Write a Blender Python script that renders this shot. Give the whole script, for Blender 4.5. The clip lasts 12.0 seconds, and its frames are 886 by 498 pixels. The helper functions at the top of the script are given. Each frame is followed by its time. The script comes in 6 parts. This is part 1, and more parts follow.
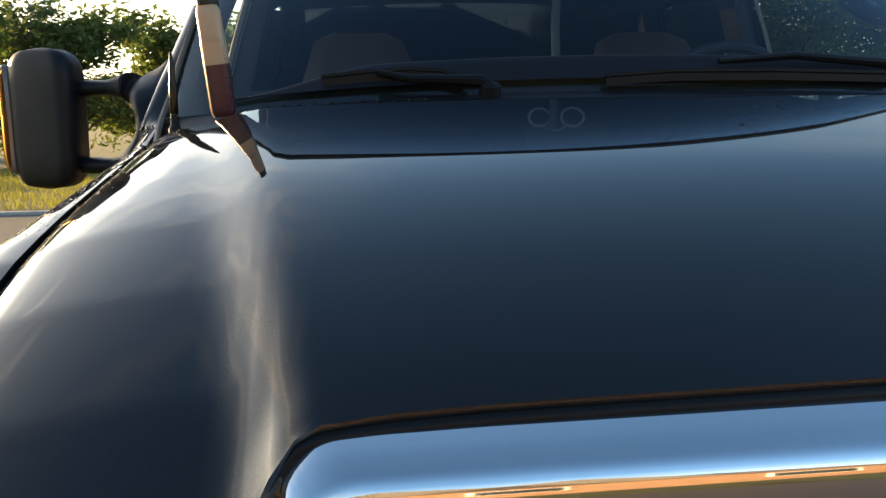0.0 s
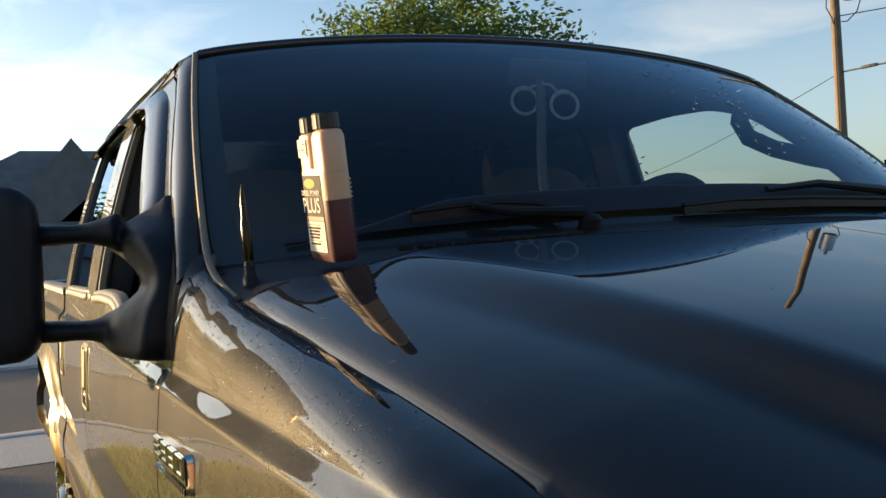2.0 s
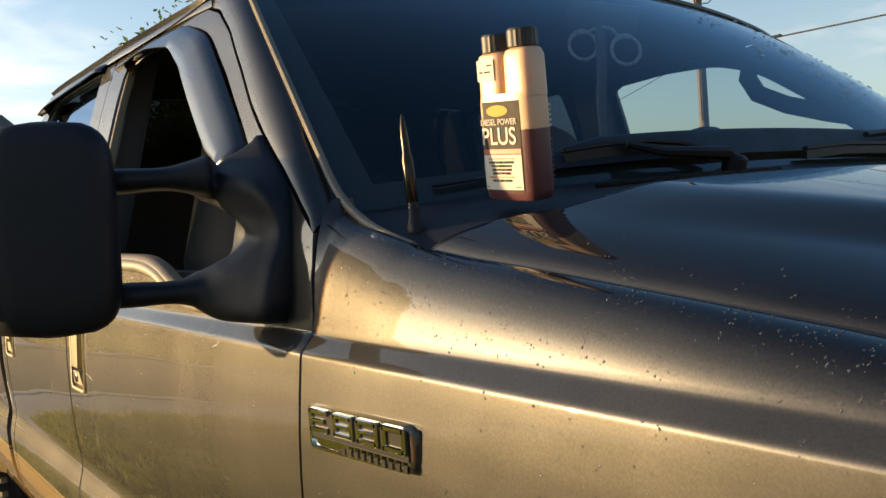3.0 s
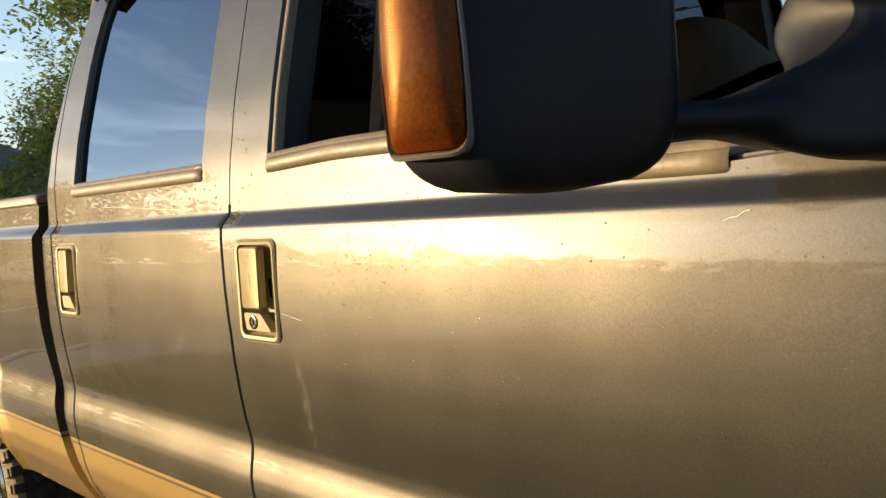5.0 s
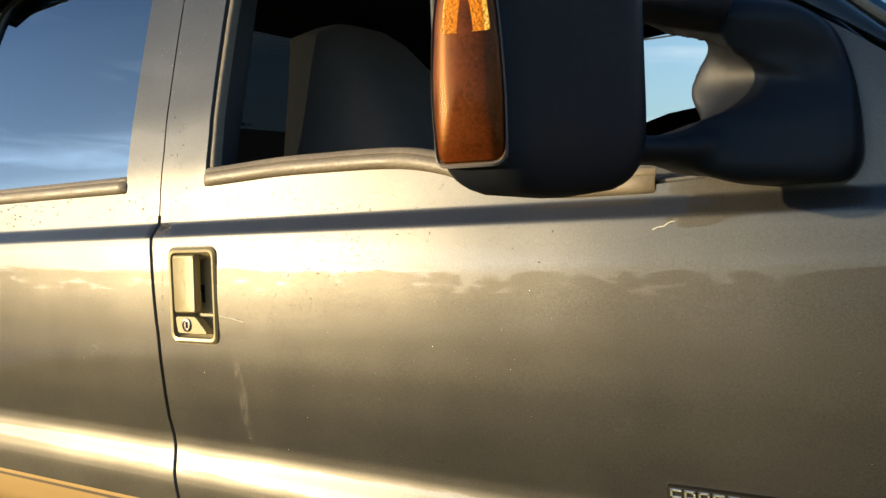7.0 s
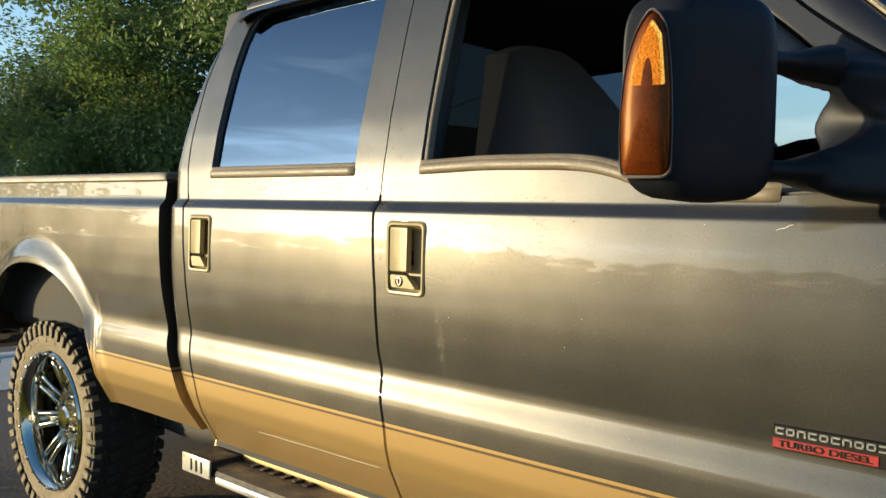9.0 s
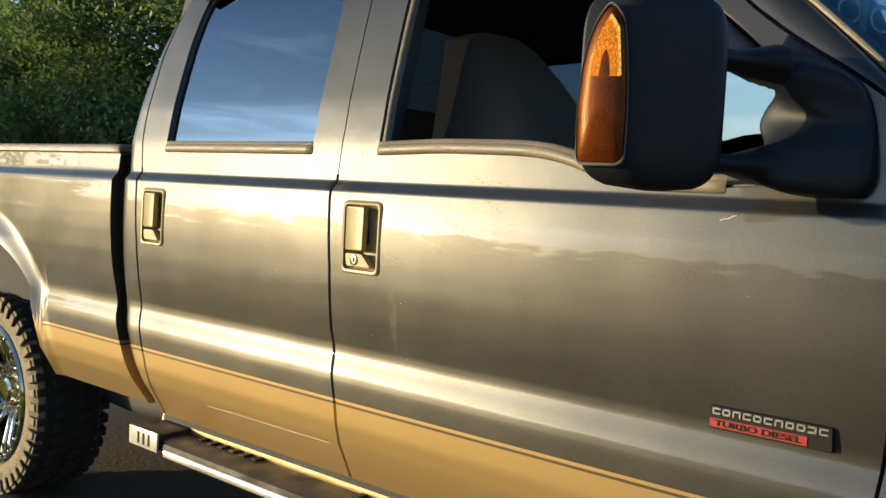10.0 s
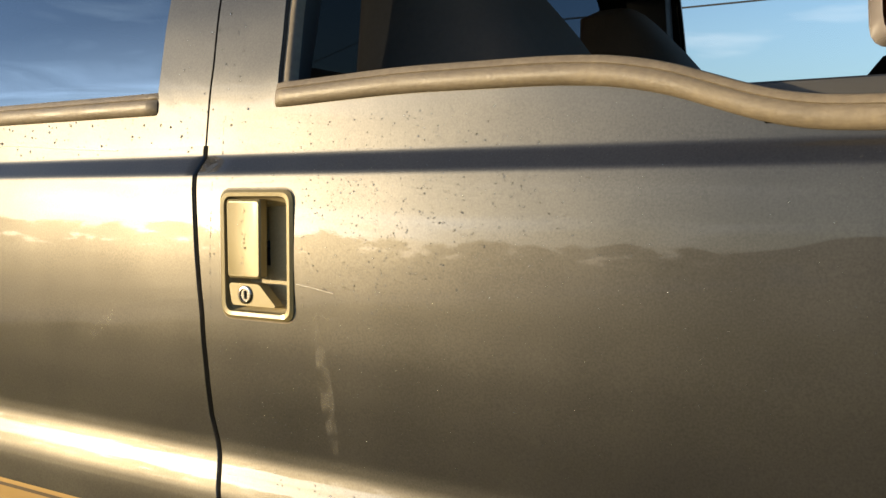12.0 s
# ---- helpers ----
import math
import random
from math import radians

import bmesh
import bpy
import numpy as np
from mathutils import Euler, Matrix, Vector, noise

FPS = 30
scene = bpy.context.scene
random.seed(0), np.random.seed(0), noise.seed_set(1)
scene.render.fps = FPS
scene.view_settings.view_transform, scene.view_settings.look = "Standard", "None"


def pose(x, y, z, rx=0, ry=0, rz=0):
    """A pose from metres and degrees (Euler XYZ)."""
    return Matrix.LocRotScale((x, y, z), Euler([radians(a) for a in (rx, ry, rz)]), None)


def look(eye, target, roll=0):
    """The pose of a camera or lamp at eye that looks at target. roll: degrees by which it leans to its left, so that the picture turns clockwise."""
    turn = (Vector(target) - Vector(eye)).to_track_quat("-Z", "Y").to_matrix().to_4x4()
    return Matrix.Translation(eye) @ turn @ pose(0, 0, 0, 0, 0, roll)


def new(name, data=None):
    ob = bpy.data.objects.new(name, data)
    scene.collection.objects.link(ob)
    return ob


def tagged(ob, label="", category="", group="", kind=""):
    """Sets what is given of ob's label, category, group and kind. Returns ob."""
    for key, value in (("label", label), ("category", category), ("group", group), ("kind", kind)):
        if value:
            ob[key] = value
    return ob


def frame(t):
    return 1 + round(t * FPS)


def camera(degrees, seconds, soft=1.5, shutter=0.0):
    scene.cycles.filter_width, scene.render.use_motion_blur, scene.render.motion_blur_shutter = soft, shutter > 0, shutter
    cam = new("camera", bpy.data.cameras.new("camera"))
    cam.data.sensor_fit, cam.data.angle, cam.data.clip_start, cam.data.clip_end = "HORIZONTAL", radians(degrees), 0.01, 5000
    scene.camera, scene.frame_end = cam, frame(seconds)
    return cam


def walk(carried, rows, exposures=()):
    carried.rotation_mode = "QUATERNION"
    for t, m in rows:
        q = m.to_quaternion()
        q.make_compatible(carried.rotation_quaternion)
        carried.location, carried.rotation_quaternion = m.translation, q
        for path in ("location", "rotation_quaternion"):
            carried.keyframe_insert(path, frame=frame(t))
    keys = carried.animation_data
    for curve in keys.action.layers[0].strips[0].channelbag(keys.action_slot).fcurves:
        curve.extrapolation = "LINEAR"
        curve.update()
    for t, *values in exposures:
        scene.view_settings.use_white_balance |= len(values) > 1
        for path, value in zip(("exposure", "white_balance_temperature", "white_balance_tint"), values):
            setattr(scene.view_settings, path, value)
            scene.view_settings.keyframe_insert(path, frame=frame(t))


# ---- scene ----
cam = camera(52.3, 12.0)
PATH = [
    (0, (3.11, 0.404, 1.437), (1.147, 0.653, 1.145), -0.8),
    (0.5, (3.055, 0.376, 1.425), (1.076, 0.529, 1.172), 0.1),
    (1, (3.061, 0.131, 1.429), (1.113, 0.528, 1.209), -1.1),
    (1.5, (2.946, -0.033, 1.419), (1.06, 0.621, 1.291), -3.3),
    (2, (2.72, -0.211, 1.454), (0.932, 0.685, 1.448), -2.9),
    (2.5, (2.558, -0.362, 1.459), (0.92, 0.786, 1.457), -3.7),
    (3, (2.361, -0.507, 1.427), (0.727, 0.643, 1.355), -3.5),
    (3.5, (2.08, -0.572, 1.394), (0.424, 0.532, 1.194), -3.1),
    (3.7, (2.002, -0.621, 1.384), (0.35, 0.489, 1.188), -3.1),
    (5.3, (1.38, -0.855, 1.286), (-0.02, 0.568, 1.167), -4.4),
    (5.5, (1.361, -0.922, 1.285), (0.026, 0.563, 1.171), -4.0),
    (6, (1.352, -1.048, 1.279), (0.197, 0.582, 1.186), -3.2),
    (6.5, (1.373, -1.09, 1.281), (0.252, 0.565, 1.206), -3.4),
    (6.7, (1.379, -1.083, 1.267), (0.251, 0.567, 1.204), -3.0),
    (8.3, (1.657, -1.235, 1.297), (0.442, 0.349, 1.186), -1.5),
    (8.5, (1.634, -1.331, 1.291), (0.365, 0.21, 1.185), -0.7),
    (9, (1.61, -1.474, 1.275), (0.243, -0.017, 1.18), 0.9),
    (9.5, (1.614, -1.512, 1.266), (0.238, -0.065, 1.163), 2.1),
    (10, (1.625, -1.518, 1.266), (0.348, 0.016, 1.143), 2.9),
    (10.3, (1.643, -1.47, 1.261), (0.491, 0.158, 1.115), 3.0),
    (10.5, (1.637, -1.441, 1.271), (0.54, 0.223, 1.109), 1.7),
    (11, (1.525, -1.212, 1.27), (0.428, 0.454, 1.116), 0.6),
    (11.5, (1.268, -1.01, 1.271), (0.165, 0.652, 1.115), -0.1),
    (12, (0.941, -0.898, 1.238), (-0.092, 0.809, 1.104), -0.3),
]
walk(cam, [(t, look(eye, target, roll)) for t, eye, target, roll in PATH], [(0, 2.0, 8500, 10), (0.5, 1.85, 8500, 10), (1.0, 1.55, 8000, 10), (1.6, 1.4, 7300, 10), (2.1, 1.45, 7500, 10), (2.6, 1.25, 7500, 10), (3.5, 1.65, 8200, 10), (5.5, 1.35, 6950, 9), (6.5, 1.42, 6500, 6), (8.5, 1.45, 6200, 0), (9.5, 1.2, 6000, 1), (11.0, 1.45, 6500, 2), (11.5, 1.4, 6600, 4), (12, 1.3, 6300, 6)])

# ---- light ----
SUN_AZ, SUN_EL = -136.0, 6.0
to_sun = Vector((math.cos(radians(SUN_EL)) * math.cos(radians(SUN_AZ)),
                 math.cos(radians(SUN_EL)) * math.sin(radians(SUN_AZ)),
                 math.sin(radians(SUN_EL))))
sun_data = bpy.data.lights.new("sun", "SUN")
sun_data.energy, sun_data.angle, sun_data.color = 3.7, radians(0.6), (1.0, 0.73, 0.40)
sun = new("sun", sun_data)
sun.matrix_world = look(to_sun * 40, (0, 0, 0))

world = bpy.data.worlds.new("sky")
scene.world = world
world.use_nodes = True
wt = world.node_tree
for n in list(wt.nodes):
    wt.nodes.remove(n)
w_out = wt.nodes.new("ShaderNodeOutputWorld")
w_bg = wt.nodes.new("ShaderNodeBackground")
w_sky = wt.nodes.new("ShaderNodeTexSky")
w_sky.sky_type, w_sky.sun_disc = "NISHITA", False
w_sky.sun_elevation, w_sky.sun_rotation = radians(SUN_EL), radians(226)
w_sky.air_density, w_sky.dust_density, w_sky.ozone_density = 1.0, 1.6, 3.7
w_tc = wt.nodes.new("ShaderNodeTexCoord")
w_map = wt.nodes.new("ShaderNodeMapping")
w_map.inputs["Scale"].default_value = (1.2, 2.6, 9.0)
w_map.inputs["Rotation"].default_value = (0.06, -0.05, 0.5)
w_noise = wt.nodes.new("ShaderNodeTexNoise")
w_noise.inputs["Scale"].default_value, w_noise.inputs["Detail"].default_value = 1.6, 6.0
w_noise.inputs["Roughness"].default_value, w_noise.inputs["Distortion"].default_value = 0.55, 0.6
w_ramp = wt.nodes.new("ShaderNodeMapRange")
w_ramp.inputs["From Min"].default_value, w_ramp.inputs["From Max"].default_value = 0.5, 0.78
w_ramp.inputs["To Min"].default_value, w_ramp.inputs["To Max"].default_value = 0.22, 0.75      # haze, then cloud
w_mul = wt.nodes.new("ShaderNodeMix")
w_mul.data_type, w_mul.blend_type = "RGBA", "MIX"
w_lum = wt.nodes.new("ShaderNodeRGBToBW")
w_white = wt.nodes.new("ShaderNodeMix")
w_white.data_type, w_white.blend_type = "RGBA", "MULTIPLY"
w_white.inputs["Factor"].default_value = 1.0
w_white.inputs["B"].default_value = (2.35, 2.45, 2.6, 1)
wt.links.new(w_tc.outputs["Generated"], w_map.inputs["Vector"])
wt.links.new(w_map.outputs["Vector"], w_noise.inputs["Vector"])
wt.links.new(w_noise.outputs["Fac"], w_ramp.inputs["Value"])
w_sep, w_low, w_cov = wt.nodes.new("ShaderNodeSeparateXYZ"), wt.nodes.new("ShaderNodeMapRange"), wt.nodes.new("ShaderNodeMath")
w_low.inputs["From Min"].default_value, w_low.inputs["From Max"].default_value = 0.42, 0.16      # thin cirrus lies low
w_cov.operation = "MULTIPLY"
wt.links.new(w_tc.outputs["Generated"], w_sep.inputs["Vector"])
wt.links.new(w_sep.outputs["Z"], w_low.inputs["Value"])
wt.links.new(w_ramp.outputs["Result"], w_cov.inputs[0])
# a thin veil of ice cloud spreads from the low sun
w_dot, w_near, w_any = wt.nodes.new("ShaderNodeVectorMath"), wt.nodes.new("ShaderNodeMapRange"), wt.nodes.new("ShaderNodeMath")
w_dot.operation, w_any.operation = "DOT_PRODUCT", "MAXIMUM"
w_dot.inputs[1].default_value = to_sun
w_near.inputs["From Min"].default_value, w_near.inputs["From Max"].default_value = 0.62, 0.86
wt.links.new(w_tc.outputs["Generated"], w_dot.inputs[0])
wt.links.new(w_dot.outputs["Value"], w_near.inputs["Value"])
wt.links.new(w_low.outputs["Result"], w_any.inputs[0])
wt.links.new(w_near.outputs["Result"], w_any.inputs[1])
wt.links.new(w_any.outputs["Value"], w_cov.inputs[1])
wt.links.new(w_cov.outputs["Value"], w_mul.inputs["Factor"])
wt.links.new(w_sky.outputs["Color"], w_lum.inputs["Color"])
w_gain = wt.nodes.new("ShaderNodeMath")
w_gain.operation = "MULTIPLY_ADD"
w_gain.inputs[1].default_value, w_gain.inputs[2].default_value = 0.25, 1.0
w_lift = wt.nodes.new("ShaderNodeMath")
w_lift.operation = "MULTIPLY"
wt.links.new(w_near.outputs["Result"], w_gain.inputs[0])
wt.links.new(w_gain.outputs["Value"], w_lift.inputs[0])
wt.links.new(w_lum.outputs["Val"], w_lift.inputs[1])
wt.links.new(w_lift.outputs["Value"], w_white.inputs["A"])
wt.links.new(w_sky.outputs["Color"], w_mul.inputs["A"])
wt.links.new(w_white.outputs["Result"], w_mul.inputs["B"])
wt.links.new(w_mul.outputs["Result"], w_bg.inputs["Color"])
w_bg.inputs["Strength"].default_value = 0.15
wt.links.new(w_bg.outputs["Background"], w_out.inputs["Surface"])


# ---- materials ----
def mat(name, color, rough=0.5, metal=0.0, coat=0.0, coat_rough=0.03, var=0.12, scale=8.0, fine=120.0,
        bump=0.0, bump_scale=60.0, flake=0.0, spec=0.5, rough_var=0.0):
    """Principled surface with colour varied at two scales, roughness variation and fine relief."""
    m = bpy.data.materials.new(name)
    m.use_nodes = True
    t = m.node_tree
    b = t.nodes["Principled BSDF"]
    b.inputs["Roughness"].default_value, b.inputs["Metallic"].default_value = rough, metal
    b.inputs["Coat Weight"].default_value, b.inputs["Coat Roughness"].default_value = coat, coat_rough
    b.inputs["Specular IOR Level"].default_value = spec
    tc = t.nodes.new("ShaderNodeTexCoord")
    n1 = t.nodes.new("ShaderNodeTexNoise")
    n1.inputs["Scale"].default_value, n1.inputs["Detail"].default_value = scale, 4.0
    n2 = t.nodes.new("ShaderNodeTexNoise")
    n2.inputs["Scale"].default_value, n2.inputs["Detail"].default_value = fine, 3.0
    add = t.nodes.new("ShaderNodeMath")
    add.operation = "ADD"
    mr = t.nodes.new("ShaderNodeMapRange")
    mr.inputs["From Min"].default_value, mr.inputs["From Max"].default_value = 0.6, 1.4
    mr.inputs["To Min"].default_value, mr.inputs["To Max"].default_value = 1 - var, 1 + var
    mx = t.nodes.new("ShaderNodeMix")
    mx.data_type, mx.blend_type = "RGBA", "MULTIPLY"
    mx.inputs["Factor"].default_value = 1.0
    mx.inputs["A"].default_value = (*color, 1)
    t.links.new(tc.outputs["Object"], n1.inputs["Vector"])
    t.links.new(tc.outputs["Object"], n2.inputs["Vector"])
    t.links.new(n1.outputs["Fac"], add.inputs[0])
    t.links.new(n2.outputs["Fac"], add.inputs[1])
    t.links.new(add.outputs["Value"], mr.inputs["Value"])
    t.links.new(mr.outputs["Result"], mx.inputs["B"])
    t.links.new(mx.outputs["Result"], b.inputs["Base Color"])
    if rough_var:
        rr = t.nodes.new("ShaderNodeMapRange")
        rr.inputs["From Min"].default_value, rr.inputs["From Max"].default_value = 0.35, 0.7
        rr.inputs["To Min"].default_value, rr.inputs["To Max"].default_value = max(rough - rough_var, 0.0), rough + rough_var
        t.links.new(n1.outputs["Fac"], rr.inputs["Value"])
        t.links.new(rr.outputs["Result"], b.inputs["Roughness"])
    if bump:
        nb = t.nodes.new("ShaderNodeTexNoise")
        nb.inputs["Scale"].default_value, nb.inputs["Detail"].default_value = bump_scale, 5.0
        bp = t.nodes.new("ShaderNodeBump")
        bp.inputs["Strength"].default_value, bp.inputs["Distance"].default_value = bump, 0.01
        t.links.new(tc.outputs["Object"], nb.inputs["Vector"])
        t.links.new(nb.outputs["Fac"], bp.inputs["Height"])
        t.links.new(bp.outputs["Normal"], b.inputs["Normal"])
    if flake:
        v = t.nodes.new("ShaderNodeTexVoronoi")
        v.inputs["Scale"].default_value = 900.0
        bp = t.nodes.new("ShaderNodeBump")
        bp.inputs["Strength"].default_value, bp.inputs["Distance"].default_value = flake, 0.0004
        t.links.new(tc.outputs["Object"], v.inputs["Vector"])
        t.links.new(v.outputs["Color"], bp.inputs["Height"])
        t.links.new(bp.outputs["Normal"], b.inputs["Normal"])
    return m


def glass(name, tint, f0=0.07, rough=0.0, film=(1, 1, 1)):
    """Thin sheet: tinted see-through with Fresnel gloss."""
    m = bpy.data.materials.new(name)
    m.use_nodes = True
    t = m.node_tree
    for n in list(t.nodes):
        t.nodes.remove(n)
    out = t.nodes.new("ShaderNodeOutputMaterial")
    tr = t.nodes.new("ShaderNodeBsdfTransparent")
    tr.inputs["Color"].default_value = (*tint, 1)
    gl = t.nodes.new("ShaderNodeBsdfGlossy")
    gl.inputs["Roughness"].default_value = rough
    gl.inputs["Color"].default_value = (*film, 1)
    lw = t.nodes.new("ShaderNodeLayerWeight")
    lw.inputs["Blend"].default_value = 0.5
    pw = t.nodes.new("ShaderNodeMath")
    pw.operation = "POWER"
    pw.inputs[1].default_value = 5.0
    t.links.new(lw.outputs["Facing"], pw.inputs[0])
    fr = t.nodes.new("ShaderNodeMapRange")
    fr.inputs["To Min"].default_value = f0
    t.links.new(pw.outputs["Value"], fr.inputs["Value"])
    mx = t.nodes.new("ShaderNodeMixShader")
    t.links.new(fr.outputs["Result"], mx.inputs["Fac"])
    t.links.new(tr.outputs["BSDF"], mx.inputs[1])
    t.links.new(gl.outputs["BSDF"], mx.inputs[2])
    t.links.new(mx.outputs["Shader"], out.inputs["Surface"])
    return m


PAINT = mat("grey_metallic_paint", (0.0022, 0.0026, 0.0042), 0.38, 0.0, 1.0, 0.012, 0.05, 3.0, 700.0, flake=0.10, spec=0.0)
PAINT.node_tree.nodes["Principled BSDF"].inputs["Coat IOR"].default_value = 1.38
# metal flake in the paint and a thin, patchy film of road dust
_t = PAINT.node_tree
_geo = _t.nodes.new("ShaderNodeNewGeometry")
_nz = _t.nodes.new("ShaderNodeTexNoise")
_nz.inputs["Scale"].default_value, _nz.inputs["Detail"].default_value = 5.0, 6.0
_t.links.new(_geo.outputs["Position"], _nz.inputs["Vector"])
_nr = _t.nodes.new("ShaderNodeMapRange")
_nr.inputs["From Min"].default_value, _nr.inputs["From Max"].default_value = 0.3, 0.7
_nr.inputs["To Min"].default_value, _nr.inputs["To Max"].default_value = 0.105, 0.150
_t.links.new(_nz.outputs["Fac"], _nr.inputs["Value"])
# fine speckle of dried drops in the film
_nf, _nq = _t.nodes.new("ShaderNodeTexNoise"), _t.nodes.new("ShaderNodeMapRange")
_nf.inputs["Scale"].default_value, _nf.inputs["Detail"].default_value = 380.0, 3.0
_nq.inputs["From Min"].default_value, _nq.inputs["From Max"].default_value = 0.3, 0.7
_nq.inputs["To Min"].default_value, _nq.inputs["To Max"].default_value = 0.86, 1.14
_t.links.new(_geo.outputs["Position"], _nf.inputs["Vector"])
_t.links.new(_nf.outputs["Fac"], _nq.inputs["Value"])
# shade painted by facing: upward faces lose film, so hood and roof go darker
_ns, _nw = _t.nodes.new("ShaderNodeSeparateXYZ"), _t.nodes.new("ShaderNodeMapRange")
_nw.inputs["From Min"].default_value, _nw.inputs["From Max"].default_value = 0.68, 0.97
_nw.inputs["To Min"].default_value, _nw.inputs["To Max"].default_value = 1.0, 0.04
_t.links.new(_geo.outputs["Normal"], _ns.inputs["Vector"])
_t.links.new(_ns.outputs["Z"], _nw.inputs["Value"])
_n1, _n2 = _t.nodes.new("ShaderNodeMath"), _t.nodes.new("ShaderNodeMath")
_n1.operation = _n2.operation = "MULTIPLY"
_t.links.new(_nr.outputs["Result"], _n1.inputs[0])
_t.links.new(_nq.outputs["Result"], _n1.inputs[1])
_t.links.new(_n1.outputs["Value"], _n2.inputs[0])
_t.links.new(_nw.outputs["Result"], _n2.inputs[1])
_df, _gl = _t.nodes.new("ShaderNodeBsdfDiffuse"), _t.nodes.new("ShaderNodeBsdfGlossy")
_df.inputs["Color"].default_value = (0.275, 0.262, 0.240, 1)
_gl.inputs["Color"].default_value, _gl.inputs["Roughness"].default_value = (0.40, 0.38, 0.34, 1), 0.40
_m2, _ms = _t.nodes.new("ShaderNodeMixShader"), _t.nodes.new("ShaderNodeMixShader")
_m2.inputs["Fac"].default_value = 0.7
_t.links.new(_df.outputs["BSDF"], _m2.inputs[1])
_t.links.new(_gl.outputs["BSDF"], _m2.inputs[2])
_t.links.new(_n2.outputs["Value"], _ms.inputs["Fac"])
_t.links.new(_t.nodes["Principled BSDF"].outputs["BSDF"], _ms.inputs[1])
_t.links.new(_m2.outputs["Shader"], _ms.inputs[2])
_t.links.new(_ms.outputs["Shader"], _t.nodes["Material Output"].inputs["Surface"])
GOLD = mat("beige_metallic_paint", (0.32, 0.212, 0.082), 0.42, 0.5, 1.0, 0.02, 0.05, 3.0, 700.0, flake=0.10)
PIN = mat("pinstripe", (0.040, 0.020, 0.006), 0.5, 0.0, 0.2)
BLACK = mat("black_grained_plastic", (0.0082, 0.0096, 0.0138), 0.52, 0.0, 0.0, var=0.25, scale=14, bump=0.04, bump_scale=900, rough_var=0.06, spec=0.24)
# near-black that paints the shade of gaps and slots; also the glass border
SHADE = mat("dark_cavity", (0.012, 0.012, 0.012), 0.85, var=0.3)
RUBBER = mat("weatherstrip_rubber", (0.145, 0.118, 0.082), 0.55, var=0.25, scale=12, bump=0.1, bump_scale=200, rough_var=0.1)
WIPER = mat("wiper_black", (0.005, 0.005, 0.0055), 0.5, var=0.2, spec=0.25)
SLAT = mat("cowl_slat", (0.020, 0.020, 0.020), 0.7, var=0.2, spec=0.0)
SEAL = mat("black_window_seal", (0.025, 0.024, 0.023), 0.5, var=0.3)
CHROME = mat("chrome", (0.80, 0.80, 0.80), 0.035, 1.0, var=0.03, scale=6, rough_var=0.02)
# besides dust, the warm tint paints the ground's reflection into the chrome
RIM_CHROME = mat("dusty_warm_tinted_chrome", (0.62, 0.57, 0.47), 0.11, 1.0, var=0.12, scale=9, rough_var=0.05)
CHROME_DARK = mat("smoked_chrome", (0.22, 0.21, 0.20), 0.24, 1.0, var=0.1)
TYRE = mat("tyre_rubber", (0.026, 0.024, 0.021), 0.75, var=0.35, scale=10, fine=90, bump=0.3, bump_scale=120)
STEEL = mat("step_aluminium", (0.55, 0.53, 0.49), 0.36, 0.5, var=0.12, rough_var=0.1)
# paler copy of the tyre rubber: dust plus sunlight painted into the colour
TYRE_LIT_DUST = mat("sunlit_dusty_sidewall", (0.155, 0.125, 0.078), 0.85, var=0.35, scale=9, fine=90, bump=0.3, bump_scale=120)
STEPTOP = mat("step_top_plastic", (0.022, 0.017, 0.013), 0.62, var=0.4, scale=10, bump=0.3, bump_scale=150, rough_var=0.15, spec=0.25)
RED = mat("badge_red", (0.23, 0.018, 0.020), 0.35, 0.0, 0.6, var=0.1)
AMBER = mat("amber_backing", (0.095, 0.034, 0.017), 0.40, 0.0, 0.0, 0.02, var=0.6, scale=40, fine=300, spec=0.3)
AMBER_SHELL = glass("clear_amber_lens", (0.95, 0.72, 0.44), 0.030, film=(0.34, 0.28, 0.22))
AMBER_HONEY = mat("amber_reflector", (0.85, 0.46, 0.06), 0.45, 0.0, 0.0, var=0.5, scale=260, fine=500, bump=0.8, bump_scale=380)
SEAT = mat("grey_cloth", (0.068, 0.050, 0.036), 0.9, var=0.12, scale=12)
TRIM_IN = mat("interior_plastic", (0.016, 0.016, 0.018), 0.6, var=0.15, bump=0.01)
LINER = mat("headliner_cloth", (0.06, 0.06, 0.06), 0.95, var=0.1)
GLASS_WS = glass("windshield_glass", (0.70, 0.80, 0.80), 0.045, film=(0.72, 0.88, 1.0))
GLASS_FD = glass("front_side_glass", (0.84, 0.86, 0.85), 0.026)
GLASS_RD = glass("privacy_side_glass", (0.075, 0.095, 0.13), 0.17, 0.0, (0.52, 0.70, 0.94))
GLASS_BACK = glass("rear_privacy_glass", (0.018, 0.02, 0.022), 0.10)
MIRROR = mat("mirror_glass", (0.9, 0.9, 0.9), 0.0, 1.0, var=0.0)
BRASS = mat("blackened_brass", (0.030, 0.026, 0.020), 0.25, 0.8, var=0.3)
UNDER = mat("chassis_black", (0.015, 0.014, 0.013), 0.8, var=0.4)
WATER = mat("water", (0.9, 0.9, 0.9), 0.02, 0.0, var=0.0)
WATER.node_tree.nodes["Principled BSDF"].inputs["Transmission Weight"].default_value = 0.95
WATER.node_tree.nodes["Principled BSDF"].inputs["IOR"].default_value = 1.33


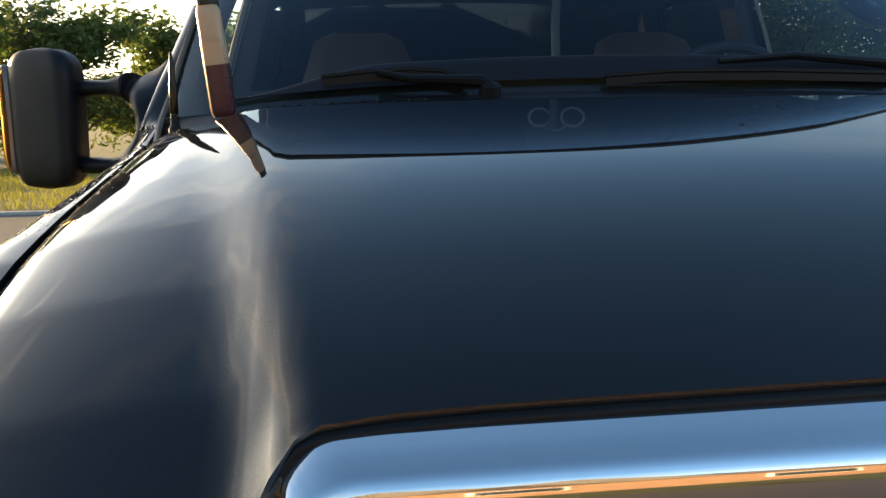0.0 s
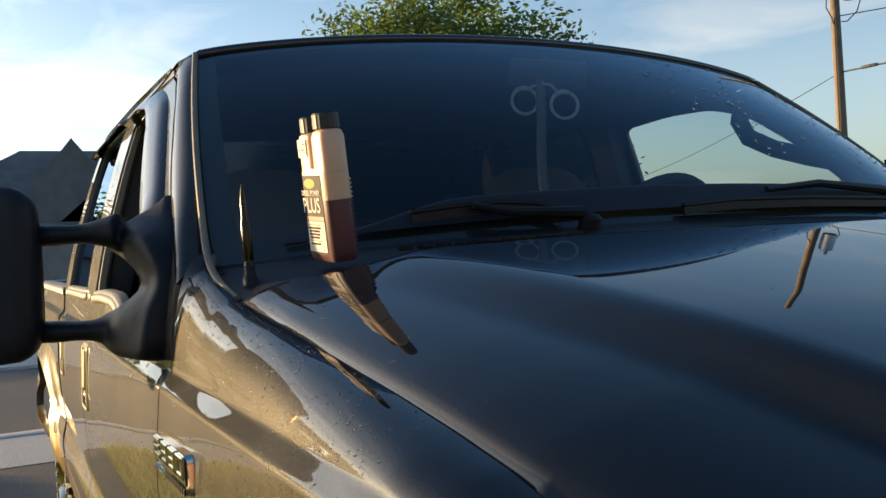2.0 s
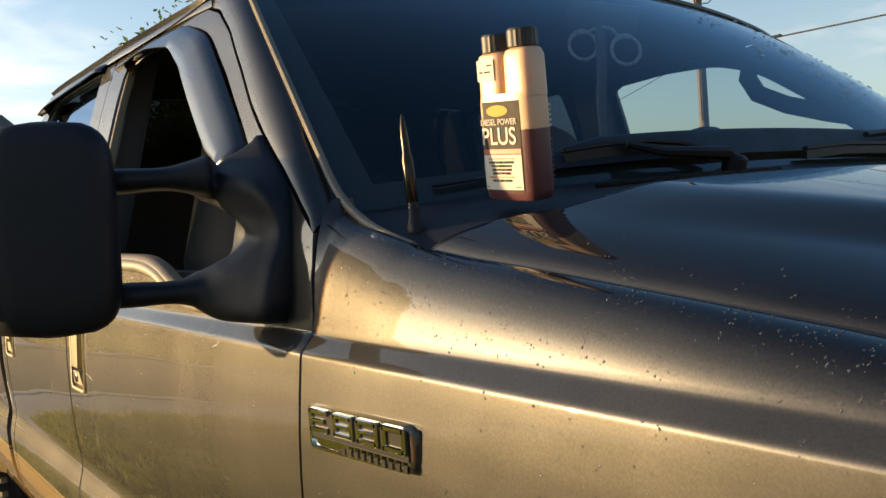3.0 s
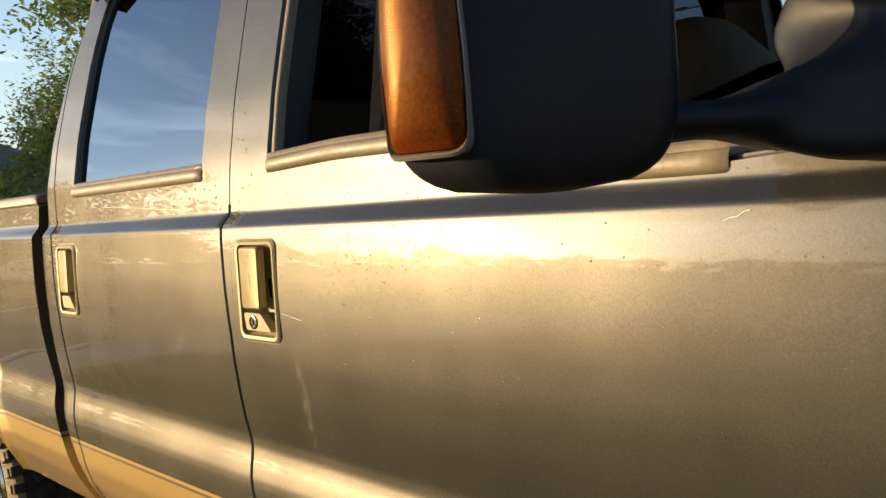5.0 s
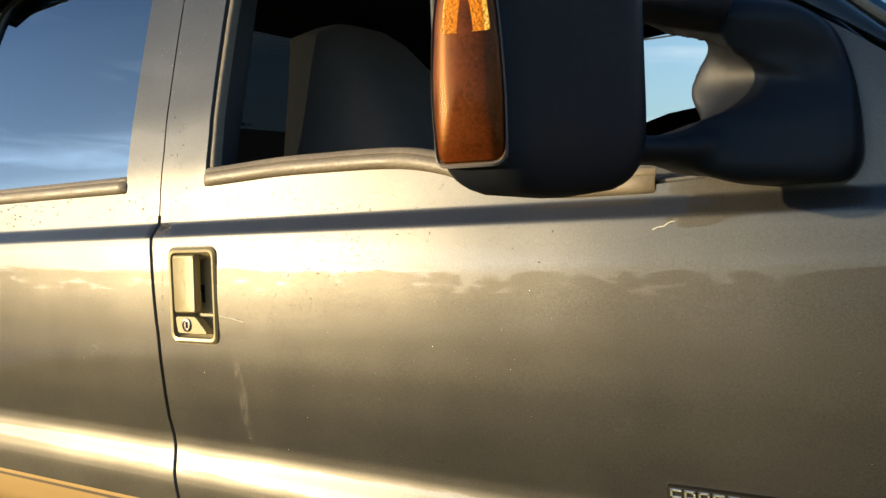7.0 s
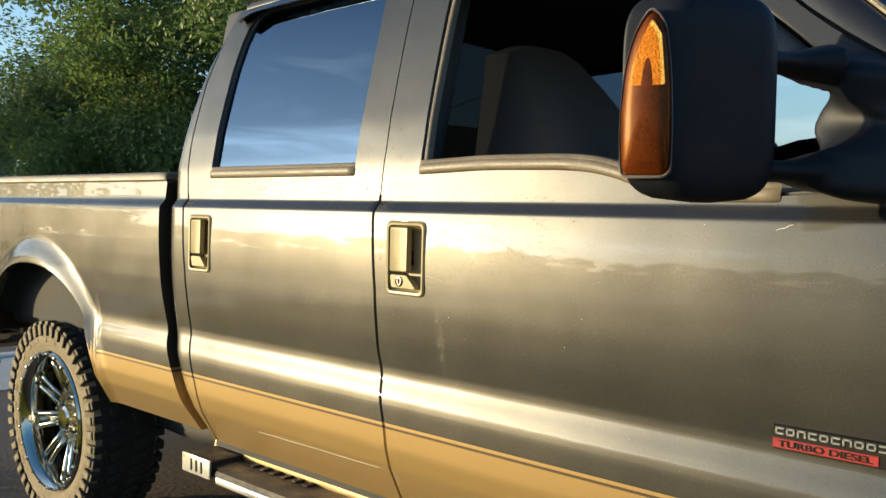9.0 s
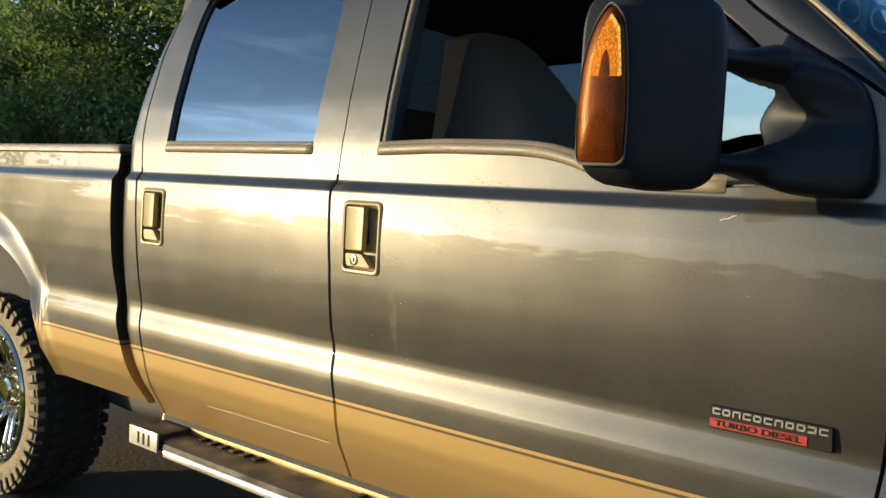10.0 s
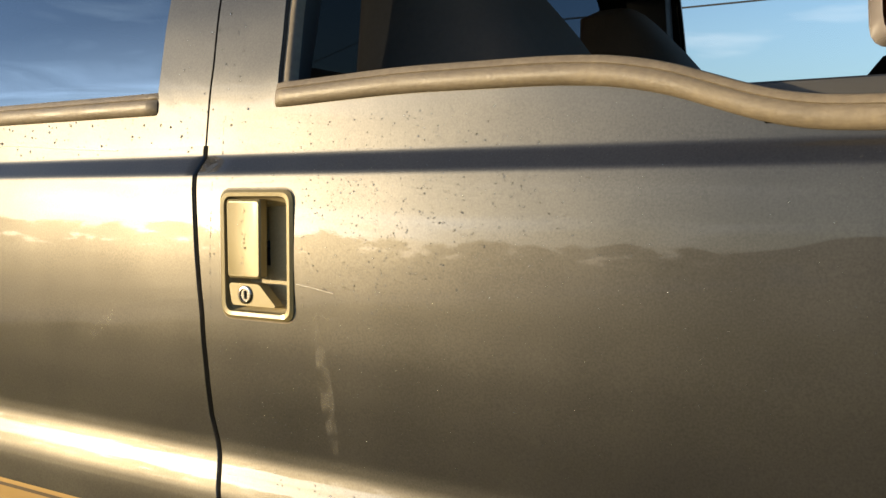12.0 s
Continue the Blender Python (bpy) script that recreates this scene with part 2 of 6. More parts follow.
# ---- mesh helpers ----
def mesh_ob(name, verts, faces, material, parent=None, label="", smooth=True, sharp=None):
    me = bpy.data.meshes.new(name)
    me.from_pydata([tuple(v) for v in verts], [], [tuple(f) for f in faces])
    me.validate()
    if smooth:
        me.shade_smooth()
        if sharp:
            me.set_sharp_from_angle(angle=radians(sharp))
    mats = material if isinstance(material, (list, tuple)) else [material]
    for m in mats:
        me.materials.append(m)
    ob = new(name, me)
    if parent is not None:
        ob.parent = parent
    if label:
        ob["label"] = label
    return ob


def part(name, bm, material, parent, label="", smooth=True, sharp=35):
    """Links a bmesh as one mesh object under a thing or a part."""
    bmesh.ops.recalc_face_normals(bm, faces=bm.faces)
    me = bpy.data.meshes.new(name)
    bm.to_mesh(me)
    bm.free()
    if smooth:
        me.shade_smooth()
        if sharp:
            me.set_sharp_from_angle(angle=radians(sharp))
    mats = material if isinstance(material, (list, tuple)) else [material]
    for m in mats:
        me.materials.append(m)
    ob = new(name, me)
    if parent is not None:
        ob.parent = parent
    if label:
        ob["label"] = label
    return ob


def grid(rows, wrap=False):
    """Vertices and quads of a grid given as rows of points."""
    verts, faces, n = [], [], len(rows[0])
    for r in rows:
        verts += [tuple(p) for p in r]
    for i in range(len(rows) - 1):
        for j in range(n if wrap else n - 1):
            a, b = i * n + j, i * n + (j + 1) % n
            faces.append((a, b, b + n, a + n))
    return verts, faces


def box(bm, c, s, bevel=0.0, rot=None, seg=2):
    """A bevelled box added to bm: centre, full size, rotation matrix."""
    m = Matrix.Translation(c) @ (rot.to_4x4() if rot else Matrix()) @ Matrix.Diagonal((*s, 1))
    r = bmesh.ops.create_cube(bm, size=1.0, matrix=m)
    if bevel:
        es = list({e for v in r["verts"] for e in v.link_edges})
        bmesh.ops.bevel(bm, geom=es, offset=bevel, segments=seg, affect="EDGES", profile=0.6)


def ring_pts(c, r, ax1, ax2, n, p=2.0):
    """Superellipse of radii r round c in the plane of ax1, ax2."""
    out = []
    for i in range(n):
        a = 2 * math.pi * i / n
        ca, sa = math.cos(a), math.sin(a)
        u = math.copysign(abs(ca) ** (2 / p), ca) * r[0]
        v = math.copysign(abs(sa) ** (2 / p), sa) * r[1]
        out.append(Vector(c) + Vector(ax1) * u + Vector(ax2) * v)
    return out


def loft(loops, cap=True):
    """Closed loops joined into a skin, with both ends capped."""
    v, f = grid([list(l) for l in loops], wrap=True)
    n = len(loops[0])
    if cap:
        f.append(tuple(range(n))[::-1])
        f.append(tuple(range(len(v) - n, len(v))))
    bm = bmesh.new()
    vs = [bm.verts.new(p) for p in v]
    for q in f:
        bm.faces.new([vs[i] for i in q])
    return bm


def tube(bm, pts, radius, n=10):
    """A round tube along pts, added to bm; radius a number or one for each point."""
    pts = [Vector(p) for p in pts]
    rad = radius if isinstance(radius, (list, tuple)) else [radius] * len(pts)
    prev, rings = None, []
    for i, p in enumerate(pts):
        d = (pts[min(i + 1, len(pts) - 1)] - pts[max(i - 1, 0)]).normalized()
        a = d.orthogonal().normalized() if prev is None else (prev - d * prev.dot(d)).normalized()
        prev = a
        b = d.cross(a)
        rings.append([bm.verts.new(p + (a * math.cos(2 * math.pi * k / n) + b * math.sin(2 * math.pi * k / n)) * rad[i]) for k in range(n)])
    for r0, r1 in zip(rings, rings[1:]):
        for k in range(n):
            bm.faces.new((r0[k], r0[(k + 1) % n], r1[(k + 1) % n], r1[k]))
    bm.faces.new(rings[0][::-1])
    bm.faces.new(rings[-1])


def lathe(bm, prof, c, axis, n=32, cap=True):
    """A turned body added to bm: profile of (radius, height along axis) from c."""
    axis = Vector(axis).normalized()
    a = axis.orthogonal().normalized()
    b = axis.cross(a)
    rings = []
    for r, h in prof:
        rings.append([bm.verts.new(Vector(c) + axis * h + (a * math.cos(2 * math.pi * k / n) + b * math.sin(2 * math.pi * k / n)) * max(r, 1e-4)) for k in range(n)])
    for r0, r1 in zip(rings, rings[1:]):
        for k in range(n):
            bm.faces.new((r0[k], r0[(k + 1) % n], r1[(k + 1) % n], r1[k]))
    if cap:
        bm.faces.new(rings[0][::-1])
        bm.faces.new(rings[-1])


def empty(name, label="", category="", group="", kind="", at=(0, 0, 0)):
    ob = new(name)
    ob.location = at
    ob.empty_display_size = 0.1
    return tagged(ob, label, category, group, kind)


def lerp(t, xs, ys):
    return float(np.interp(t, xs, ys))


def smooth01(t):
    t = min(max(t, 0.0), 1.0)
    return t * t * (3 - 2 * t)


def text_mesh(name, body, size, depth, m, material, parent, label="", width=None):
    """Raised letters as a mesh, centred, squeezed to a width; m places x right, y up, z out."""
    cu = bpy.data.curves.new(name, "FONT")
    cu.body, cu.size, cu.extrude = body, size, depth
    cu.align_x, cu.align_y, cu.offset = "CENTER", "CENTER", size * 0.012
    tmp = bpy.data.objects.new(name, cu)
    scene.collection.objects.link(tmp)
    me = bpy.data.meshes.new_from_object(tmp.evaluated_get(bpy.context.evaluated_depsgraph_get()))
    bpy.data.objects.remove(tmp)
    if width:
        xs = [v.co.x for v in me.vertices]
        k = width / (max(xs) - min(xs))
        for v in me.vertices:
            v.co.x *= k
    me.transform(m)
    me.materials.clear()
    me.materials.append(material)
    ob = new(name, me)
    ob.parent = parent
    if label:
        ob["label"] = label
    return ob


# ---- the truck's forms ----
YC = 1.018          # centre line; the near side stands at y = 0
_z = np.array([.51, .55, .59, .64, .69, .75, .795, .812, .832, .850, .866, .884, .96, 1.03, 1.10, 1.15, 1.20, 1.245, 1.260, 1.283, 1.30, 1.375, 1.482, 1.567, 1.652, 1.738, 1.823, 1.866, 1.90])
_y = np.array([.075, .055, .036, .014, .003, -.0015, -.0015, .0002, .0050, .0102, .0136, .0140, .006, .001, .0, .0010, .0040, .0078, .0094, .0290, .0305, .0365, .058, .081, .105, .131, .160, .177, .195])
_zt = np.arange(0.45, 2.05, 0.001)
_yt = np.interp(_zt, _z, _y)
_k = np.exp(-0.5 * (np.arange(-24, 25) / 2.0) ** 2)
_yt = np.convolve(np.pad(_yt, 24, mode="edge"), _k / _k.sum(), "valid")


def side_y(z):
    """Depth of the near body side at a height."""
    return float(np.interp(z, _zt, _yt))


def gap_b(z):
    return lerp(z, (.50, .60, .742, .818, .858, .92, 1.07, 1.24, 1.285, 1.40, 1.537, 1.675, 1.87), (.053, .052, .042, .025, .019, .007, .002, -.015, -.014, -.008, -.014, -.021, -.032))


def gap_f(z):
    return lerp(z, (.50, .60, .77, .854, .958, 1.067, 1.261, 1.305, 1.385, 1.46, 1.50), (1.24, 1.253, 1.268, 1.275, 1.283, 1.288, 1.293, 1.291, 1.285, 1.274, 1.262))


def gap_r(z):
    return lerp(z, (.50, .565, .609, .717, .847, 1.06, 1.262, 1.433, 1.653, 1.80, 1.87), (-.758, -.766, -.777, -.800, -.842, -.860, -.884, -.908, -.905, -.865, -.835))


def cab_rear(z):
    return lerp(z, (.50, .593, .704, .872, 1.16, 1.27, 1.38, 1.543, 1.689, 1.80, 1.85, 1.88), (-.785, -.814, -.873, -.946, -.960, -.971, -.979, -.962, -.932, -.880, -.834, -.790))


def bed_front(z):
    return lerp(z, (.50, .581, .662, .832, .977, 1.25, 1.367), (-.815, -.848, -.900, -.975, -1.002, -1.028, -1.020))


def seam_z(x):
    """Height of the joint between fender and bonnet."""
    return lerp(x, (1.25, 1.34, 1.461, 1.56, 1.66, 1.855, 1.995, 2.10, 2.19, 2.35, 2.5, 2.7), (1.464, 1.425, 1.393, 1.380, 1.370, 1.347, 1.330, 1.315, 1.300, 1.262, 1.214, 1.12))


def seam_y(x):
    return lerp(x, (1.25, 1.5, 1.8, 2.4, 2.8), (.090, .094, .095, .101, .106))


def hood_z(x, y):
    """Height of the bonnet: shoulders, raised centre with soft edges, fall to the nose."""
    if y > YC:
        y = 2 * YC - y
    ys = seam_y(x)
    q = max(y - ys, 0.0)
    span = YC - ys
    zs = seam_z(x)
    d = x - 1.71
    zc = 1.464 - 0.165 * d - 0.03 * d * d - 0.178 * max(d - 0.38, 0.0) ** 2
    s = min(max((x - 1.7) / 0.85, 0.0), 1.0)
    yd = 0.25 + 0.11 * s
    w_sh, w_st = 0.62 - 0.12 * s, 0.14 + 0.34 * s
    f = w_sh * (1 - math.exp(-q / 0.095)) + w_st * smooth01((y - yd + 0.06 - 0.032 * s) / (0.12 - 0.064 * s)) + (1 - w_sh - w_st) * (1 - (1 - q / span) ** 2)
    return zs + (zc - zs) * f


def hood_rear(y):
    if y > YC:
        y = 2 * YC - y
    return lerp(y, (.07, .094, .14, .20, .26, .4, .7, 1.0), (1.455, 1.461, 1.505, 1.575, 1.620, 1.660, 1.695, 1.71))


def hood_front(y):
    if y > YC:
        y = 2 * YC - y
    return lerp(y, (.07, .20, .318, .332, .346, .362, .385, .43, .5, .8, 1.0), (2.668, 2.665, 2.655, 2.638, 2.612, 2.592, 2.580, 2.574, 2.571, 2.567, 2.566))


def W(u, v):
    """Windshield surface: u from near side to far side, v from foot to top."""
    e = 1 - (2 * u - 1) ** 2
    foot = Vector((1.258 + 0.265 * e ** 0.8 - 0.096 * e ** 2.5, 0.093 + (2 * YC - 0.186) * u, 1.452 + 0.040 * e))
    top = Vector((0.746 + 0.055 * e, 0.201 + (2 * YC - 0.402) * u, 1.895 + 0.0635 * e ** 0.8))
    p = foot.lerp(top, v)
    b = math.sin(math.pi * v)
    p.x += 0.014 * b * e + 0.091 * v * (1 - v)
    p.y -= 0.055 * v * (1 - v) * (1 - 2 * u)
    p.z += 0.014 * b * e
    return p


def roof_z(x, y):
    d = abs(y - YC) / 0.80
    zr = 1.988 - 0.058 * d ** 2.4
    if x < -0.45:
        zr -= 0.35 * (x + 0.45) ** 2
    if x > 0.45:
        zr -= 0.20 * (x - 0.45) ** 2
    return zr


SIDES = ((False, "near"), (True, "far"))


def flip(verts, far):
    return [(x, 2 * YC - y, z) for x, y, z in verts] if far else verts


def flip_f(faces, far):
    return [tuple(reversed(f)) for f in faces] if far else faces


def panel(name, zs, left, right, nx, ydepth, material, parent, far, label="", edge=0.022, slot_faces=None, hole=None):
    """Sheet-metal panel between two edge curves with its edges folded inwards; hole (x0, x1, z0, z1) is left open."""
    rows = []
    for z in zs:
        xl, xr = left(z), right(z)
        r = []
        for i in range(nx + 1):
            x = xl + (xr - xl) * i / nx
            if hole and 0 < i < nx:
                k = smooth01((z - .96) / .06)
                c = left(1.15) + (right(1.15) - left(1.15)) * np.arange(nx + 1) / nx
                j0, j1 = 1, int(np.argmin(abs(c - hole[1])))
                if i <= j1:
                    x = x * (1 - k) + k * (hole[0] + (hole[1] - hole[0]) * (i - j0) / (j1 - j0))
                else:
                    x = x * (1 - k) + k * float(c[i])
            r.append((x, ydepth(x, z), z))
        r.insert(0, (xl, ydepth(xl, z) + 0.004, z))
        r.insert(0, (xl + 0.001, ydepth(xl, z) + edge, z))
        r[2] = (xl + 0.003, r[2][1], z)
        r.append((xr, ydepth(xr, z) + 0.004, z))
        r.append((xr - 0.001, ydepth(xr, z) + edge, z))
        r[-3] = (xr - 0.003, r[-3][1], z)
        rows.append(r)
    v, f = grid(rows)
    if hole:
        mid = [(sum(v[i][0] for i in q) / 4, sum(v[i][2] for i in q) / 4) for q in f]
        f = [q for q, (mx, mz) in zip(f, mid) if not (hole[0] < mx < hole[1] and hole[2] < mz < hole[3])]
    ob = mesh_ob(name, flip(v, far), flip_f(f, far), material, parent, label, sharp=50)
    if slot_faces:
        for p in ob.data.polygons:
            p.material_index = slot_faces(p.center.z)
    return ob


TWO_TONE = 0.750


def two_tone(z):
    d = z - TWO_TONE
    return 1 if d < -0.0105 or -0.0045 < d < 0.003 else (2 if d < 0 else 0)


def snap_two_tone(zl):
    """Moves three neighbouring heights onto the edges of the pinstripe."""
    k = min(range(len(zl)), key=lambda i: abs(zl[i] - TWO_TONE + .0045))
    if k > 0 and zl[0] < TWO_TONE - .02:
        zl[k - 1], zl[k], zl[k + 1] = TWO_TONE - .0105, TWO_TONE - .0045, TWO_TONE + .003
    return zl


def window_ring(name, outer, inner, material, parent, far, label="", rings=5, wrap_in=0.03):
    """Door frame round a window: outer and inner outlines (x, z), joined and folded in at the glass."""
    rows = []
    for k in range(rings + 1):
        t = k / rings
        rows.append([(xo + (xi - xo) * t, side_y(zo + (zi - zo) * t), zo + (zi - zo) * t) for (xo, zo), (xi, zi) in zip(outer, inner)])
    cx = sum(p[0] for p in inner) / len(inner)
    cz = sum(p[1] for p in inner) / len(inner)
    rows.append([(x + (cx - x) * 0.006, side_y(z) + 0.006, z + (cz - z) * 0.006) for x, z in inner])
    rows.append([(x + (cx - x) * 0.008, side_y(z) + wrap_in, z + (cz - z) * 0.008) for x, z in inner])
    rows.insert(0, [(x, side_y(z) + 0.022, z) for x, z in outer])
    v, f = grid(rows, wrap=True)
    return mesh_ob(name, flip(v, far), flip_f(f, far), material, parent, label, sharp=45)


def rounded(poly, radius, seg=6):
    """Polygon (x, z) with rounded corners; radius one number or one for each corner."""
    n, out = len(poly), []
    for i in range(n):
        p, a, b = Vector(poly[i]), Vector(poly[i - 1]), Vector(poly[(i + 1) % n])
        r = radius[i] if isinstance(radius, (list, tuple)) else radius
        u, w = (a - p), (b - p)
        r1 = min(r, u.length * 0.48, w.length * 0.48)
        p0, p2 = p + u.normalized() * r1, p + w.normalized() * r1
        for k in range(seg + 1):
            t = k / seg
            q = p0 * (1 - t) ** 2 + p * 2 * t * (1 - t) + p2 * t ** 2
            out.append((q.x, q.y))
    return out


def radial(poly, c, n):
    """Outline cut by n rays from c, so that two outlines can be joined ray by ray."""
    out = []
    m = len(poly)
    for k in range(n):
        a = 2 * math.pi * k / n
        d = Vector((math.cos(a), math.sin(a)))
        best = None
        for i in range(m):
            p, q = Vector(poly[i]), Vector(poly[(i + 1) % m])
            e = q - p
            den = d.x * e.y - d.y * e.x
            if abs(den) < 1e-12:
                continue
            w = p - Vector(c)
            t = (w.x * e.y - w.y * e.x) / den
            s = (w.x * d.y - w.y * d.x) / den
            if t > 0 and -1e-6 <= s <= 1 + 1e-6 and (best is None or t > best):
                best = t
        out.append((c[0] + d.x * best, c[1] + d.y * best))
    return out


truck = empty("pickup_truck", "dark grey and beige two-tone crew-cab pickup wet with water beads", "pickup truck")

Z_LOW = sorted(set([round(.545 + .012 * i, 4) for i in range(22)] + [TWO_TONE - .0105, TWO_TONE - .0045, TWO_TONE + .003] + [round(.80 + .006 * i, 4) for i in range(18)]
                   + [round(.90 + .02 * i, 4) for i in range(15)] + [round(1.19 + .008 * i, 4) for i in range(8)] + [round(1.254 + .003 * i, 4) for i in range(13)] + [1.068, 1.234, 1.30]))
BODY_MATS = [PAINT, GOLD, PIN]

FW_OUT = [(0.115, 1.348), (0.115, 1.44), (0.109, 1.58), (0.102, 1.75), (0.098, 1.845), (0.35, 1.857), (0.55, 1.850), (0.69, 1.808),
          (0.84, 1.702), (0.985, 1.582), (1.06, 1.512), (1.10, 1.43), (1.10, 1.308), (0.83, 1.292), (0.766, 1.296), (0.693, 1.323), (0.621, 1.345), (0.537, 1.353), (0.311, 1.356)]
RW_OUT = [(-0.771, 1.348), (-0.775, 1.52), (-0.775, 1.68), (-0.752, 1.864), (-0.140, 1.870), (-0.128, 1.73), (-0.118, 1.52), (-0.116, 1.348)]


def door(far, front):
    d = empty("front_door" if front else "rear_door")
    d.parent = truck
    d["label"] = "grey and beige crew-cab door with recessed handle" + (", window wound down" if front and not far else "")
    L, R = (gap_b, gap_f) if front else (gap_r, gap_b)
    g = 0.0019
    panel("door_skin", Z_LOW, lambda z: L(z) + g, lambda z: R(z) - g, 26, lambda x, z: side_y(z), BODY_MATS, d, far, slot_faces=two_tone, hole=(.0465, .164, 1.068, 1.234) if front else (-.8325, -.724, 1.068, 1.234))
    if front:
        line = [(1.256, 1.431), (1.210, 1.466), (1.156, 1.504), (1.105, 1.536), (1.053, 1.571), (0.986, 1.622), (0.910, 1.691), (0.800, 1.784), (0.71, 1.840), (0.62, 1.868)]
        out = [(gap_b(z) + g, z) for z in np.linspace(1.30, 1.882, 16)][::-1] + [(gap_f(z) - g, z) for z in np.linspace(1.30, 1.415, 6)] + line
        inn = rounded(FW_OUT, [.03, .01, .01, .02, .05, .05, .05, .06, .03, .03, .04, .04, .03, .03, .05, .05, .05, .03, .03], 3)
        c = (0.54, 1.56)
    else:
        out = [(gap_r(z) + g, z) for z in np.linspace(1.30, 1.880, 16)][::-1] + [(gap_b(z) - g, z) for z in np.linspace(1.30, 1.882, 16)]
        inn = rounded(RW_OUT, [.03, .02, .03, .10, .04, .02, .01, .03], 4)
        c = (-0.44, 1.58)
    n = 120
    o2, i2 = radial(out, c, n), radial(inn, c, n)
    for corner in [min(out, key=lambda p: p[0] + p[1] * 3), min(out, key=lambda p: p[1] * 3 - p[0])] + (line[:4] + [(gap_f(1.415) - g, 1.415)] if front else []):
        near = min(range(n), key=lambda k: (o2[k][0] - corner[0]) ** 2 + (o2[k][1] - corner[1]) ** 2)
        o2[near] = corner
    window_ring("window_frame", o2, i2, PAINT, d, far)
    # glass, set back
    xs, zs = [p[0] for p in i2], [p[1] for p in i2]
    rows = []
    for z in np.linspace(min(zs) - .006, max(zs) + .006, 17):
        # the pane ends inside the frame at each height
        cut = []
        for (xa, za), (xb, zb) in zip(i2, i2[1:] + i2[:1]):
            zq = min(max(z, min(zs) + .004), max(zs) - .004)
            if (za - zq) * (zb - zq) <= 0 and za != zb:
                cut.append(xa + (xb - xa) * (zq - za) / (zb - za))
        rows.append([(x, side_y(z) + 0.015, z) for x in np.linspace(min(cut) - .006, max(cut) + .006, 13)])
    v, f = grid(rows)
    if far or not front:       # the near front window is wound down
        mesh_ob("window_glass", flip(v, far), flip_f(f, far), GLASS_FD if front else GLASS_RD, d,
                "clear front side glass" if front else "dark privacy glass reflecting sky")
    # black seal round the glass
    rows = []
    for t, dy in ((0.0, 0.010), (0.008, 0.008), (0.020, 0.009), (0.026, 0.017)):
        rows.append([(x + (c[0] - x) * t, side_y(z) + dy, z + (c[1] - z) * t) for x, z in i2])
    v, f = grid(rows, wrap=True)
    mesh_ob("window_seal", flip(v, far), flip_f(f, far), SEAL, d, sharp=60)
    # belt strip along the foot of the window
    if front:
        base = [(0.114, 1.348), (0.311, 1.3555), (0.537, 1.3525), (0.621, 1.344), (0.693, 1.322), (0.73, 1.307), (0.766, 1.2955), (0.83, 1.290), (0.98, 1.290)]
    else:
        base = [(-0.772, 1.348), (-0.115, 1.348)]
    xs = np.linspace(base[0][0], base[-1][0], 60)
    bz = np.interp(xs, [p[0] for p in base], [p[1] for p in base])
    bz = np.convolve(np.pad(bz, 3, mode="edge"), np.ones(7) / 7, "valid")
    prof = [(0.012, -0.002), (-0.004, 0.000), (-0.010, 0.006), (-0.011, 0.018), (-0.006, 0.0225), (-0.0045, 0.0235), (-0.006, 0.0245), (-0.004, 0.032), (0.006, 0.034), (0.02, 0.034)]
    rows = []
    for x, z0 in zip(xs, bz):
        e = 0.4 if x in (xs[0], xs[-1]) else 1.0
        rows.append([(x, side_y(z0 + h) + dy * e + (1 - e) * 0.004, z0 + h) for dy, h in prof])
    v, f = grid(rows)
    mesh_ob("belt_strip", flip(v, far), flip_f(f, far), RUBBER, d, "faded rubber belt strip", sharp=60)
    # vertical run channel at the rear edge of the front glass
    if front:
        rows = []
        for z in np.linspace(1.370, 1.835, 14):
            x0 = lerp(z, (1.370, 1.58, 1.835), (0.121, 0.114, 0.106))
            rows.append([(x0 + dx, side_y(z) + dy, z) for dx, dy in ((-.004, .018), (-.002, .006), (.008, .005), (.011, .009), (.012, .022))])
        v, f = grid(rows)
        mesh_ob("window_channel", flip(v, far), flip_f(f, far), RUBBER, d, sharp=60)
    # rain guard over the top of the window
    if front:
        cl = [(0.10, 1.838, .012), (0.33, 1.862, .022), (0.52, 1.860, .050), (0.66, 1.812, .078), (0.80, 1.712, .078), (0.93, 1.612, .070), (1.005, 1.548, .03)]
    else:
        cl = [(-0.792, 1.842, .014), (-0.715, 1.880, .026), (-0.45, 1.893, .032), (-0.22, 1.895, .030), (-0.128, 1.890, .024)]
    pts = []
    for a, b in zip(cl, cl[1:]):
        for k in range(8):
            pts.append([a[i] + (b[i] - a[i]) * k / 8 for i in range(3)])
    pts.append(list(cl[-1]))
    for _ in range(3):
        pts = [pts[0]] + [[(p[i] + 2 * q[i] + r[i]) / 4 for i in range(3)] for p, q, r in zip(pts, pts[1:], pts[2:])] + [pts[-1]]
    rows = []
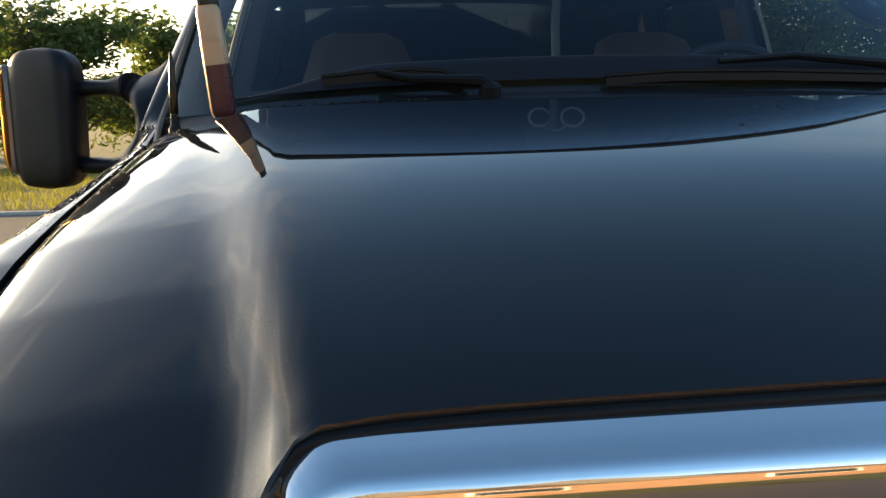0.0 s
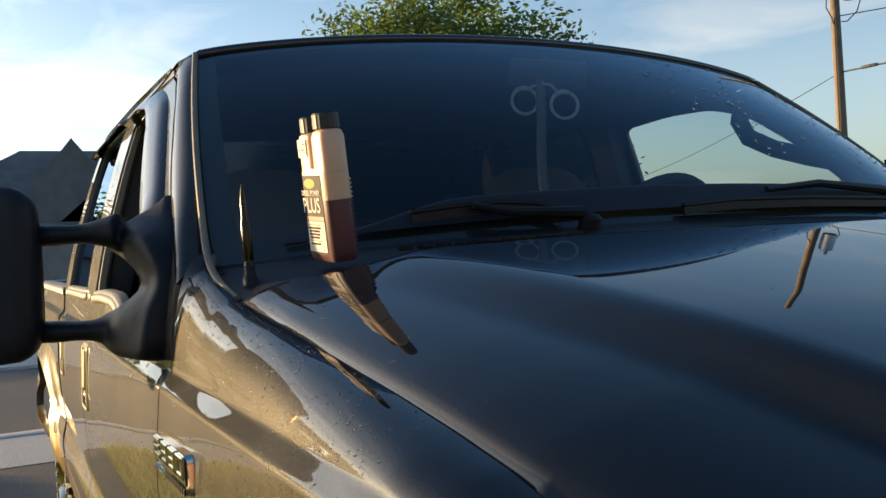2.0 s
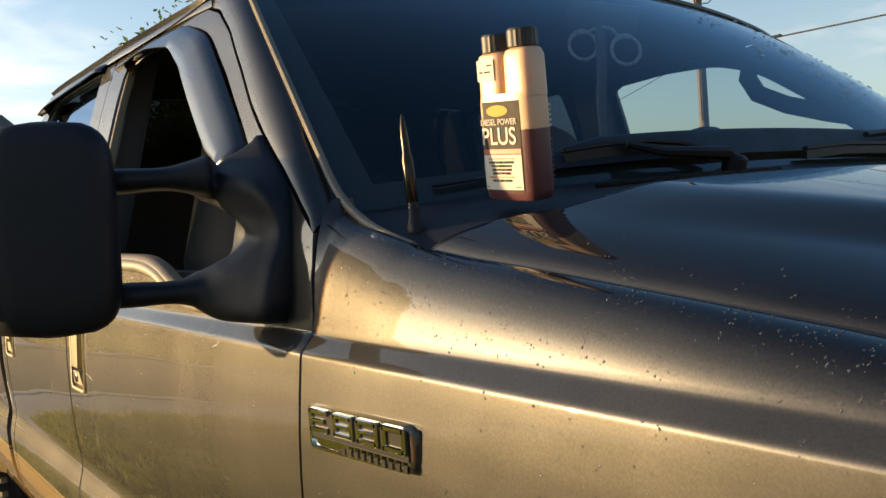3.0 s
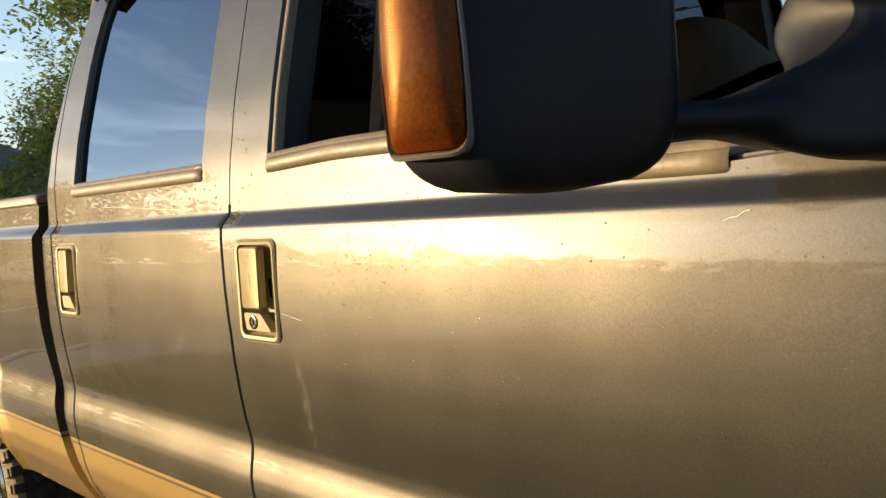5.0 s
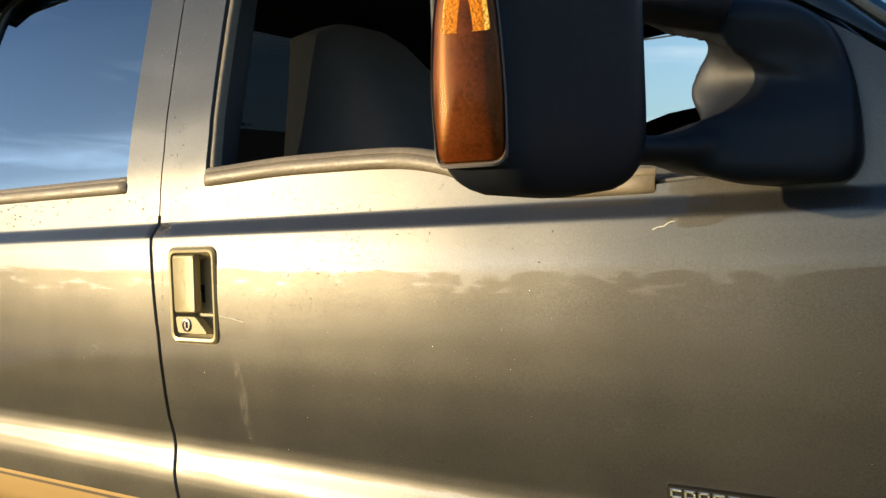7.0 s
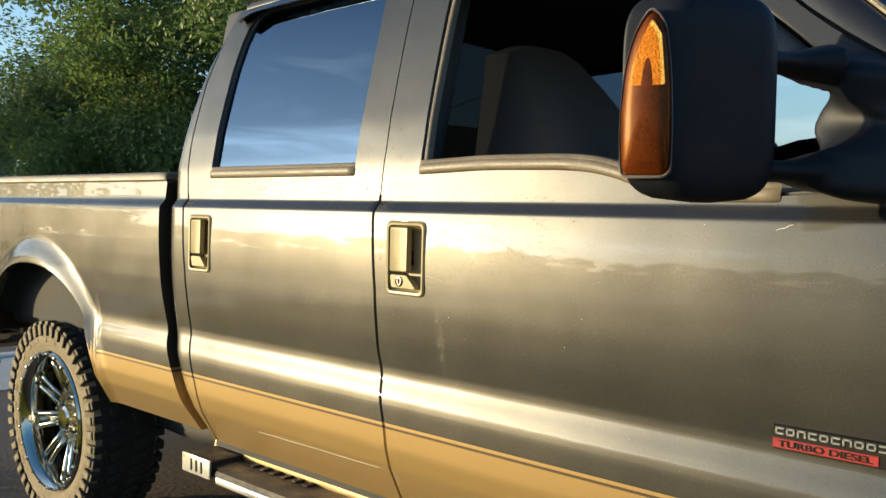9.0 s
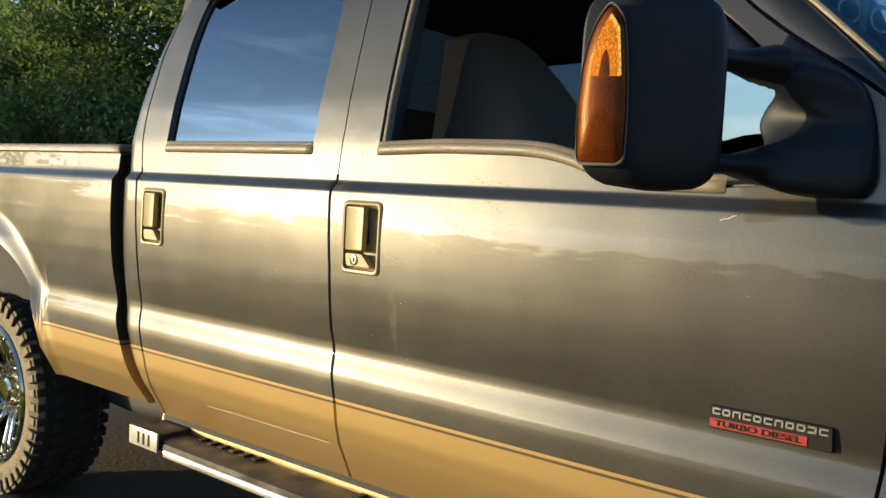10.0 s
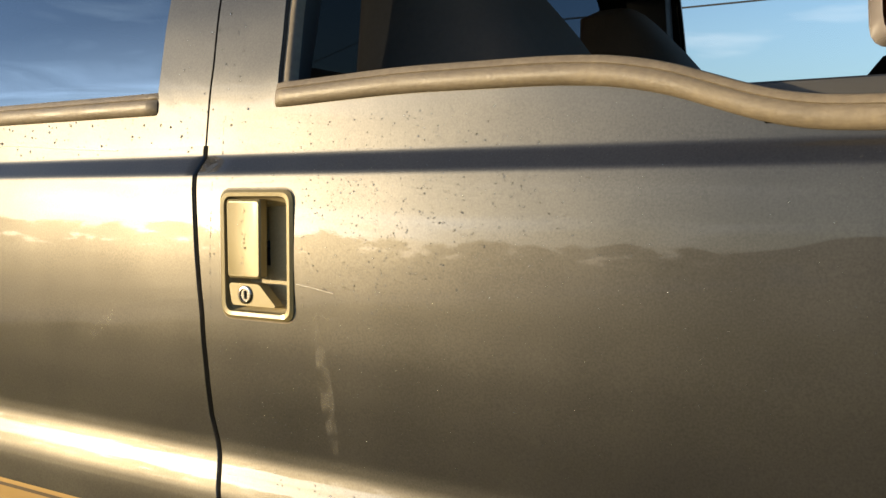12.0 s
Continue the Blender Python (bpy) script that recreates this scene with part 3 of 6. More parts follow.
    for k, (x, z, wd) in enumerate(pts):
        a, b = pts[max(k - 1, 0)], pts[min(k + 1, len(pts) - 1)]
        t = Vector((b[0] - a[0], b[1] - a[1])).normalized()
        nrm = Vector((t.y, -t.x))          # towards the glass
        row = []
        for s, dy in ((0.0, .004), (0.03, -.009), (0.25, -.020), (0.6, -.030), (0.95, -.036), (1.0, -.034), (0.97, -.030), (0.6, -.025), (0.1, .0)):
            px, pz = x + nrm.x * wd * s, z + nrm.y * wd * s
            row.append((px, side_y(z) + (side_y(pz) - side_y(z)) * 0.4 + dy * (0.5 if k in (0, len(pts) - 1) else 1), pz))
        rows.append(row)
    v, f = grid(rows)
    if not (front and far):
        mesh_ob("rain_guard", flip(v, far), flip_f(f, far), GUARD, d, "smoked rain guard", sharp=60)
    handle(d, far, front)
    # inner door card
    bm = bmesh.new()
    xl, xr = (0.06, 1.22) if front else (-0.74, -0.06)
    box(bm, ((xl + xr) / 2, 0.115, 0.95), (xr - xl, 0.03, 0.80), 0.012)
    if far:
        bmesh.ops.transform(bm, matrix=Matrix.Translation((0, 2 * YC, 0)) @ Matrix.Diagonal((1, -1, 1, 1)), verts=bm.verts)
    part("door_card", bm, TRIM_IN, d)
    return d


GUARD = mat("smoked_acrylic", (0.014, 0.016, 0.021), 0.30, 0.0, 0.45, 0.08, var=0.2, rough_var=0.08, spec=0.3)
POCKET = mat("worn_pocket_paint", (0.30, 0.25, 0.145), 0.6, 0.0, 0.0, 0.1, 0.2, 12.0, 300.0)
HANDLE = mat("beige_handle_paint", (0.165, 0.135, 0.062), 0.50, 0.2, 0.12, 0.12, 0.08, 6.0, 500.0)


def handle(d, far, front):
    x0, x1, z0, z1 = (0.038, 0.168, 1.064, 1.238) if front else (-0.841, -0.720, 1.066, 1.237)
    yb = 0.002
    h = empty("door_handle")
    h.parent = truck
    h["label"] = "recessed paddle handle in worn beige"

    def put(name, bm, m, label=""):
        for v_ in bm.verts:        # follow the lean of the door skin
            v_.co.y += side_y(v_.co.z) - .0015
        if far:
            bmesh.ops.transform(bm, matrix=Matrix.Translation((0, 2 * YC, 0)) @ Matrix.Diagonal((1, -1, 1, 1)), verts=bm.verts)
        return part(name, bm, m, h, label)

    skew = 0.006

    def rr(xa, xb, za, zb, r, y, seg=5):
        poly = rounded([(xa, zb), (xb, zb), (xb + skew * 0.6, za), (xa + skew, za)], r, seg)
        return [Vector((x, y, z)) for x, z in poly]

    # bezel frame round the pocket
    bm = loft([rr(x0, x1, z0, z1, .018, yb + .006), rr(x0, x1, z0, z1, .018, yb - .003), rr(x0 + .004, x1 - .004, z0 + .004, z1 - .004, .016, yb - .006),
               rr(x0 + .009, x1 - .009, z0 + .009, z1 - .009, .013, yb - .005), rr(x0 + .011, x1 - .011, z0 + .011, z1 - .011, .012, yb + .002)], cap=False)
    put("bezel", bm, HANDLE)
    bm = loft([rr(x0 + .0105, x1 - .0105, z0 + .0105, z1 - .0105, .012, yb + .001), rr(x0 + .014, x1 - .014, z0 + .014, z1 - .014, .012, yb + .014), rr(x0 + .024, x1 - .030, z0 + .024, z1 - .024, .012, yb + .030), rr(x0 + .050, x1 - .060, z0 + .070, z1 - .070, .004, yb + .031)], cap=False)
    put("pocket", bm, POCKET, "deep shaded pocket")
    bm = loft([rr(x0 - .0025, x1 + .0025, z0 - .0025, z1 + .0025, .020, yb + .004), rr(x0 - .0025, x1 + .0025, z0 - .0025, z1 + .0025, .020, yb - .0005),
               rr(x0 + .001, x1 - .001, z0 + .001, z1 - .001, .018, yb - .0012)], cap=False)
    put("gasket", bm, RUBBER)
    # pull paddle
    w = (x1 - x0)
    xa, xb = x0 + .012, x0 + w * .565
    za = z0 + (z1 - z0) * .315
    zb = z1 - .013
    bm = loft([rr(xa, xb, za, zb, .006, yb + .010), rr(xa, xb, za, zb, .006, yb - .002), rr(xa + .003, xb - .002, za + .003, zb - .003, .005, yb - .0045)])
    put("paddle", bm, HANDLE)
    # dark hollow behind the paddle
    bm = loft([rr(xb - .012, x1 - .034, za + .004, zb - .004, .012, yb + .0310), rr(xb - .012, x1 - .034, za + .004, zb - .004, .012, yb + .0285)])
    put("hollow", bm, POCKET)
    # lower lock plate
    zl0, zl1 = z0 + .017, za - .007
    poly = rounded([(x0 + .017, zl1), (x0 + w * .56, zl1), (x1 - .026, zl0), (x0 + .022, zl0)], .006, 4)
    bm = loft([[Vector((x, yb + .014, z)) for x, z in poly], [Vector((x, yb + .0015, z)) for x, z in poly], [Vector((x * .97 + (x0 + .045) * .03, yb - .001, z * .97 + (zl0 + zl1) * .015)) for x, z in poly]])
    put("lock_plate", bm, HANDLE)
    if front:
        bm = bmesh.new()
        c = (x0 + .048, yb + .002, (zl0 + zl1) / 2)
        lathe(bm, [(.0125, 0), (.0125, .0045), (.011, .0055), (.0095, .0055), (.0088, .0035)], c, (0, -1, 0), 24)
        put("lock_cylinder", bm, CHROME_DARK, "metal key cylinder")
        bm = bmesh.new()
        box(bm, (c[0], c[1] - .004, c[2]), (.0022, .003, .011))
        put("keyhole", bm, SHADE)


for far, _ in SIDES:
    door(far, True)
    door(far, False)

# ---- cab posts, roof, back ----
for far, _ in SIDES:
    # rear corner of the cab behind the rear door, lower and upper
    panel("cab_corner", Z_LOW, lambda z: cab_rear(z), lambda z: gap_r(z) - 0.0019, 6, lambda x, z: side_y(z) + 0.9 * max(0, cab_rear(z) + 0.03 - x) ** 2 * 12, BODY_MATS, truck, far, slot_faces=two_tone, edge=0.10)
    panel("cab_corner", [1.30 + 0.0116 * i for i in range(51)], lambda z: cab_rear(z), lambda z: gap_r(z) - 0.0019, 8,
          lambda x, z: side_y(z) + 0.9 * max(0, cab_rear(z) + 0.03 - x) ** 2 * 12, PAINT, truck, far, edge=0.10)
    # sill under the doors
    rows = []
    for x in np.linspace(-0.79, 1.245, 40):
        rows.append([(x, y, z) for y, z in ((.070, .548), (.062, .520), (.064, .500), (.09, .480), (.25, .47))])
    v, f = grid(rows)
    mesh_ob("rocker_panel", flip(v, far), flip_f(f, far), GOLD, truck, sharp=50)
    # seam coloured chassis black to paint in the shade below the doors
    rows = []
    for x in np.linspace(-0.77, 1.24, 30):
        rows.append([(x, y, z) for y, z in ((.075, .560), (.058, .548), (.055, .530), (.066, .526))])
    v, f = grid(rows)
    mesh_ob("pinch_weld", flip(v, far), flip_f(f, far), UNDER, truck, "seam along the sill, its shade painted in dark", sharp=50)
    # windscreen post
    ln = [(1.278, 1.414), (1.262, 1.437), (1.215, 1.472), (1.161, 1.510), (1.110, 1.542), (1.058, 1.577), (0.990, 1.628), (0.914, 1.697), (0.803, 1.790), (0.713, 1.847), (0.62, 1.874)]
    rows = []
    for k in range(len(ln) * 4):
        t = k / (len(ln) * 4 - 1)
        i = min(int(t * (len(ln) - 1)), len(ln) - 2)
        s = t * (len(ln) - 1) - i
        x, z = ln[i][0] + (ln[i + 1][0] - ln[i][0]) * s, ln[i][1] + (ln[i + 1][1] - ln[i][1]) * s
        p = Vector((x, side_y(z), z))
        w = W(0.0, min(max((z - 1.452) / 0.428, -0.05), 1.02))
        low = smooth01((1.58 - z) / .12)
        m = p.lerp(w, .5) + Vector((.018 - .012 * low, -.016, .010 + .003 * low))
        row = [(p.x - .002, p.y + .02, p.z)]
        for a in (0, .1, .25, .4, .55, .7, .85, 1.0):
            q = p * (1 - a) ** 2 + m * 2 * a * (1 - a) + w * a ** 2
            row.append(tuple(q))
        row.append((w.x - .01, w.y + .02, w.z - .012))
        rows.append(row)
    v, f = grid(rows)
    mesh_ob("windscreen_post", flip(v, far), flip_f(f, far), PAINT, truck, sharp=50)
    # rubber gasket at the windshield's edge
    bm = bmesh.new()
    pts = [Vector(p) for p in ((1.434, .101, 1.393), (1.41, .0985, 1.398), (1.385, .096, 1.405), (1.36, .0935, 1.414), (1.335, .092, 1.425), (1.31, .091, 1.437), (1.285, .0915, 1.450))]
    pts += [W(0.003, t) + Vector((.002, -.002, .002)) for t in np.linspace(0.03, 0.985, 30)]
    for _ in range(4):
        pts = [pts[0]] + [(a + b * 2 + c) / 4 for a, b, c in zip(pts, pts[1:], pts[2:])] + [pts[-1]]
    tube(bm, pts, .0062, 8)
    if far:
        bmesh.ops.transform(bm, matrix=Matrix.Translation((0, 2 * YC, 0)) @ Matrix.Diagonal((1, -1, 1, 1)), verts=bm.verts)
    part("windshield_gasket", bm, RUBBER, truck)

# roof skin from drip rail to drip rail
rows = []
for i in range(49):
    y = 0.175 + (2 * YC - 0.35) * i / 48
    d = abs(y - YC) / (YC - 0.175)
    row = []
    uw = min(max((y - 0.201) / (2 * YC - 0.402), 0.0), 1.0)
    top = W(uw, 1.0)
    out = max(0.201 - y, y - 2 * YC + 0.201, 0.0)
    xf = top.x + 0.010 - 2.2 * out
    zf = top.z + 0.005 - 0.5 * out
    xr = -0.82 + 0.10 * d ** 4
    for j in range(41):
        x = xr + (xf - xr) * j / 40
        z = roof_z(x, y) - 0.045 * smooth01((d - 0.90) / 0.10)
        k = smooth01((x - xf + 0.30) / 0.30)
        z = z * (1 - k) + zf * k
        row.append((x, y, z))
    row += [(xf + .007, y, zf - .004), (xf + .010, y, zf - .011), (xf + .006, y, zf - .018), (xf - .012, y, zf - .022)]
    rows.append(row)
v, f = grid(rows)
mesh_ob("roof", v, f, PAINT, truck)
rows = [[(p[0], p[1], p[2] - 0.055) for p in r[2:-6]] for r in rows[2:-2]]
v, f = grid(rows)
mesh_ob("headliner", v, [tuple(reversed(q)) for q in f], LINER, truck)
for far, _ in SIDES:
    # side rail between doors and roof
    rows = []
    for x in np.linspace(-0.80, 0.66, 50):
        za = 1.871 + 0.014 * min(max((0.62 - x) / 0.65, 0.0), 1.0) - 0.25 * max(x - 0.5, 0.0) ** 2 - 0.10 * max(-0.55 - x, 0.0) ** 2
        zt = roof_z(x, 0.215) - 0.038
        rows.append([(x, side_y(za - .006) + .02, za - .006), (x, side_y(za) - .003, za), (x, side_y(za) - .003, za + .012), (x, side_y(za) + .008, za + .020), (x, 0.185, max(zt, za + .030)), (x, 0.215, roof_z(x, 0.23) - 0.02)])
    v, f = grid(rows)
    mesh_ob("roof_rail", flip(v, far), flip_f(f, far), PAINT, truck, sharp=60)

# back wall of the cab with its window
rows = []
for z in np.linspace(0.6, 1.40, 12):
    rows.append([(cab_rear(z) - 0.01, y, z) for y in np.linspace(0.06, 2 * YC - 0.06, 8)])
v, f = grid(rows)
mesh_ob("cab_back", v, f, PAINT, truck)
rows = []
for z in np.linspace(1.40, 1.93, 12):
    rows.append([(cab_rear(min(z, 1.87)) - 0.005, y, z) for y in np.linspace(side_y(min(z, 1.89)) + 0.09, 2 * YC - side_y(min(z, 1.89)) - 0.09, 8)])
v, f = grid(rows)
mesh_ob("rear_window", v, f, GLASS_BACK, truck, "dark rear cab window")

# windshield
rows = [[W(u, v_) for u in np.linspace(0, 1, 41)] for v_ in np.linspace(-0.03, 1.0, 25)]
v, f = grid(rows)
wind = mesh_ob("windshield", v, f, GLASS_WS, truck, "curved windshield reflecting sky and trees")
# black band and header strip on the inside of the windshield
for name, va, vb in (("frit_band", 0.955, 1.0), ("frit_band", -0.02, 0.06)):
    rows = [[W(u, v_) + Vector((-.006, 0, -.006)) for u in np.linspace(0, 1, 41)] for v_ in np.linspace(va, vb, 4)]
    v, f = grid(rows)
    mesh_ob(name, v, f, SHADE, wind)
for ua, ub in ((0.0, 0.028), (0.972, 1.0)):
    rows = [[W(u, v_) + Vector((-.006, 0, -.006)) for u in np.linspace(ua, ub, 3)] for v_ in np.linspace(0, 1.0, 12)]
    v, f = grid(rows)
    mesh_ob("frit_band", v, f, SHADE, wind)
# cowl between windshield and bonnet, with slots
rows = []
ys = np.linspace(0.095, 2 * YC - 0.095, 80)
for y in ys:
    u = (y - 0.093) / (2 * YC - 0.186)
    a = W(min(max(u, 0), 1), 0.012) + Vector((-.006, 0, -.014))
    xb = hood_rear(y) + 0.03
    zb = hood_z(max(xb, 1.47), y) - 0.012
    b = Vector((xb, y, zb))
    row = []
    for t in np.linspace(0, 1, 13):
        p = a.lerp(b, t)
        p.z -= 0.010 * math.sin(math.pi * t)
        row.append(tuple(p))
    rows.append(row)
v, f = grid(rows)
cowl = mesh_ob("cowl_panel", v, f, BLACK, truck, "black plastic cowl with air slots")
rows = []
for u in np.linspace(.06, .94, 70):
    rise = .012 + .092 * smooth01((min(u, 1 - u) - .07) / .16)
    up = Vector((.0042, 0, .0042))
    row = [W(u, rise) + up * .2, W(u, rise) + up * 1.2, W(u, rise - .008) + up * 1.6]
    row += [W(u, .012 + (rise - .020) * k) + up * 1.6 for k in (.75, .5, .25, 0.0)]
    rows.append([tuple(p) for p in row])
v, f = grid(rows)
mesh_ob("cowl_lip", v, f, BLACK, cowl, "black lip over the foot of the glass")
for k in range(11):
    y = 0.31 + k * 0.026
    bm = bmesh.new()
    u = (y - 0.093) / (2 * YC - 0.186)
    a = W(u, -0.03)
    b = Vector((hood_rear(y), y, hood_z(max(hood_rear(y), 1.47), y)))
    p = a.lerp(b, 0.62)
    q = a.lerp(b, 0.80)
    d = (q - p)
    ang = math.atan2(d.z, d.x)
    box(bm, (p + q) / 2 + Vector((0, 0, -.001)), (d.length, 0.005, 0.006), 0.0015, Matrix.Rotation(-ang, 3, "Y"), 1)
    part("slot_rib", bm, SLAT, cowl)

# bonnet
rows = []
for i in range(121):
    y = 0.0
    s = i / 120
    row = []
    for j in range(91):
        t = j / 90
        y0 = seam_y(1.5) + (2 * YC - 2 * seam_y(1.5)) * s
        xr, xf = hood_rear(y0), hood_front(y0)
        x = xr + (xf - xr) * t
        e = seam_y(x) + 0.0024
        y = e + (2 * YC - 2 * e) * s
        z = hood_z(x, y)
        z -= 0.010 * smooth01((xr + 0.012 - x) / 0.012) ** 2
        z -= 0.0045 * math.exp(-min(y - e, 2 * YC - e - y) / .008)
        row.append((x, y, z))
    row.insert(0, (row[0][0] + .002, row[0][1], row[0][2] - .018))
    row.append((row[-1][0] - .004, row[-1][1], row[-1][2] - .03))
    rows.append(row)
edge_a = [(x, y + .001, z - .02) for x, y, z in rows[0]]
edge_b = [(x, y - .001, z - .02) for x, y, z in rows[-1]]
rows = [edge_a] + rows + [edge_b]
v, f = grid(rows)
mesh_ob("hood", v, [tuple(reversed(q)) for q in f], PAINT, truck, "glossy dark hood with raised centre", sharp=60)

# front fenders
AXF, AXR, WR = 2.022, -1.945, 0.40


def arch(x, xc, a, zc, b):
    u = abs(x - xc) / a
    return zc + b * max(1 - u ** 2.3, 0.0) ** (1 / 2.3) if u < 1 else None


def flare(x, z, xc, zc, ra, rb, amount, wd):
    """Outward swell of a wheel-arch lip."""
    r = math.hypot((x - xc) / ra, (z - zc) / rb)
    return -amount * smooth01((1 + wd - r) / wd) if r < 1 + wd else 0.0


def fender_y(x, z):
    y = side_y(z) + flare(x, z, AXF, .52, .50, .50, .034, .36)
    return y + max(0, x - 2.12) ** 2 * 0.38 + max(0, x - 2.47) ** 2 * 0.6


def shoulder(x, a):
    """Point on the fender's shoulder between crease (a = 0) and hood joint (a = 90 degrees)."""
    zs, ysm = seam_z(x), seam_y(x) - 0.0024
    zst = min(1.285, zs - 0.025)
    y0 = fender_y(x, 1.285)
    t = 0.42 * a / (math.pi / 2) + 0.58 * (1 - math.cos(a)) ** 1.15
    return Vector((x, y0 + (ysm - y0) * t, zst + (zs - zst) * math.sin(a)))


for far, _ in SIDES:
    rows = []
    for i in range(121):
        x = 1.296 + (2.665 - 1.296) * i / 120 if i else 1.258
        zs, ysm = seam_z(x), seam_y(x) - 0.0024
        zst = min(1.285, zs - 0.025)
        zb = arch(x, AXF, .50, .60, .42) or (.56 if x < AXF else .86)
        row = []
        zl = [zb + (1.10 - zb) * k / 50 for k in range(50)] + [1.10 + (zst - 1.10) * (q - 1.10) / .185 for q in [1.10 + .0096 * k for k in range(16)] + [1.254 + .0025 * k for k in range(13)]]
        row.append((x, fender_y(x, zb) + .03, zb + .004))
        for z in snap_two_tone(zl):
            zz = z if z < 1.10 else 1.10 + (z - 1.10) * (1.285 - 1.10) / (zst - 1.10)
            row.append((x, fender_y(x, zz), z))
        for k in range(1, 21):
            a = k / 20 * math.pi / 2
            row.append(tuple(shoulder(x, a)))
        row.append((x, ysm + .001, zs - .02))
        if i == 0:
            row = [(gap_f(min(max(z, .5), 1.5)) + .0019, y, z) for x_, y, z in row]
            rows.append([(x_ + .001, y + .022, z) for x_, y, z in row])
        rows.append(row)
    # rear edge follows the door gap
    for i in range(2, 14):
        t = (i - 1) / 13
        rows[i] = [(p[0] * t + (rows[1][k][0] + (1.369 * (i - 1) / 120)) * (1 - t), p[1], p[2]) for k, p in enumerate(rows[i])]
    v, f = grid(rows)
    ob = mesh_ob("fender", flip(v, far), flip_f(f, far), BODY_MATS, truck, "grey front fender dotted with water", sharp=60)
    for p in ob.data.polygons:
        p.material_index = two_tone(p.center.z) if p.center.x < 1.75 else 0
    # inner wheel well
    bm = bmesh.new()
    box(bm, (AXF, 0.42 if not far else 2 * YC - 0.42, 0.86), (1.3, .62, .55), .05)
    part("wheel_well", bm, UNDER, truck)
    # dark shelf that closes the joint under hood and fender
    rows = [[(x, seam_y(x) - .03, seam_z(x) - .022), (x, seam_y(x) + .05, seam_z(x) - .022)] for x in np.linspace(1.26, 2.66, 40)]
    v, f = grid(rows)
    mesh_ob("hood_channel", flip(v, far), flip_f(f, far), SHADE, truck)


# ---- bed ----
def bed_y(x, z):
    y = side_y(min(z, 1.345))
    y += flare(x, z, AXR, .55, .485, .485, .034, .22)
    return y


for far, _ in SIDES:
    rows = []
    for i in range(171):
        s = i / 170
        row = []
        x_ref = -1.01 + (-3.05 + 1.01) * s
        zb = arch(x_ref, AXR + .01, .485, .585, .447) or .565
        zl = [zb + (1.348 - zb) * (k / 90) for k in range(91)]
        for z in snap_two_tone(zl):
            off = bed_front(min(z, 1.36)) - (-1.01)
            x = x_ref + off * (1 - s) ** 6
            row.append((x, bed_y(x, z), z))
        row.insert(0, (row[0][0], row[0][1] + .035, row[0][2] + .003))
        rows.append(row)
    rows.insert(0, [(x - .001, y + .06, z) for x, y, z in rows[0]])
    v, f = grid(rows)
    ob = mesh_ob("bed_side", flip(v, far), [tuple(reversed(q)) for q in flip_f(f, far)], BODY_MATS, truck, "bed side with flared wheel arch", sharp=60)
    for p in ob.data.polygons:
        p.material_index = two_tone(p.center.z)
    # rail cap
    rows = []
    for x in np.linspace(-3.04, -1.028, 40):
        rows.append([(x, y, z) for y, z in ((.034, 1.340), (.026, 1.346), (.026, 1.362), (.034, 1.370), (.10, 1.372), (.112, 1.366), (.112, 1.33))])
    rows.append([(-1.022, y + .004, z - .004) for x, y, z in rows[-1]])
    rows.append([(-1.022, .07, 1.345) for _ in rows[-1]])
    v, f = grid(rows)
    mesh_ob("bed_rail_cap", flip(v, far), [tuple(reversed(q)) for q in flip_f(f, far)], RUBBER, truck, "weathered plastic rail cap", sharp=45)
    bm = bmesh.new()
    box(bm, (-2.03, 0.12 if not far else 2 * YC - .12, 1.06), (1.9, .03, .56), .005)
    part("bed_inner_wall", bm, UNDER, truck)
    bm = bmesh.new()
    box(bm, (AXR, 0.42 if not far else 2 * YC - 0.42, 0.90), (1.15, .60, .34), .05)
    part("wheel_well", bm, UNDER, truck)
bm = bmesh.new()
box(bm, (-2.03, YC, .80), (1.9, 1.7, .05), .005)
part("bed_floor", bm, UNDER, truck)
bm = bmesh.new()
box(bm, (-1.06, YC, 1.07), (.04, 1.78, .54), .01)
part("bed_headboard", bm, PAINT, truck)
bm = bmesh.new()
box(bm, (-3.02, YC, 1.0), (.06, 1.86, .74), .02)
part("tailgate", bm, PAINT, truck)
bm = bmesh.new()
box(bm, (-3.17, YC, .62), (.14, 1.9, .2), .03)
part("rear_bumper", bm, CHROME, truck)
# frame, axles, floor of the cab
bm = bmesh.new()
for y in (0.55, 1.45):
    box(bm, (-.2, y, .56), (5.4, .09, .16), .01)
part("chassis_rails", bm, UNDER, truck)
bm = bmesh.new()
box(bm, (.17, YC, .60), (2.1, 1.80, .08), .01)
part("cab_floor", bm, UNDER, truck)
for x in (AXF, AXR):
    bm = bmesh.new()
    tube(bm, [(x, .2, WR), (x, 1.8, WR)], .055, 12)
    part("axle", bm, UNDER, truck)
bm = bmesh.new()
tube(bm, [(-1.0, .30, .47), (-1.25, .30, .45), (-1.4, .34, .43), (-2.6, .40, .44)], .045, 12)
part("exhaust_pipe", bm, UNDER, truck)
bm = bmesh.new()
lathe(bm, [(.0, 0), (.028, 0), (.028, .5), (.0, .5)], (-2.45, .22, .50), (1, .1, -.12), 14)
part("shock_absorber", bm, UNDER, truck)


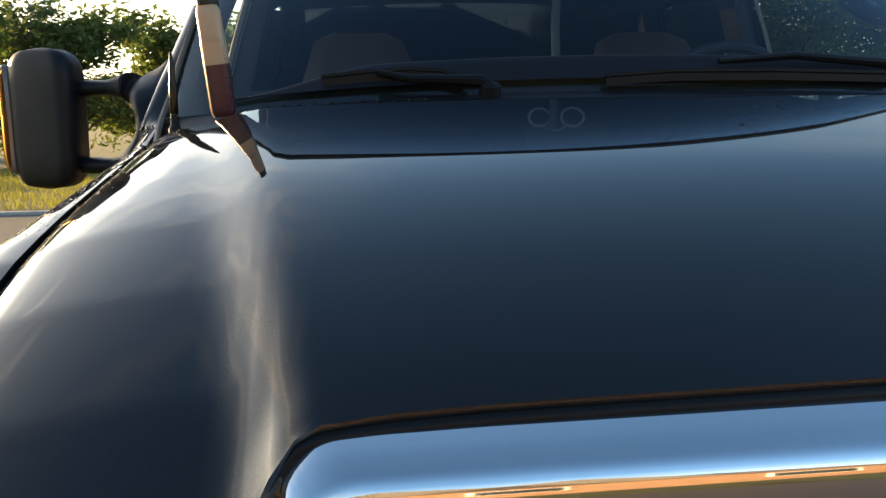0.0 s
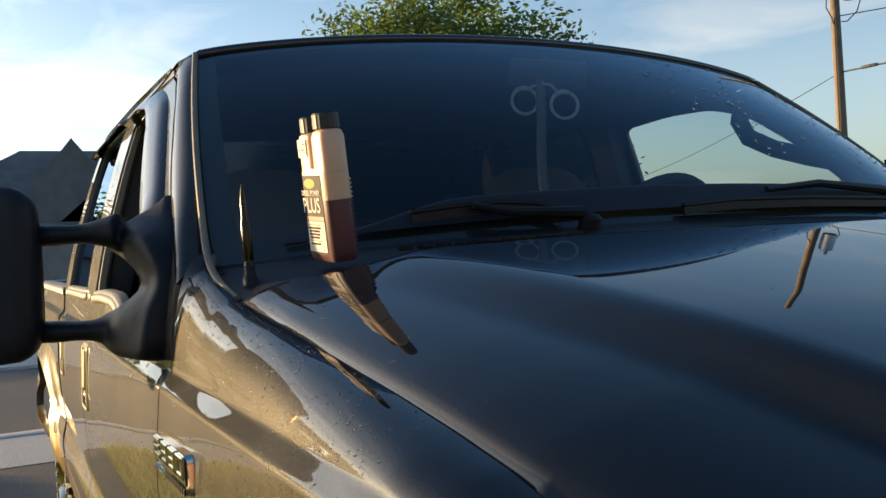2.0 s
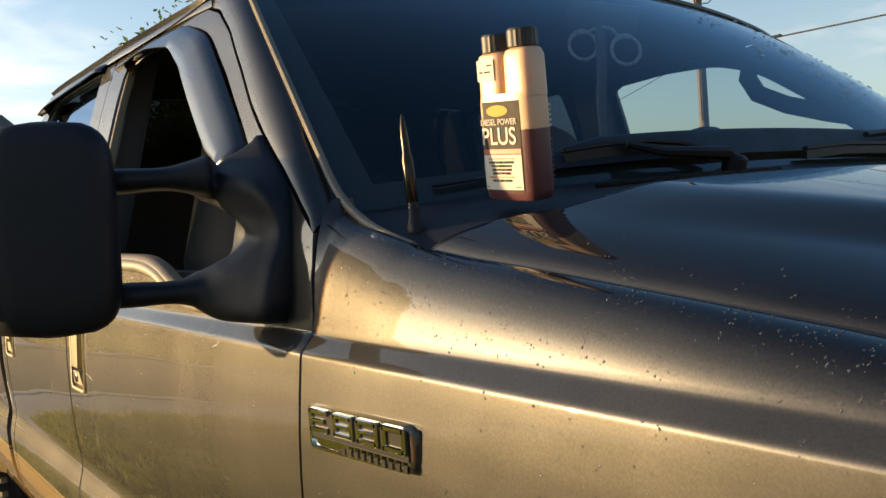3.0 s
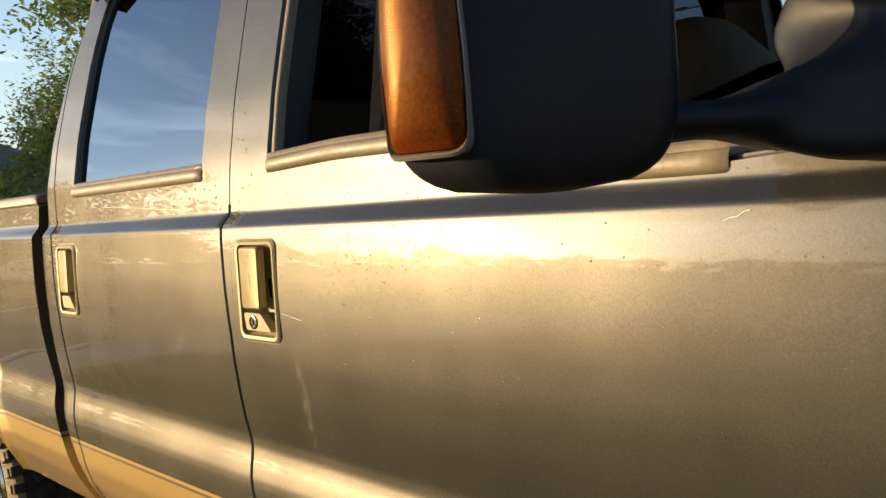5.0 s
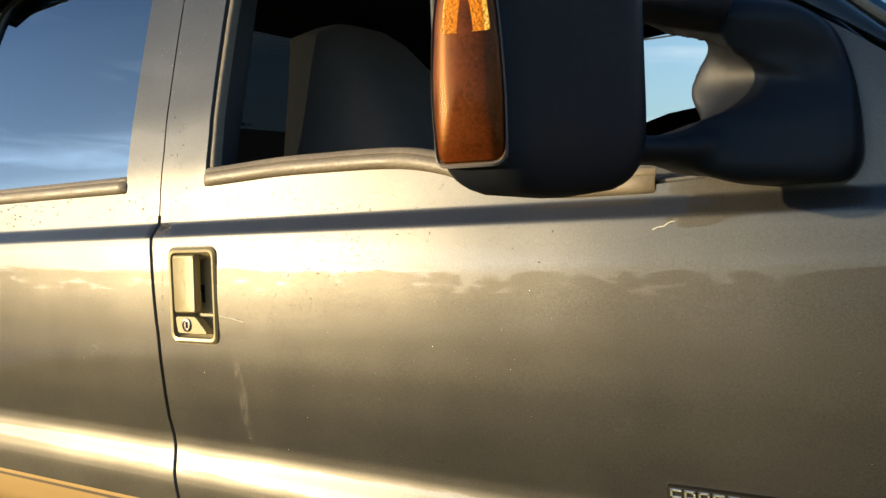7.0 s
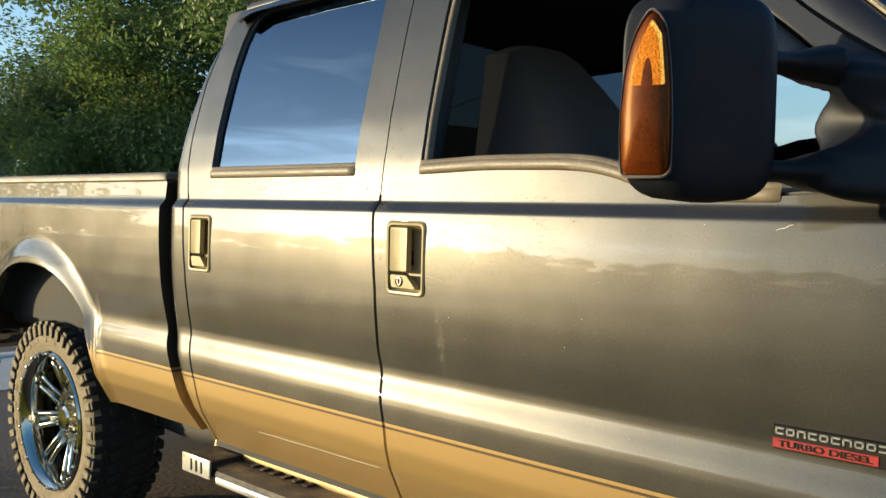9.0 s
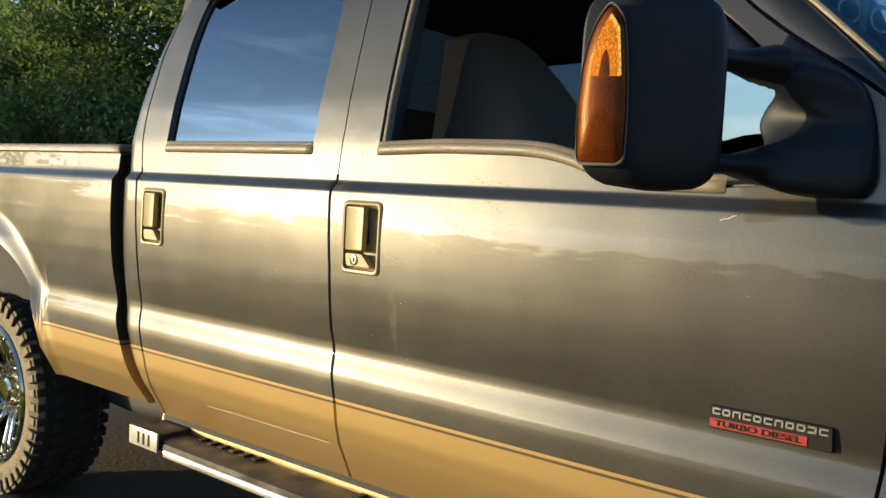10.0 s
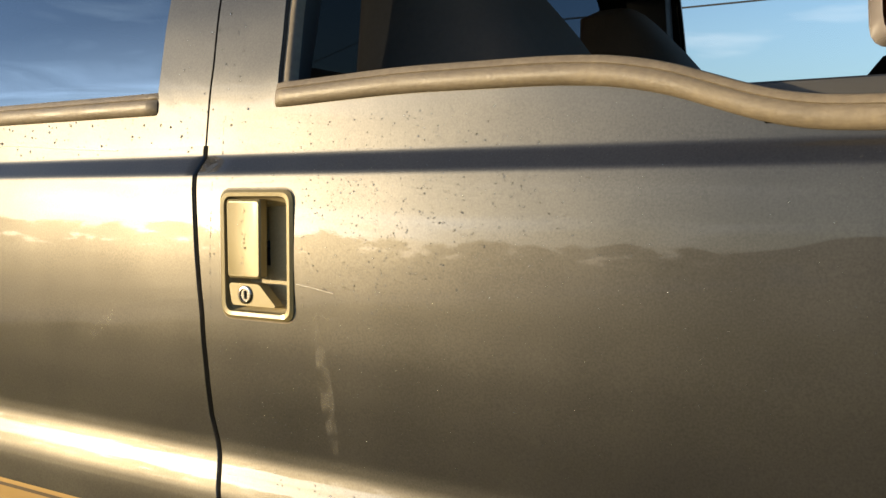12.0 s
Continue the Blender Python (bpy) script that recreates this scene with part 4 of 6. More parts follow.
# ---- wheels ----
def wheel(x, far, name="wheel"):
    w = empty(name)
    w.parent = truck
    w["label"] = "chrome eight-lug wheel with chunky all-terrain tyre"
    c = Vector((0, 0, 0))
    R, half = WR, .135
    # carcass of the tyre
    bm = bmesh.new()
    lathe(bm, [(.262, -half + .02), (.275, -half + .004), (.300, -half - .004), (.340, -half - .006), (.372, -half + .008), (.386, -half + .028), (.388, 0),
               (.386, half - .028), (.372, half - .008), (.340, half + .006), (.300, half + .004), (.275, half - .004), (.262, half - .02)], c, (0, -1, 0), 72, False)
    tyre = part("tyre", bm, TYRE, w, "black all-terrain tyre, sidewall dusty and painted sunlit", sharp=30)
    tyre.data.materials.append(TYRE_LIT_DUST)
    # side faces take the sunlit copy, the unlit tread stays dark
    for p in tyre.data.polygons:
        p.material_index = 1 if abs(p.normal.y) > .55 else 0
    # tread blocks: shoulder lugs and centre lugs
    nb = 44
    lug = bmesh.new()
    box(lug, (0, 0, 0), (.034, .060, .022), .004, None, 1)
    me = bpy.data.meshes.new("tread_block")
    lug.to_mesh(me)
    lug.free()
    me.materials.append(TYRE)
    shp = bmesh.new()
    for (dx, dy, dz, sx, sy, sz) in ((0, 0, 0, .030, .040, .026), (0, -.020, -.022, .028, .012, .046)):
        box(shp, (dx, dy, dz), (sx, sy, sz), .003, None, 1)
    ms = bpy.data.meshes.new("tread_block")
    shp.to_mesh(ms)
    shp.free()
    ms.materials.append(TYRE)
    ms.materials.append(TYRE_LIT_DUST)
    # outer faces of the shoulder lugs take the sunlit copy too
    for p in ms.polygons:
        p.material_index = 1 if p.normal.y < -.5 else 0
    for k in range(nb):
        a = 2 * math.pi * k / nb
        for j, (yy, m, da, rr) in enumerate(((-half + .012, ms, 0, R - .016), (half - .012, ms, .5, R - .016), (-.045, me, .5, R - .013), (.045, me, 0, R - .013))):
            b = a + da * 2 * math.pi / nb
            o = new("tread_block", m)
            o.parent = w
            o.matrix_basis = Matrix.Rotation(b, 4, "Y") @ Matrix.Translation((0, yy, rr)) @ (Matrix.Rotation(math.pi, 4, "Z") if j == 1 else Matrix.Rotation(0.3 if j > 1 else 0.0, 4, "Z"))
    # side-wall raised ring and blank lettering bars
    bm = bmesh.new()
    box(bm, (0, 0, 0), (.030, .006, .022), .002, None, 1)
    mm_ = bpy.data.meshes.new("sidewall_mark")
    bm.to_mesh(mm_)
    mm_.materials.append(TYRE_LIT_DUST)
    for k in range(26):
        a = 2 * math.pi * k / 26
        if k % 13 in (0, 1, 7):
            continue
        o = new("sidewall_mark", mm_)
        o.parent = w
        o.matrix_basis = Matrix.Rotation(a, 4, "Y") @ Matrix.Translation((0, -half - .004, .325))
    # rim
    rim = bmesh.new()
    lathe(rim, [(.272, -half + .008), (.280, -half - .002), (.274, -half - .010), (.262, -half - .010), (.252, -half + .002), (.244, -half + .020), (.240, -half + .05), (.234, .0), (.240, half)], c, (0, 1, 0), 64, False)
    rim_o = part("rim", rim, RIM_CHROME, w, "polished chrome rim", sharp=40)
    bolt = bmesh.new()
    lathe(bolt, [(.0075, 0), (.0075, .006), (.005, .009), (.001, .010)], c, (0, -1, 0), 6)
    mb_ = bpy.data.meshes.new("rim_bolt")
    bolt.to_mesh(mb_)
    mb_.materials.append(RIM_CHROME)
    for k in range(24):
        o = new("rim_bolt", mb_)
        o.parent = w
        o.matrix_basis = Matrix.Rotation(2 * math.pi * (k + .5) / 24, 4, "Y") @ Matrix.Translation((0, -half - .008, .268))
    face = bmesh.new()
    lathe(face, [(.001, -.088), (.040, -.086), (.050, -.078), (.052, -.050), (.098, -.045), (.108, -.055), (.112, -.052), (.114, -.02)], c, (0, 1, 0), 48)
    part("hub_face", face, RIM_CHROME, w)
    sp = bmesh.new()
    for dz in (-.020, .020):
        pts = [(dz * .9, -.050, .095), (dz, -.066, .150), (dz * 1.15, -.082, .205), (dz * 1.5, -.088, .250)]
        tube(sp, pts, [.013, .012, .012, .015], 8)
    box(sp, (0, -.052, .17), (.026, .01, .16), .003, Matrix.Rotation(.25, 3, "X"), 1)
    mspk = bpy.data.meshes.new("spoke")
    bmesh.ops.recalc_face_normals(sp, faces=sp.faces)
    sp.to_mesh(mspk)
    sp.free()
    mspk.shade_smooth()
    mspk.materials.append(RIM_CHROME)
    lugn = bmesh.new()
    lathe(lugn, [(.0, -.028), (.008, -.028), (.010, -.022), (.010, .0)], (0, 0, 0), (0, 1, 0), 6)
    mln = bpy.data.meshes.new("lug_nut")
    bmesh.ops.recalc_face_normals(lugn, faces=lugn.faces)
    lugn.to_mesh(mln)
    lugn.free()
    mln.materials.append(RIM_CHROME)
    for k in range(8):
        a = 2 * math.pi * k / 8
        o = new("spoke", mspk)
        o.parent = w
        o.matrix_basis = Matrix.Rotation(a + .2, 4, "Y")
        o = new("lug_nut", mln)
        o.parent = w
        o.matrix_basis = Matrix.Rotation(a, 4, "Y") @ Matrix.Translation((0, -.050, .078))
    dr = bmesh.new()
    lathe(dr, [(.001, -.01), (.19, -.01), (.19, .05), (.001, .05)], c, (0, 1, 0), 40)
    part("brake_disc", dr, UNDER, w)
    y = 0.05 + half if not far else 2 * YC - .05 - half
    w.matrix_basis = Matrix.Translation((x, y, WR)) @ (Matrix.Rotation(math.pi, 4, "Z") if far else Matrix()) @ Matrix.Rotation(0.4, 4, "Y")
    return w


wheel(AXR, False, "rear_wheel")
wheel(AXF, False, "front_wheel")
wheel(AXR, True, "rear_wheel")
wheel(AXF, True, "front_wheel")


# ---- mirrors ----
def mirrored(bm, far):
    if far:
        bmesh.ops.transform(bm, matrix=Matrix.Translation((0, 2 * YC, 0)) @ Matrix.Diagonal((1, -1, 1, 1)), verts=bm.verts)
    return bm


LENS_EDGE = mat("lens_edge", (0.16, 0.14, 0.13), 0.25, 0.0, 0.5, var=0.1)
MC = Vector((.945, -.208, 1.447))
MW, MD = Vector((.354, .935, 0)).normalized(), Vector((.935, -.354, 0)).normalized()
# plan of the head: outer rear corner, then along the lens face, the front face and back to the glass
LT, LN = Vector((.945, .326, 0)).normalized(), Vector((.326, -.945, 0)).normalized()
HP = [Vector((.881, -.325, 0))]
HP += [HP[0] + LT * .084, HP[0] + LT * .084 + Vector((.1024, .1576, 0)), HP[0] + MW * .212]
HC = sum(HP, Vector()) / 4


def head_plan(z, k):
    """Rounded plan of the mirror head at a height, drawn in towards its top and foot."""
    pts = rounded([(HC.x + (p.x - HC.x) * k, HC.y + (p.y - HC.y) * k) for p in HP], [.012 * k, .030 * k, .050 * k, .016 * k], 7)
    return [Vector((x, y, z)) for x, y in pts]


for far, _ in SIDES:
    mir = empty("towing_mirror")
    mir.parent = truck
    mir["label"] = "black towing mirror on twin arms with amber marker lens"
    loops = []
    for t in np.linspace(-1, 1, 33):
        a = math.copysign(abs(t) ** .6, t)
        loops.append(head_plan(1.442 + .156 * a, max(1 - abs(a) ** 6.0, .0015) ** .32))
    part("mirror_head", mirrored(loft(loops), far), BLACK, mir, sharp=60)
    g0, g1 = HP[0].lerp(HP[3], .07), HP[0].lerp(HP[3], .93)
    poly = rounded([(g0.x, 1.325), (g1.x, 1.325), (g1.x, 1.57), (g0.x, 1.57)], .022, 5)

    def pane(off):
        return [g0.lerp(g1, (x - g0.x) / (g1.x - g0.x)) - MD * off + Vector((0, 0, z)) for x, z in poly]
    part("mirror_glass", mirrored(loft([pane(-.004), pane(.0015)]), far), MIRROR, mir)

    def almond(o, k, dx=0.0):
        # flat foot, nearly straight front edge, long bowed rear edge
        poly = rounded([(-.042, -.112), (-.046, -.04), (-.038, .035), (-.022, .080), (.004, .112), (.026, .090), (.035, .03), (.039, -.05), (.037, -.112)], [.012, .03, .03, .03, .022, .03, .03, .03, .016], 4)
        return [HP[0] + LT * (.044 + dx + x * k * .88) + LN * (o - 4.0 * (x * k) ** 2) + Vector((0, 0, 1.445 + z * k * 1.05)) for x, z in poly]
    part("marker_lens", mirrored(loft([almond(.004, 1.03), almond(.0085, 1.03), almond(.0125, .98), almond(.0170, .85), almond(.0190, .55), almond(.0195, .2)]), far), AMBER_SHELL, mir, "clear amber marker lens", sharp=60)
    part("lens_backing", mirrored(loft([almond(-.010, 1.01), almond(.0060, 1.01), almond(.0098, .955), almond(.0142, .83), almond(.0162, .53), almond(.0167, .18)]), far), AMBER, mir, "dark amber backing")
    part("lens_frame", mirrored(loft([almond(-.018, 1.065), almond(.0085, 1.065), almond(.0100, 1.045), almond(.0070, 1.02)], cap=False), far), LENS_EDGE, mir)
    tri = rounded([(-.024, .006), (-.020, .036), (-.008, .074), (.006, .100), (.020, .078), (.026, .006)], .004, 3)
    bm = loft([[HP[0] + LT * (.044 + x) + LN * (o - 2.0 * x * x) + Vector((0, 0, 1.447 + z)) for x, z in tri] for o in (.004, .0172)])
    part("reflector", mirrored(bm, far), AMBER_HONEY, mir, "honeycomb amber reflector")
    # solid base on the door corner, scooped between the two arms
    def base_loop(dy, scoop, top, k):
        pts = [(1.050, 1.575), (1.066, 1.564), (1.105, 1.538), (1.155, 1.506), (1.196, 1.476), (1.224, 1.430), (1.234, 1.386), (1.238, 1.316), (1.222, 1.291), (1.102, 1.291),
               (1.054, 1.306), (1.034, 1.330), (1.040, 1.354), (1.058 + scoop * .45, 1.376), (1.060 + scoop * 1.25, 1.408), (1.062 + scoop, 1.438), (1.060 + scoop * .2, 1.468), (1.043, 1.487), (1.042, 1.512), (1.050, 1.530), (1.048, 1.556)]
        h = max(scoop, 0) * .62
        pts = [(x - h if (1.48 < z < 1.52 and x < 1.05) or (1.32 < z < 1.36 and x < 1.05) else x - (.010 if x > 1.2 else 0), z) for x, z in pts]
        rad = [.006, .008, .02, .03, .03, .03, .03, .02, .014, .02, .014, .012, .012, .012, .016, .016, .014, .012, .012, .014, .02]
        out = []
        for x, z in rounded(pts, rad, 3):
            if z > 1.50:
                z = 1.50 + (z - 1.50) * (top - 1.50) / .09
            x, z = 1.15 + (x - 1.15) * k, 1.41 + (z - 1.41) * k
            deep = (1 - .52 * math.exp(-((z - 1.418) / .045) ** 2)) * (1.18 - .75 * min(max((x - 1.05) / .19, 0), 1)) * (1 - .6 * min(max((z - 1.51) / .07, 0), 1))
            out.append(Vector((x, side_y(z) + (dy * deep if dy < -.011 else dy), z)))
        return out
    loops = [base_loop(*q) for q in ((.012, -.028, 1.590, 1.0), (-.010, -.028, 1.590, 1.0), (-.024, -.014, 1.578, .996), (-.040, .010, 1.562, .988), (-.054, .036, 1.552, .975), (-.064, .052, 1.542, .950), (-.070, .056, 1.535, .91), (-.074, .050, 1.525, .78), (-.076, .03, 1.50, .4))]
    bm = loft(loops)
    for zz in (1.508, 1.338):
        e0, e1 = MC + MW * .060, Vector((1.055, -.005, 0))
        arm = []
        for t, ra, rb in ((0, .038, .019), (.30, .037, .019), (.50, .033, .017), (.65, .034, .018), (.85, .046, .026), (1.0, .056, .034)):
            p = e0.lerp(e1, t)
            arm.append([bm.verts.new(q) for q in ring_pts((p.x, p.y, zz), (ra, rb), MD, (0, 0, 1), 20, 2.6)])
        for r0, r1 in zip(arm, arm[1:]):
            for k in range(20):
                bm.faces.new((r0[k], r0[(k + 1) % 20], r1[(k + 1) % 20], r1[k]))
        bm.faces.new(arm[0][::-1])
        bm.faces.new(arm[-1])
    base = part("mirror_base", mirrored(bm, far), BLACK, mir, "black mirror base with twin arms", sharp=None)
    mod = base.modifiers.new("blend", "REMESH")
    mod.mode, mod.voxel_size, mod.use_smooth_shade = "VOXEL", .0045, True
    mod = base.modifiers.new("soften", "SMOOTH")
    mod.factor, mod.iterations = .5, 10
    if far:
        mir.location.y, mir.location.z = .045, .060

# near-black backing behind the front doors' front edge, painting shade into the gap
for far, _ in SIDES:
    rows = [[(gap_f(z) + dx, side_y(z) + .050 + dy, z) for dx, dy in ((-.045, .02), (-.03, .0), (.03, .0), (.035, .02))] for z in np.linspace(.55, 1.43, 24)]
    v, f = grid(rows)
    mesh_ob("gap_backing", flip(v, far), flip_f(f, far), SHADE, truck)

# ---- step bars ----
for far, _ in SIDES:
    st = empty("side_step")
    st.parent = truck
    st["label"] = "black running board with bright metal edge"
    rows = []
    for x in np.linspace(-.64, 1.20, 30):
        rows.append([(x, y, z) for y, z in ((.20, .505), (.02, .512), (-.028, .512), (-.038, .506))])
    v, f = grid(rows)
    mesh_ob("step_top", flip(v, far), flip_f(f, far), STEPTOP, st, sharp=50)
    rows = []
    for x in np.linspace(-.61, 1.20, 30):
        rows.append([(x, y, z) for y, z in ((-.036, .508), (-.046, .504), (-.050, .494), (-.050, .470), (-.044, .462), (-.03, .460), (.20, .455))])
    v, f = grid(rows)
    mesh_ob("edge_rail", flip(v, far), flip_f(f, far), STEPTOP, st, sharp=40)
    rows = []
    for x in np.linspace(-.60, 1.20, 20):
        rows.append([(x, y, z) for y, z in ((-.0508, .490), (-.0545, .487), (-.0545, .472), (-.050, .468))])
    v, f = grid(rows)
    mesh_ob("edge_lip", flip(v, far), flip_f(f, far), STEEL, st, "thin bright metal lip")
    bm = bmesh.new()
    box(bm, (-.708, .05, .501), (.15, .19, .052), .012, Matrix.Rotation(.0, 3, "Z"))
    part("end_cap", mirrored(bm, far), STEPTOP, st)
    bm = bmesh.new()
    box(bm, (-.708, -.050, .501), (.148, .008, .056), .004)
    part("end_plate", mirrored(bm, far), STEEL, st, "bright end plate with three slots")
    for k in range(3):
        bm = bmesh.new()
        box(bm, (-.730 + .027 * k, -.0545, .501), (.009, .003, .034), .001)
        part("slot", mirrored(bm, far), SHADE, st)
    for xx in (-.55, .1, .75):
        for k in range(6):
            bm = bmesh.new()
            box(bm, (xx + .05 * k, .09, .514), (.020, .12, .004), .0015)
            part("grip_rib", mirrored(bm, far), STEPTOP, st)
    for xx in (-.45, .30, 1.0):
        bm = bmesh.new()
        box(bm, (xx, .20, .50), (.05, .22, .03), .005)
        part("bracket", mirrored(bm, far), UNDER, st)

# ---- front end ----
def frame_loop(inset, x, dz=0.0):
    y0, y1, z0, z1 = .352 + inset, 2 * YC - .352 - inset, .80 + inset, 1.252 - inset + dz
    poly = rounded([(y0, z0), (y0, z1 - .02), (y0 + .03, z1), (y1 - .03, z1), (y1, z1 - .02), (y1, z0)], [.03, .035, .03, .03, .035, .03], 8)
    return [Vector((x, y, z)) for y, z in poly]


grille = empty("grille")
grille.parent = truck
grille["label"] = "chrome grille surround below the hood edge"
bm = loft([frame_loop(.0, 2.53), frame_loop(.0, 2.560), frame_loop(.002, 2.567), frame_loop(.010, 2.592), frame_loop(.018, 2.612), frame_loop(.024, 2.618), frame_loop(.034, 2.620), frame_loop(.062, 2.624), frame_loop(.070, 2.620), frame_loop(.074, 2.58)], cap=False)
part("surround", bm, CHROME, grille, "mirror chrome surround", sharp=40)
bm = bmesh.new()
box(bm, (2.572, YC, 1.02), (.02, 1.12, .40), .004)
part("grille_back", bm, SHADE, grille)
for z in (0.90, 1.00, 1.10):
    bm = bmesh.new()
    box(bm, (2.632, YC, z), (.05, 1.09, .030), .010)
    part("grille_bar", bm, CHROME, grille)
for k in range(15):
    bm = bmesh.new()
    box(bm, (2.607, .50 + k * 1.0 / 14, 1.0), (.03, .012, .34), .003)
    part("grille_slat", bm, CHROME_DARK, grille)
# rubber seal between hood and grille
rows = []
for y in np.linspace(.335, 2 * YC - .335, 120):
    xf = hood_front(y)
    z = hood_z(xf, y) - .006
    rows.append([(xf - .02, y, z - .012), (xf + .000, y, z + .001), (xf + .003, y, z + .001), (xf + .006, y, z - .001), (xf + .0068, y, z - .005), (xf + .003, y, z - .013)])
v, f = grid(rows)
mesh_ob("hood_seal", v, [tuple(reversed(q)) for q in f], WIPER, truck, "black rubber hood seal")
for far, _ in SIDES:
    hl = empty("headlight")
    hl.parent = truck
    rows = []
    for y in np.linspace(.06, .365, 12):
        e = 1 - ((y - .21) / .16) ** 2 * .3
        rows.append([(2.645 - .10 * ((y - .365) / .3) ** 2 * (y < .365), y, z) for z in np.linspace(.90, 1.085, 8)])
    v, f = grid(rows)
    mesh_ob("lens", flip(v, far), flip_f(f, far), CHROME_DARK, hl)
    bm = bmesh.new()
    box(bm, (2.55, .21, .99), (.12, .29, .20), .02)
    part("housing", mirrored(bm, far), UNDER, hl)
bm = bmesh.new()
box(bm, (2.79, YC, .66), (.20, 2.0, .24), .05, None, 4)
part("front_bumper", bm, CHROME, truck)
bm = bmesh.new()
box(bm, (2.32, YC, .98), (.42, 1.5, .34), .03)
part("engine_bay", bm, UNDER, truck)

# ---- wipers, antenna ----
for pts_blade, pts_arm in (
        ([(1.391, .400, 1.512), (1.402, .48, 1.520), (1.411, .56, 1.524), (1.420, .62, 1.520), (1.438, .665, 1.506)], [(1.458, .705, 1.486), (1.453, .690, 1.500), (1.446, .640, 1.502), (1.436, .56, 1.505), (1.420, .50, 1.518)]),
        ([(1.437, .93, 1.508), (1.435, 1.06, 1.516), (1.433, 1.26, 1.516), (1.420, 1.51, 1.510)], [(1.362, 1.72, 1.490), (1.375, 1.66, 1.512), (1.400, 1.51, 1.530), (1.406, 1.32, 1.545), (1.418, 1.16, 1.534)])):
    wp = empty("windshield_wiper")
    pts_blade, pts_arm = [Vector(p) for p in pts_blade], [Vector(p) for p in pts_arm]
    wp.parent = truck
    bm = bmesh.new()
    for a, b in zip(pts_blade, pts_blade[1:]):
        a, b = Vector(a), Vector(b)
        d = b - a
        q = d.to_track_quat("X", "Z").to_matrix()
        box(bm, (a + b) / 2, (d.length + .004, .011, .008), .002, q, 1)
        box(bm, (a + b) / 2 - Vector((0, 0, .012)), (d.length, .006, .014), .0, q, 1)
    part("blade", bm, WIPER, wp)
    bm = bmesh.new()
    tube(bm, pts_arm, [.014, .012, .010, .008, .006], 8)
    part("arm", bm, WIPER, wp)
    bm = bmesh.new()
    lathe(bm, [(.020, -.02), (.020, .004), (.014, .010), (.001, .011)], pts_arm[0], (.2, 0, 1), 20)
    part("pivot_cap", bm, WIPER, wp)

ant = empty("short_antenna")
ant.parent = truck
ant["label"] = "stubby black antenna shaped like a rifle cartridge"
ab, ax = Vector((1.397, .131, 1.420)), Vector((-.09, -.02, 1)).normalized()
bm = bmesh.new()
lathe(bm, [(.012, -.012), (.012, .000), (.0095, .004), (.0082, .008), (.0080, .020)], ab, ax, 20)
part("base", bm, BLACK, ant)
bm = bmesh.new()
lathe(bm, [(.0078, .018), (.0078, .022), (.0068, .024), (.0068, .028), (.0078, .030), (.0074, .082), (.0054, .092), (.0054, .110), (.0042, .124), (.0024, .136), (.0008, .142)], ab, ax, 24)
part("mast", bm, BRASS, ant)

# ---- badges ----
BADGE_CHROME = mat("bright_badge_chrome", (0.62, 0.58, 0.50), 0.09, 1.0, var=0.05)
BADGE_SATIN = mat("satin_badge_metal", (0.80, 0.79, 0.76), 0.28, 1.0, var=0.05)
BADGE_BLACK = mat("badge_black", (0.010, 0.009, 0.007), 0.35, 0.0, 0.0, spec=0.25)
eb = empty("door_badge")
eb.parent = truck
eb["label"] = "chrome engine badge with red lower strip"
yb = side_y(.900)
poly = rounded([(.988, .919), (1.199, .919), (1.201, .877), (.990, .877)], .004, 3)
part("plate", loft([[Vector((x, yb + .004, z)) for x, z in poly], [Vector((x, yb - .007, z)) for x, z in poly], [Vector((1.094 + (x - 1.094) * .985, yb - .010, .898 + (z - .898) * .92)) for x, z in poly]]), BADGE_BLACK, eb)
def letter_shape(x, z, w, h, t, y, gap, parent, material, dep=.0022, slope=0.0):
    """A raised block letter reduced to a plain outline: bars round an opening, one of them left out."""
    rot_ = Matrix.Rotation(-slope, 3, "Y")
    for k, (dx, dz, sx, sz) in enumerate(((0, h / 2 - t / 2, w, t), (0, -h / 2 + t / 2, w, t), (-w / 2 + t / 2, 0, t, h), (w / 2 - t / 2, 0, t, h))):
        if k == gap:
            continue
        bm = bmesh.new()
        box(bm, (x + dx, y, z + dz + dx * slope), (sx, dep, sz), t * .22, rot_, 1)
        part("raised_bar", bm, material, parent)


for k in range(11):
    letter_shape(1.003 + .0182 * k, .9092, .0150, .0125, .0036, yb - .0108, (3, 9, 1, 3, 9, 3, 1, 9, 9, 2, 3)[k], eb, BADGE_SATIN)
bm = bmesh.new()
box(bm, (1.0765, yb - .0105, .8885), (.169, .003, .0165), .001, None, 1)
part("red_strip", bm, RED, eb)
text_mesh("lettering", "TURBO DIESEL", .0150, .0012, Matrix.Translation((1.0765, yb - .0125, .8885)) @ Matrix.Rotation(math.pi / 2, 4, "X"), BADGE_BLACK, eb, "dark raised words", .150)
fb = empty("fender_badge")
fb.parent = truck
fb["label"] = "long chrome model badge on the fender"
yf = side_y(1.18) + .004
poly = rounded([(1.332, 1.202), (1.562, 1.209), (1.568, 1.157), (1.334, 1.146)], .010, 5)
cx, cz = 1.454, 1.178
sc = lambda k, y: [Vector((cx + (x - cx) * (1 - (1 - k) * .35), y, cz + (z - cz) * k)) for x, z in poly]
part("plate", loft([sc(1.0, yf + .006), sc(1.0, yf - .007), sc(.97, yf - .0135), sc(.86, yf - .0135), sc(.82, yf - .010)]), BADGE_CHROME, fb)
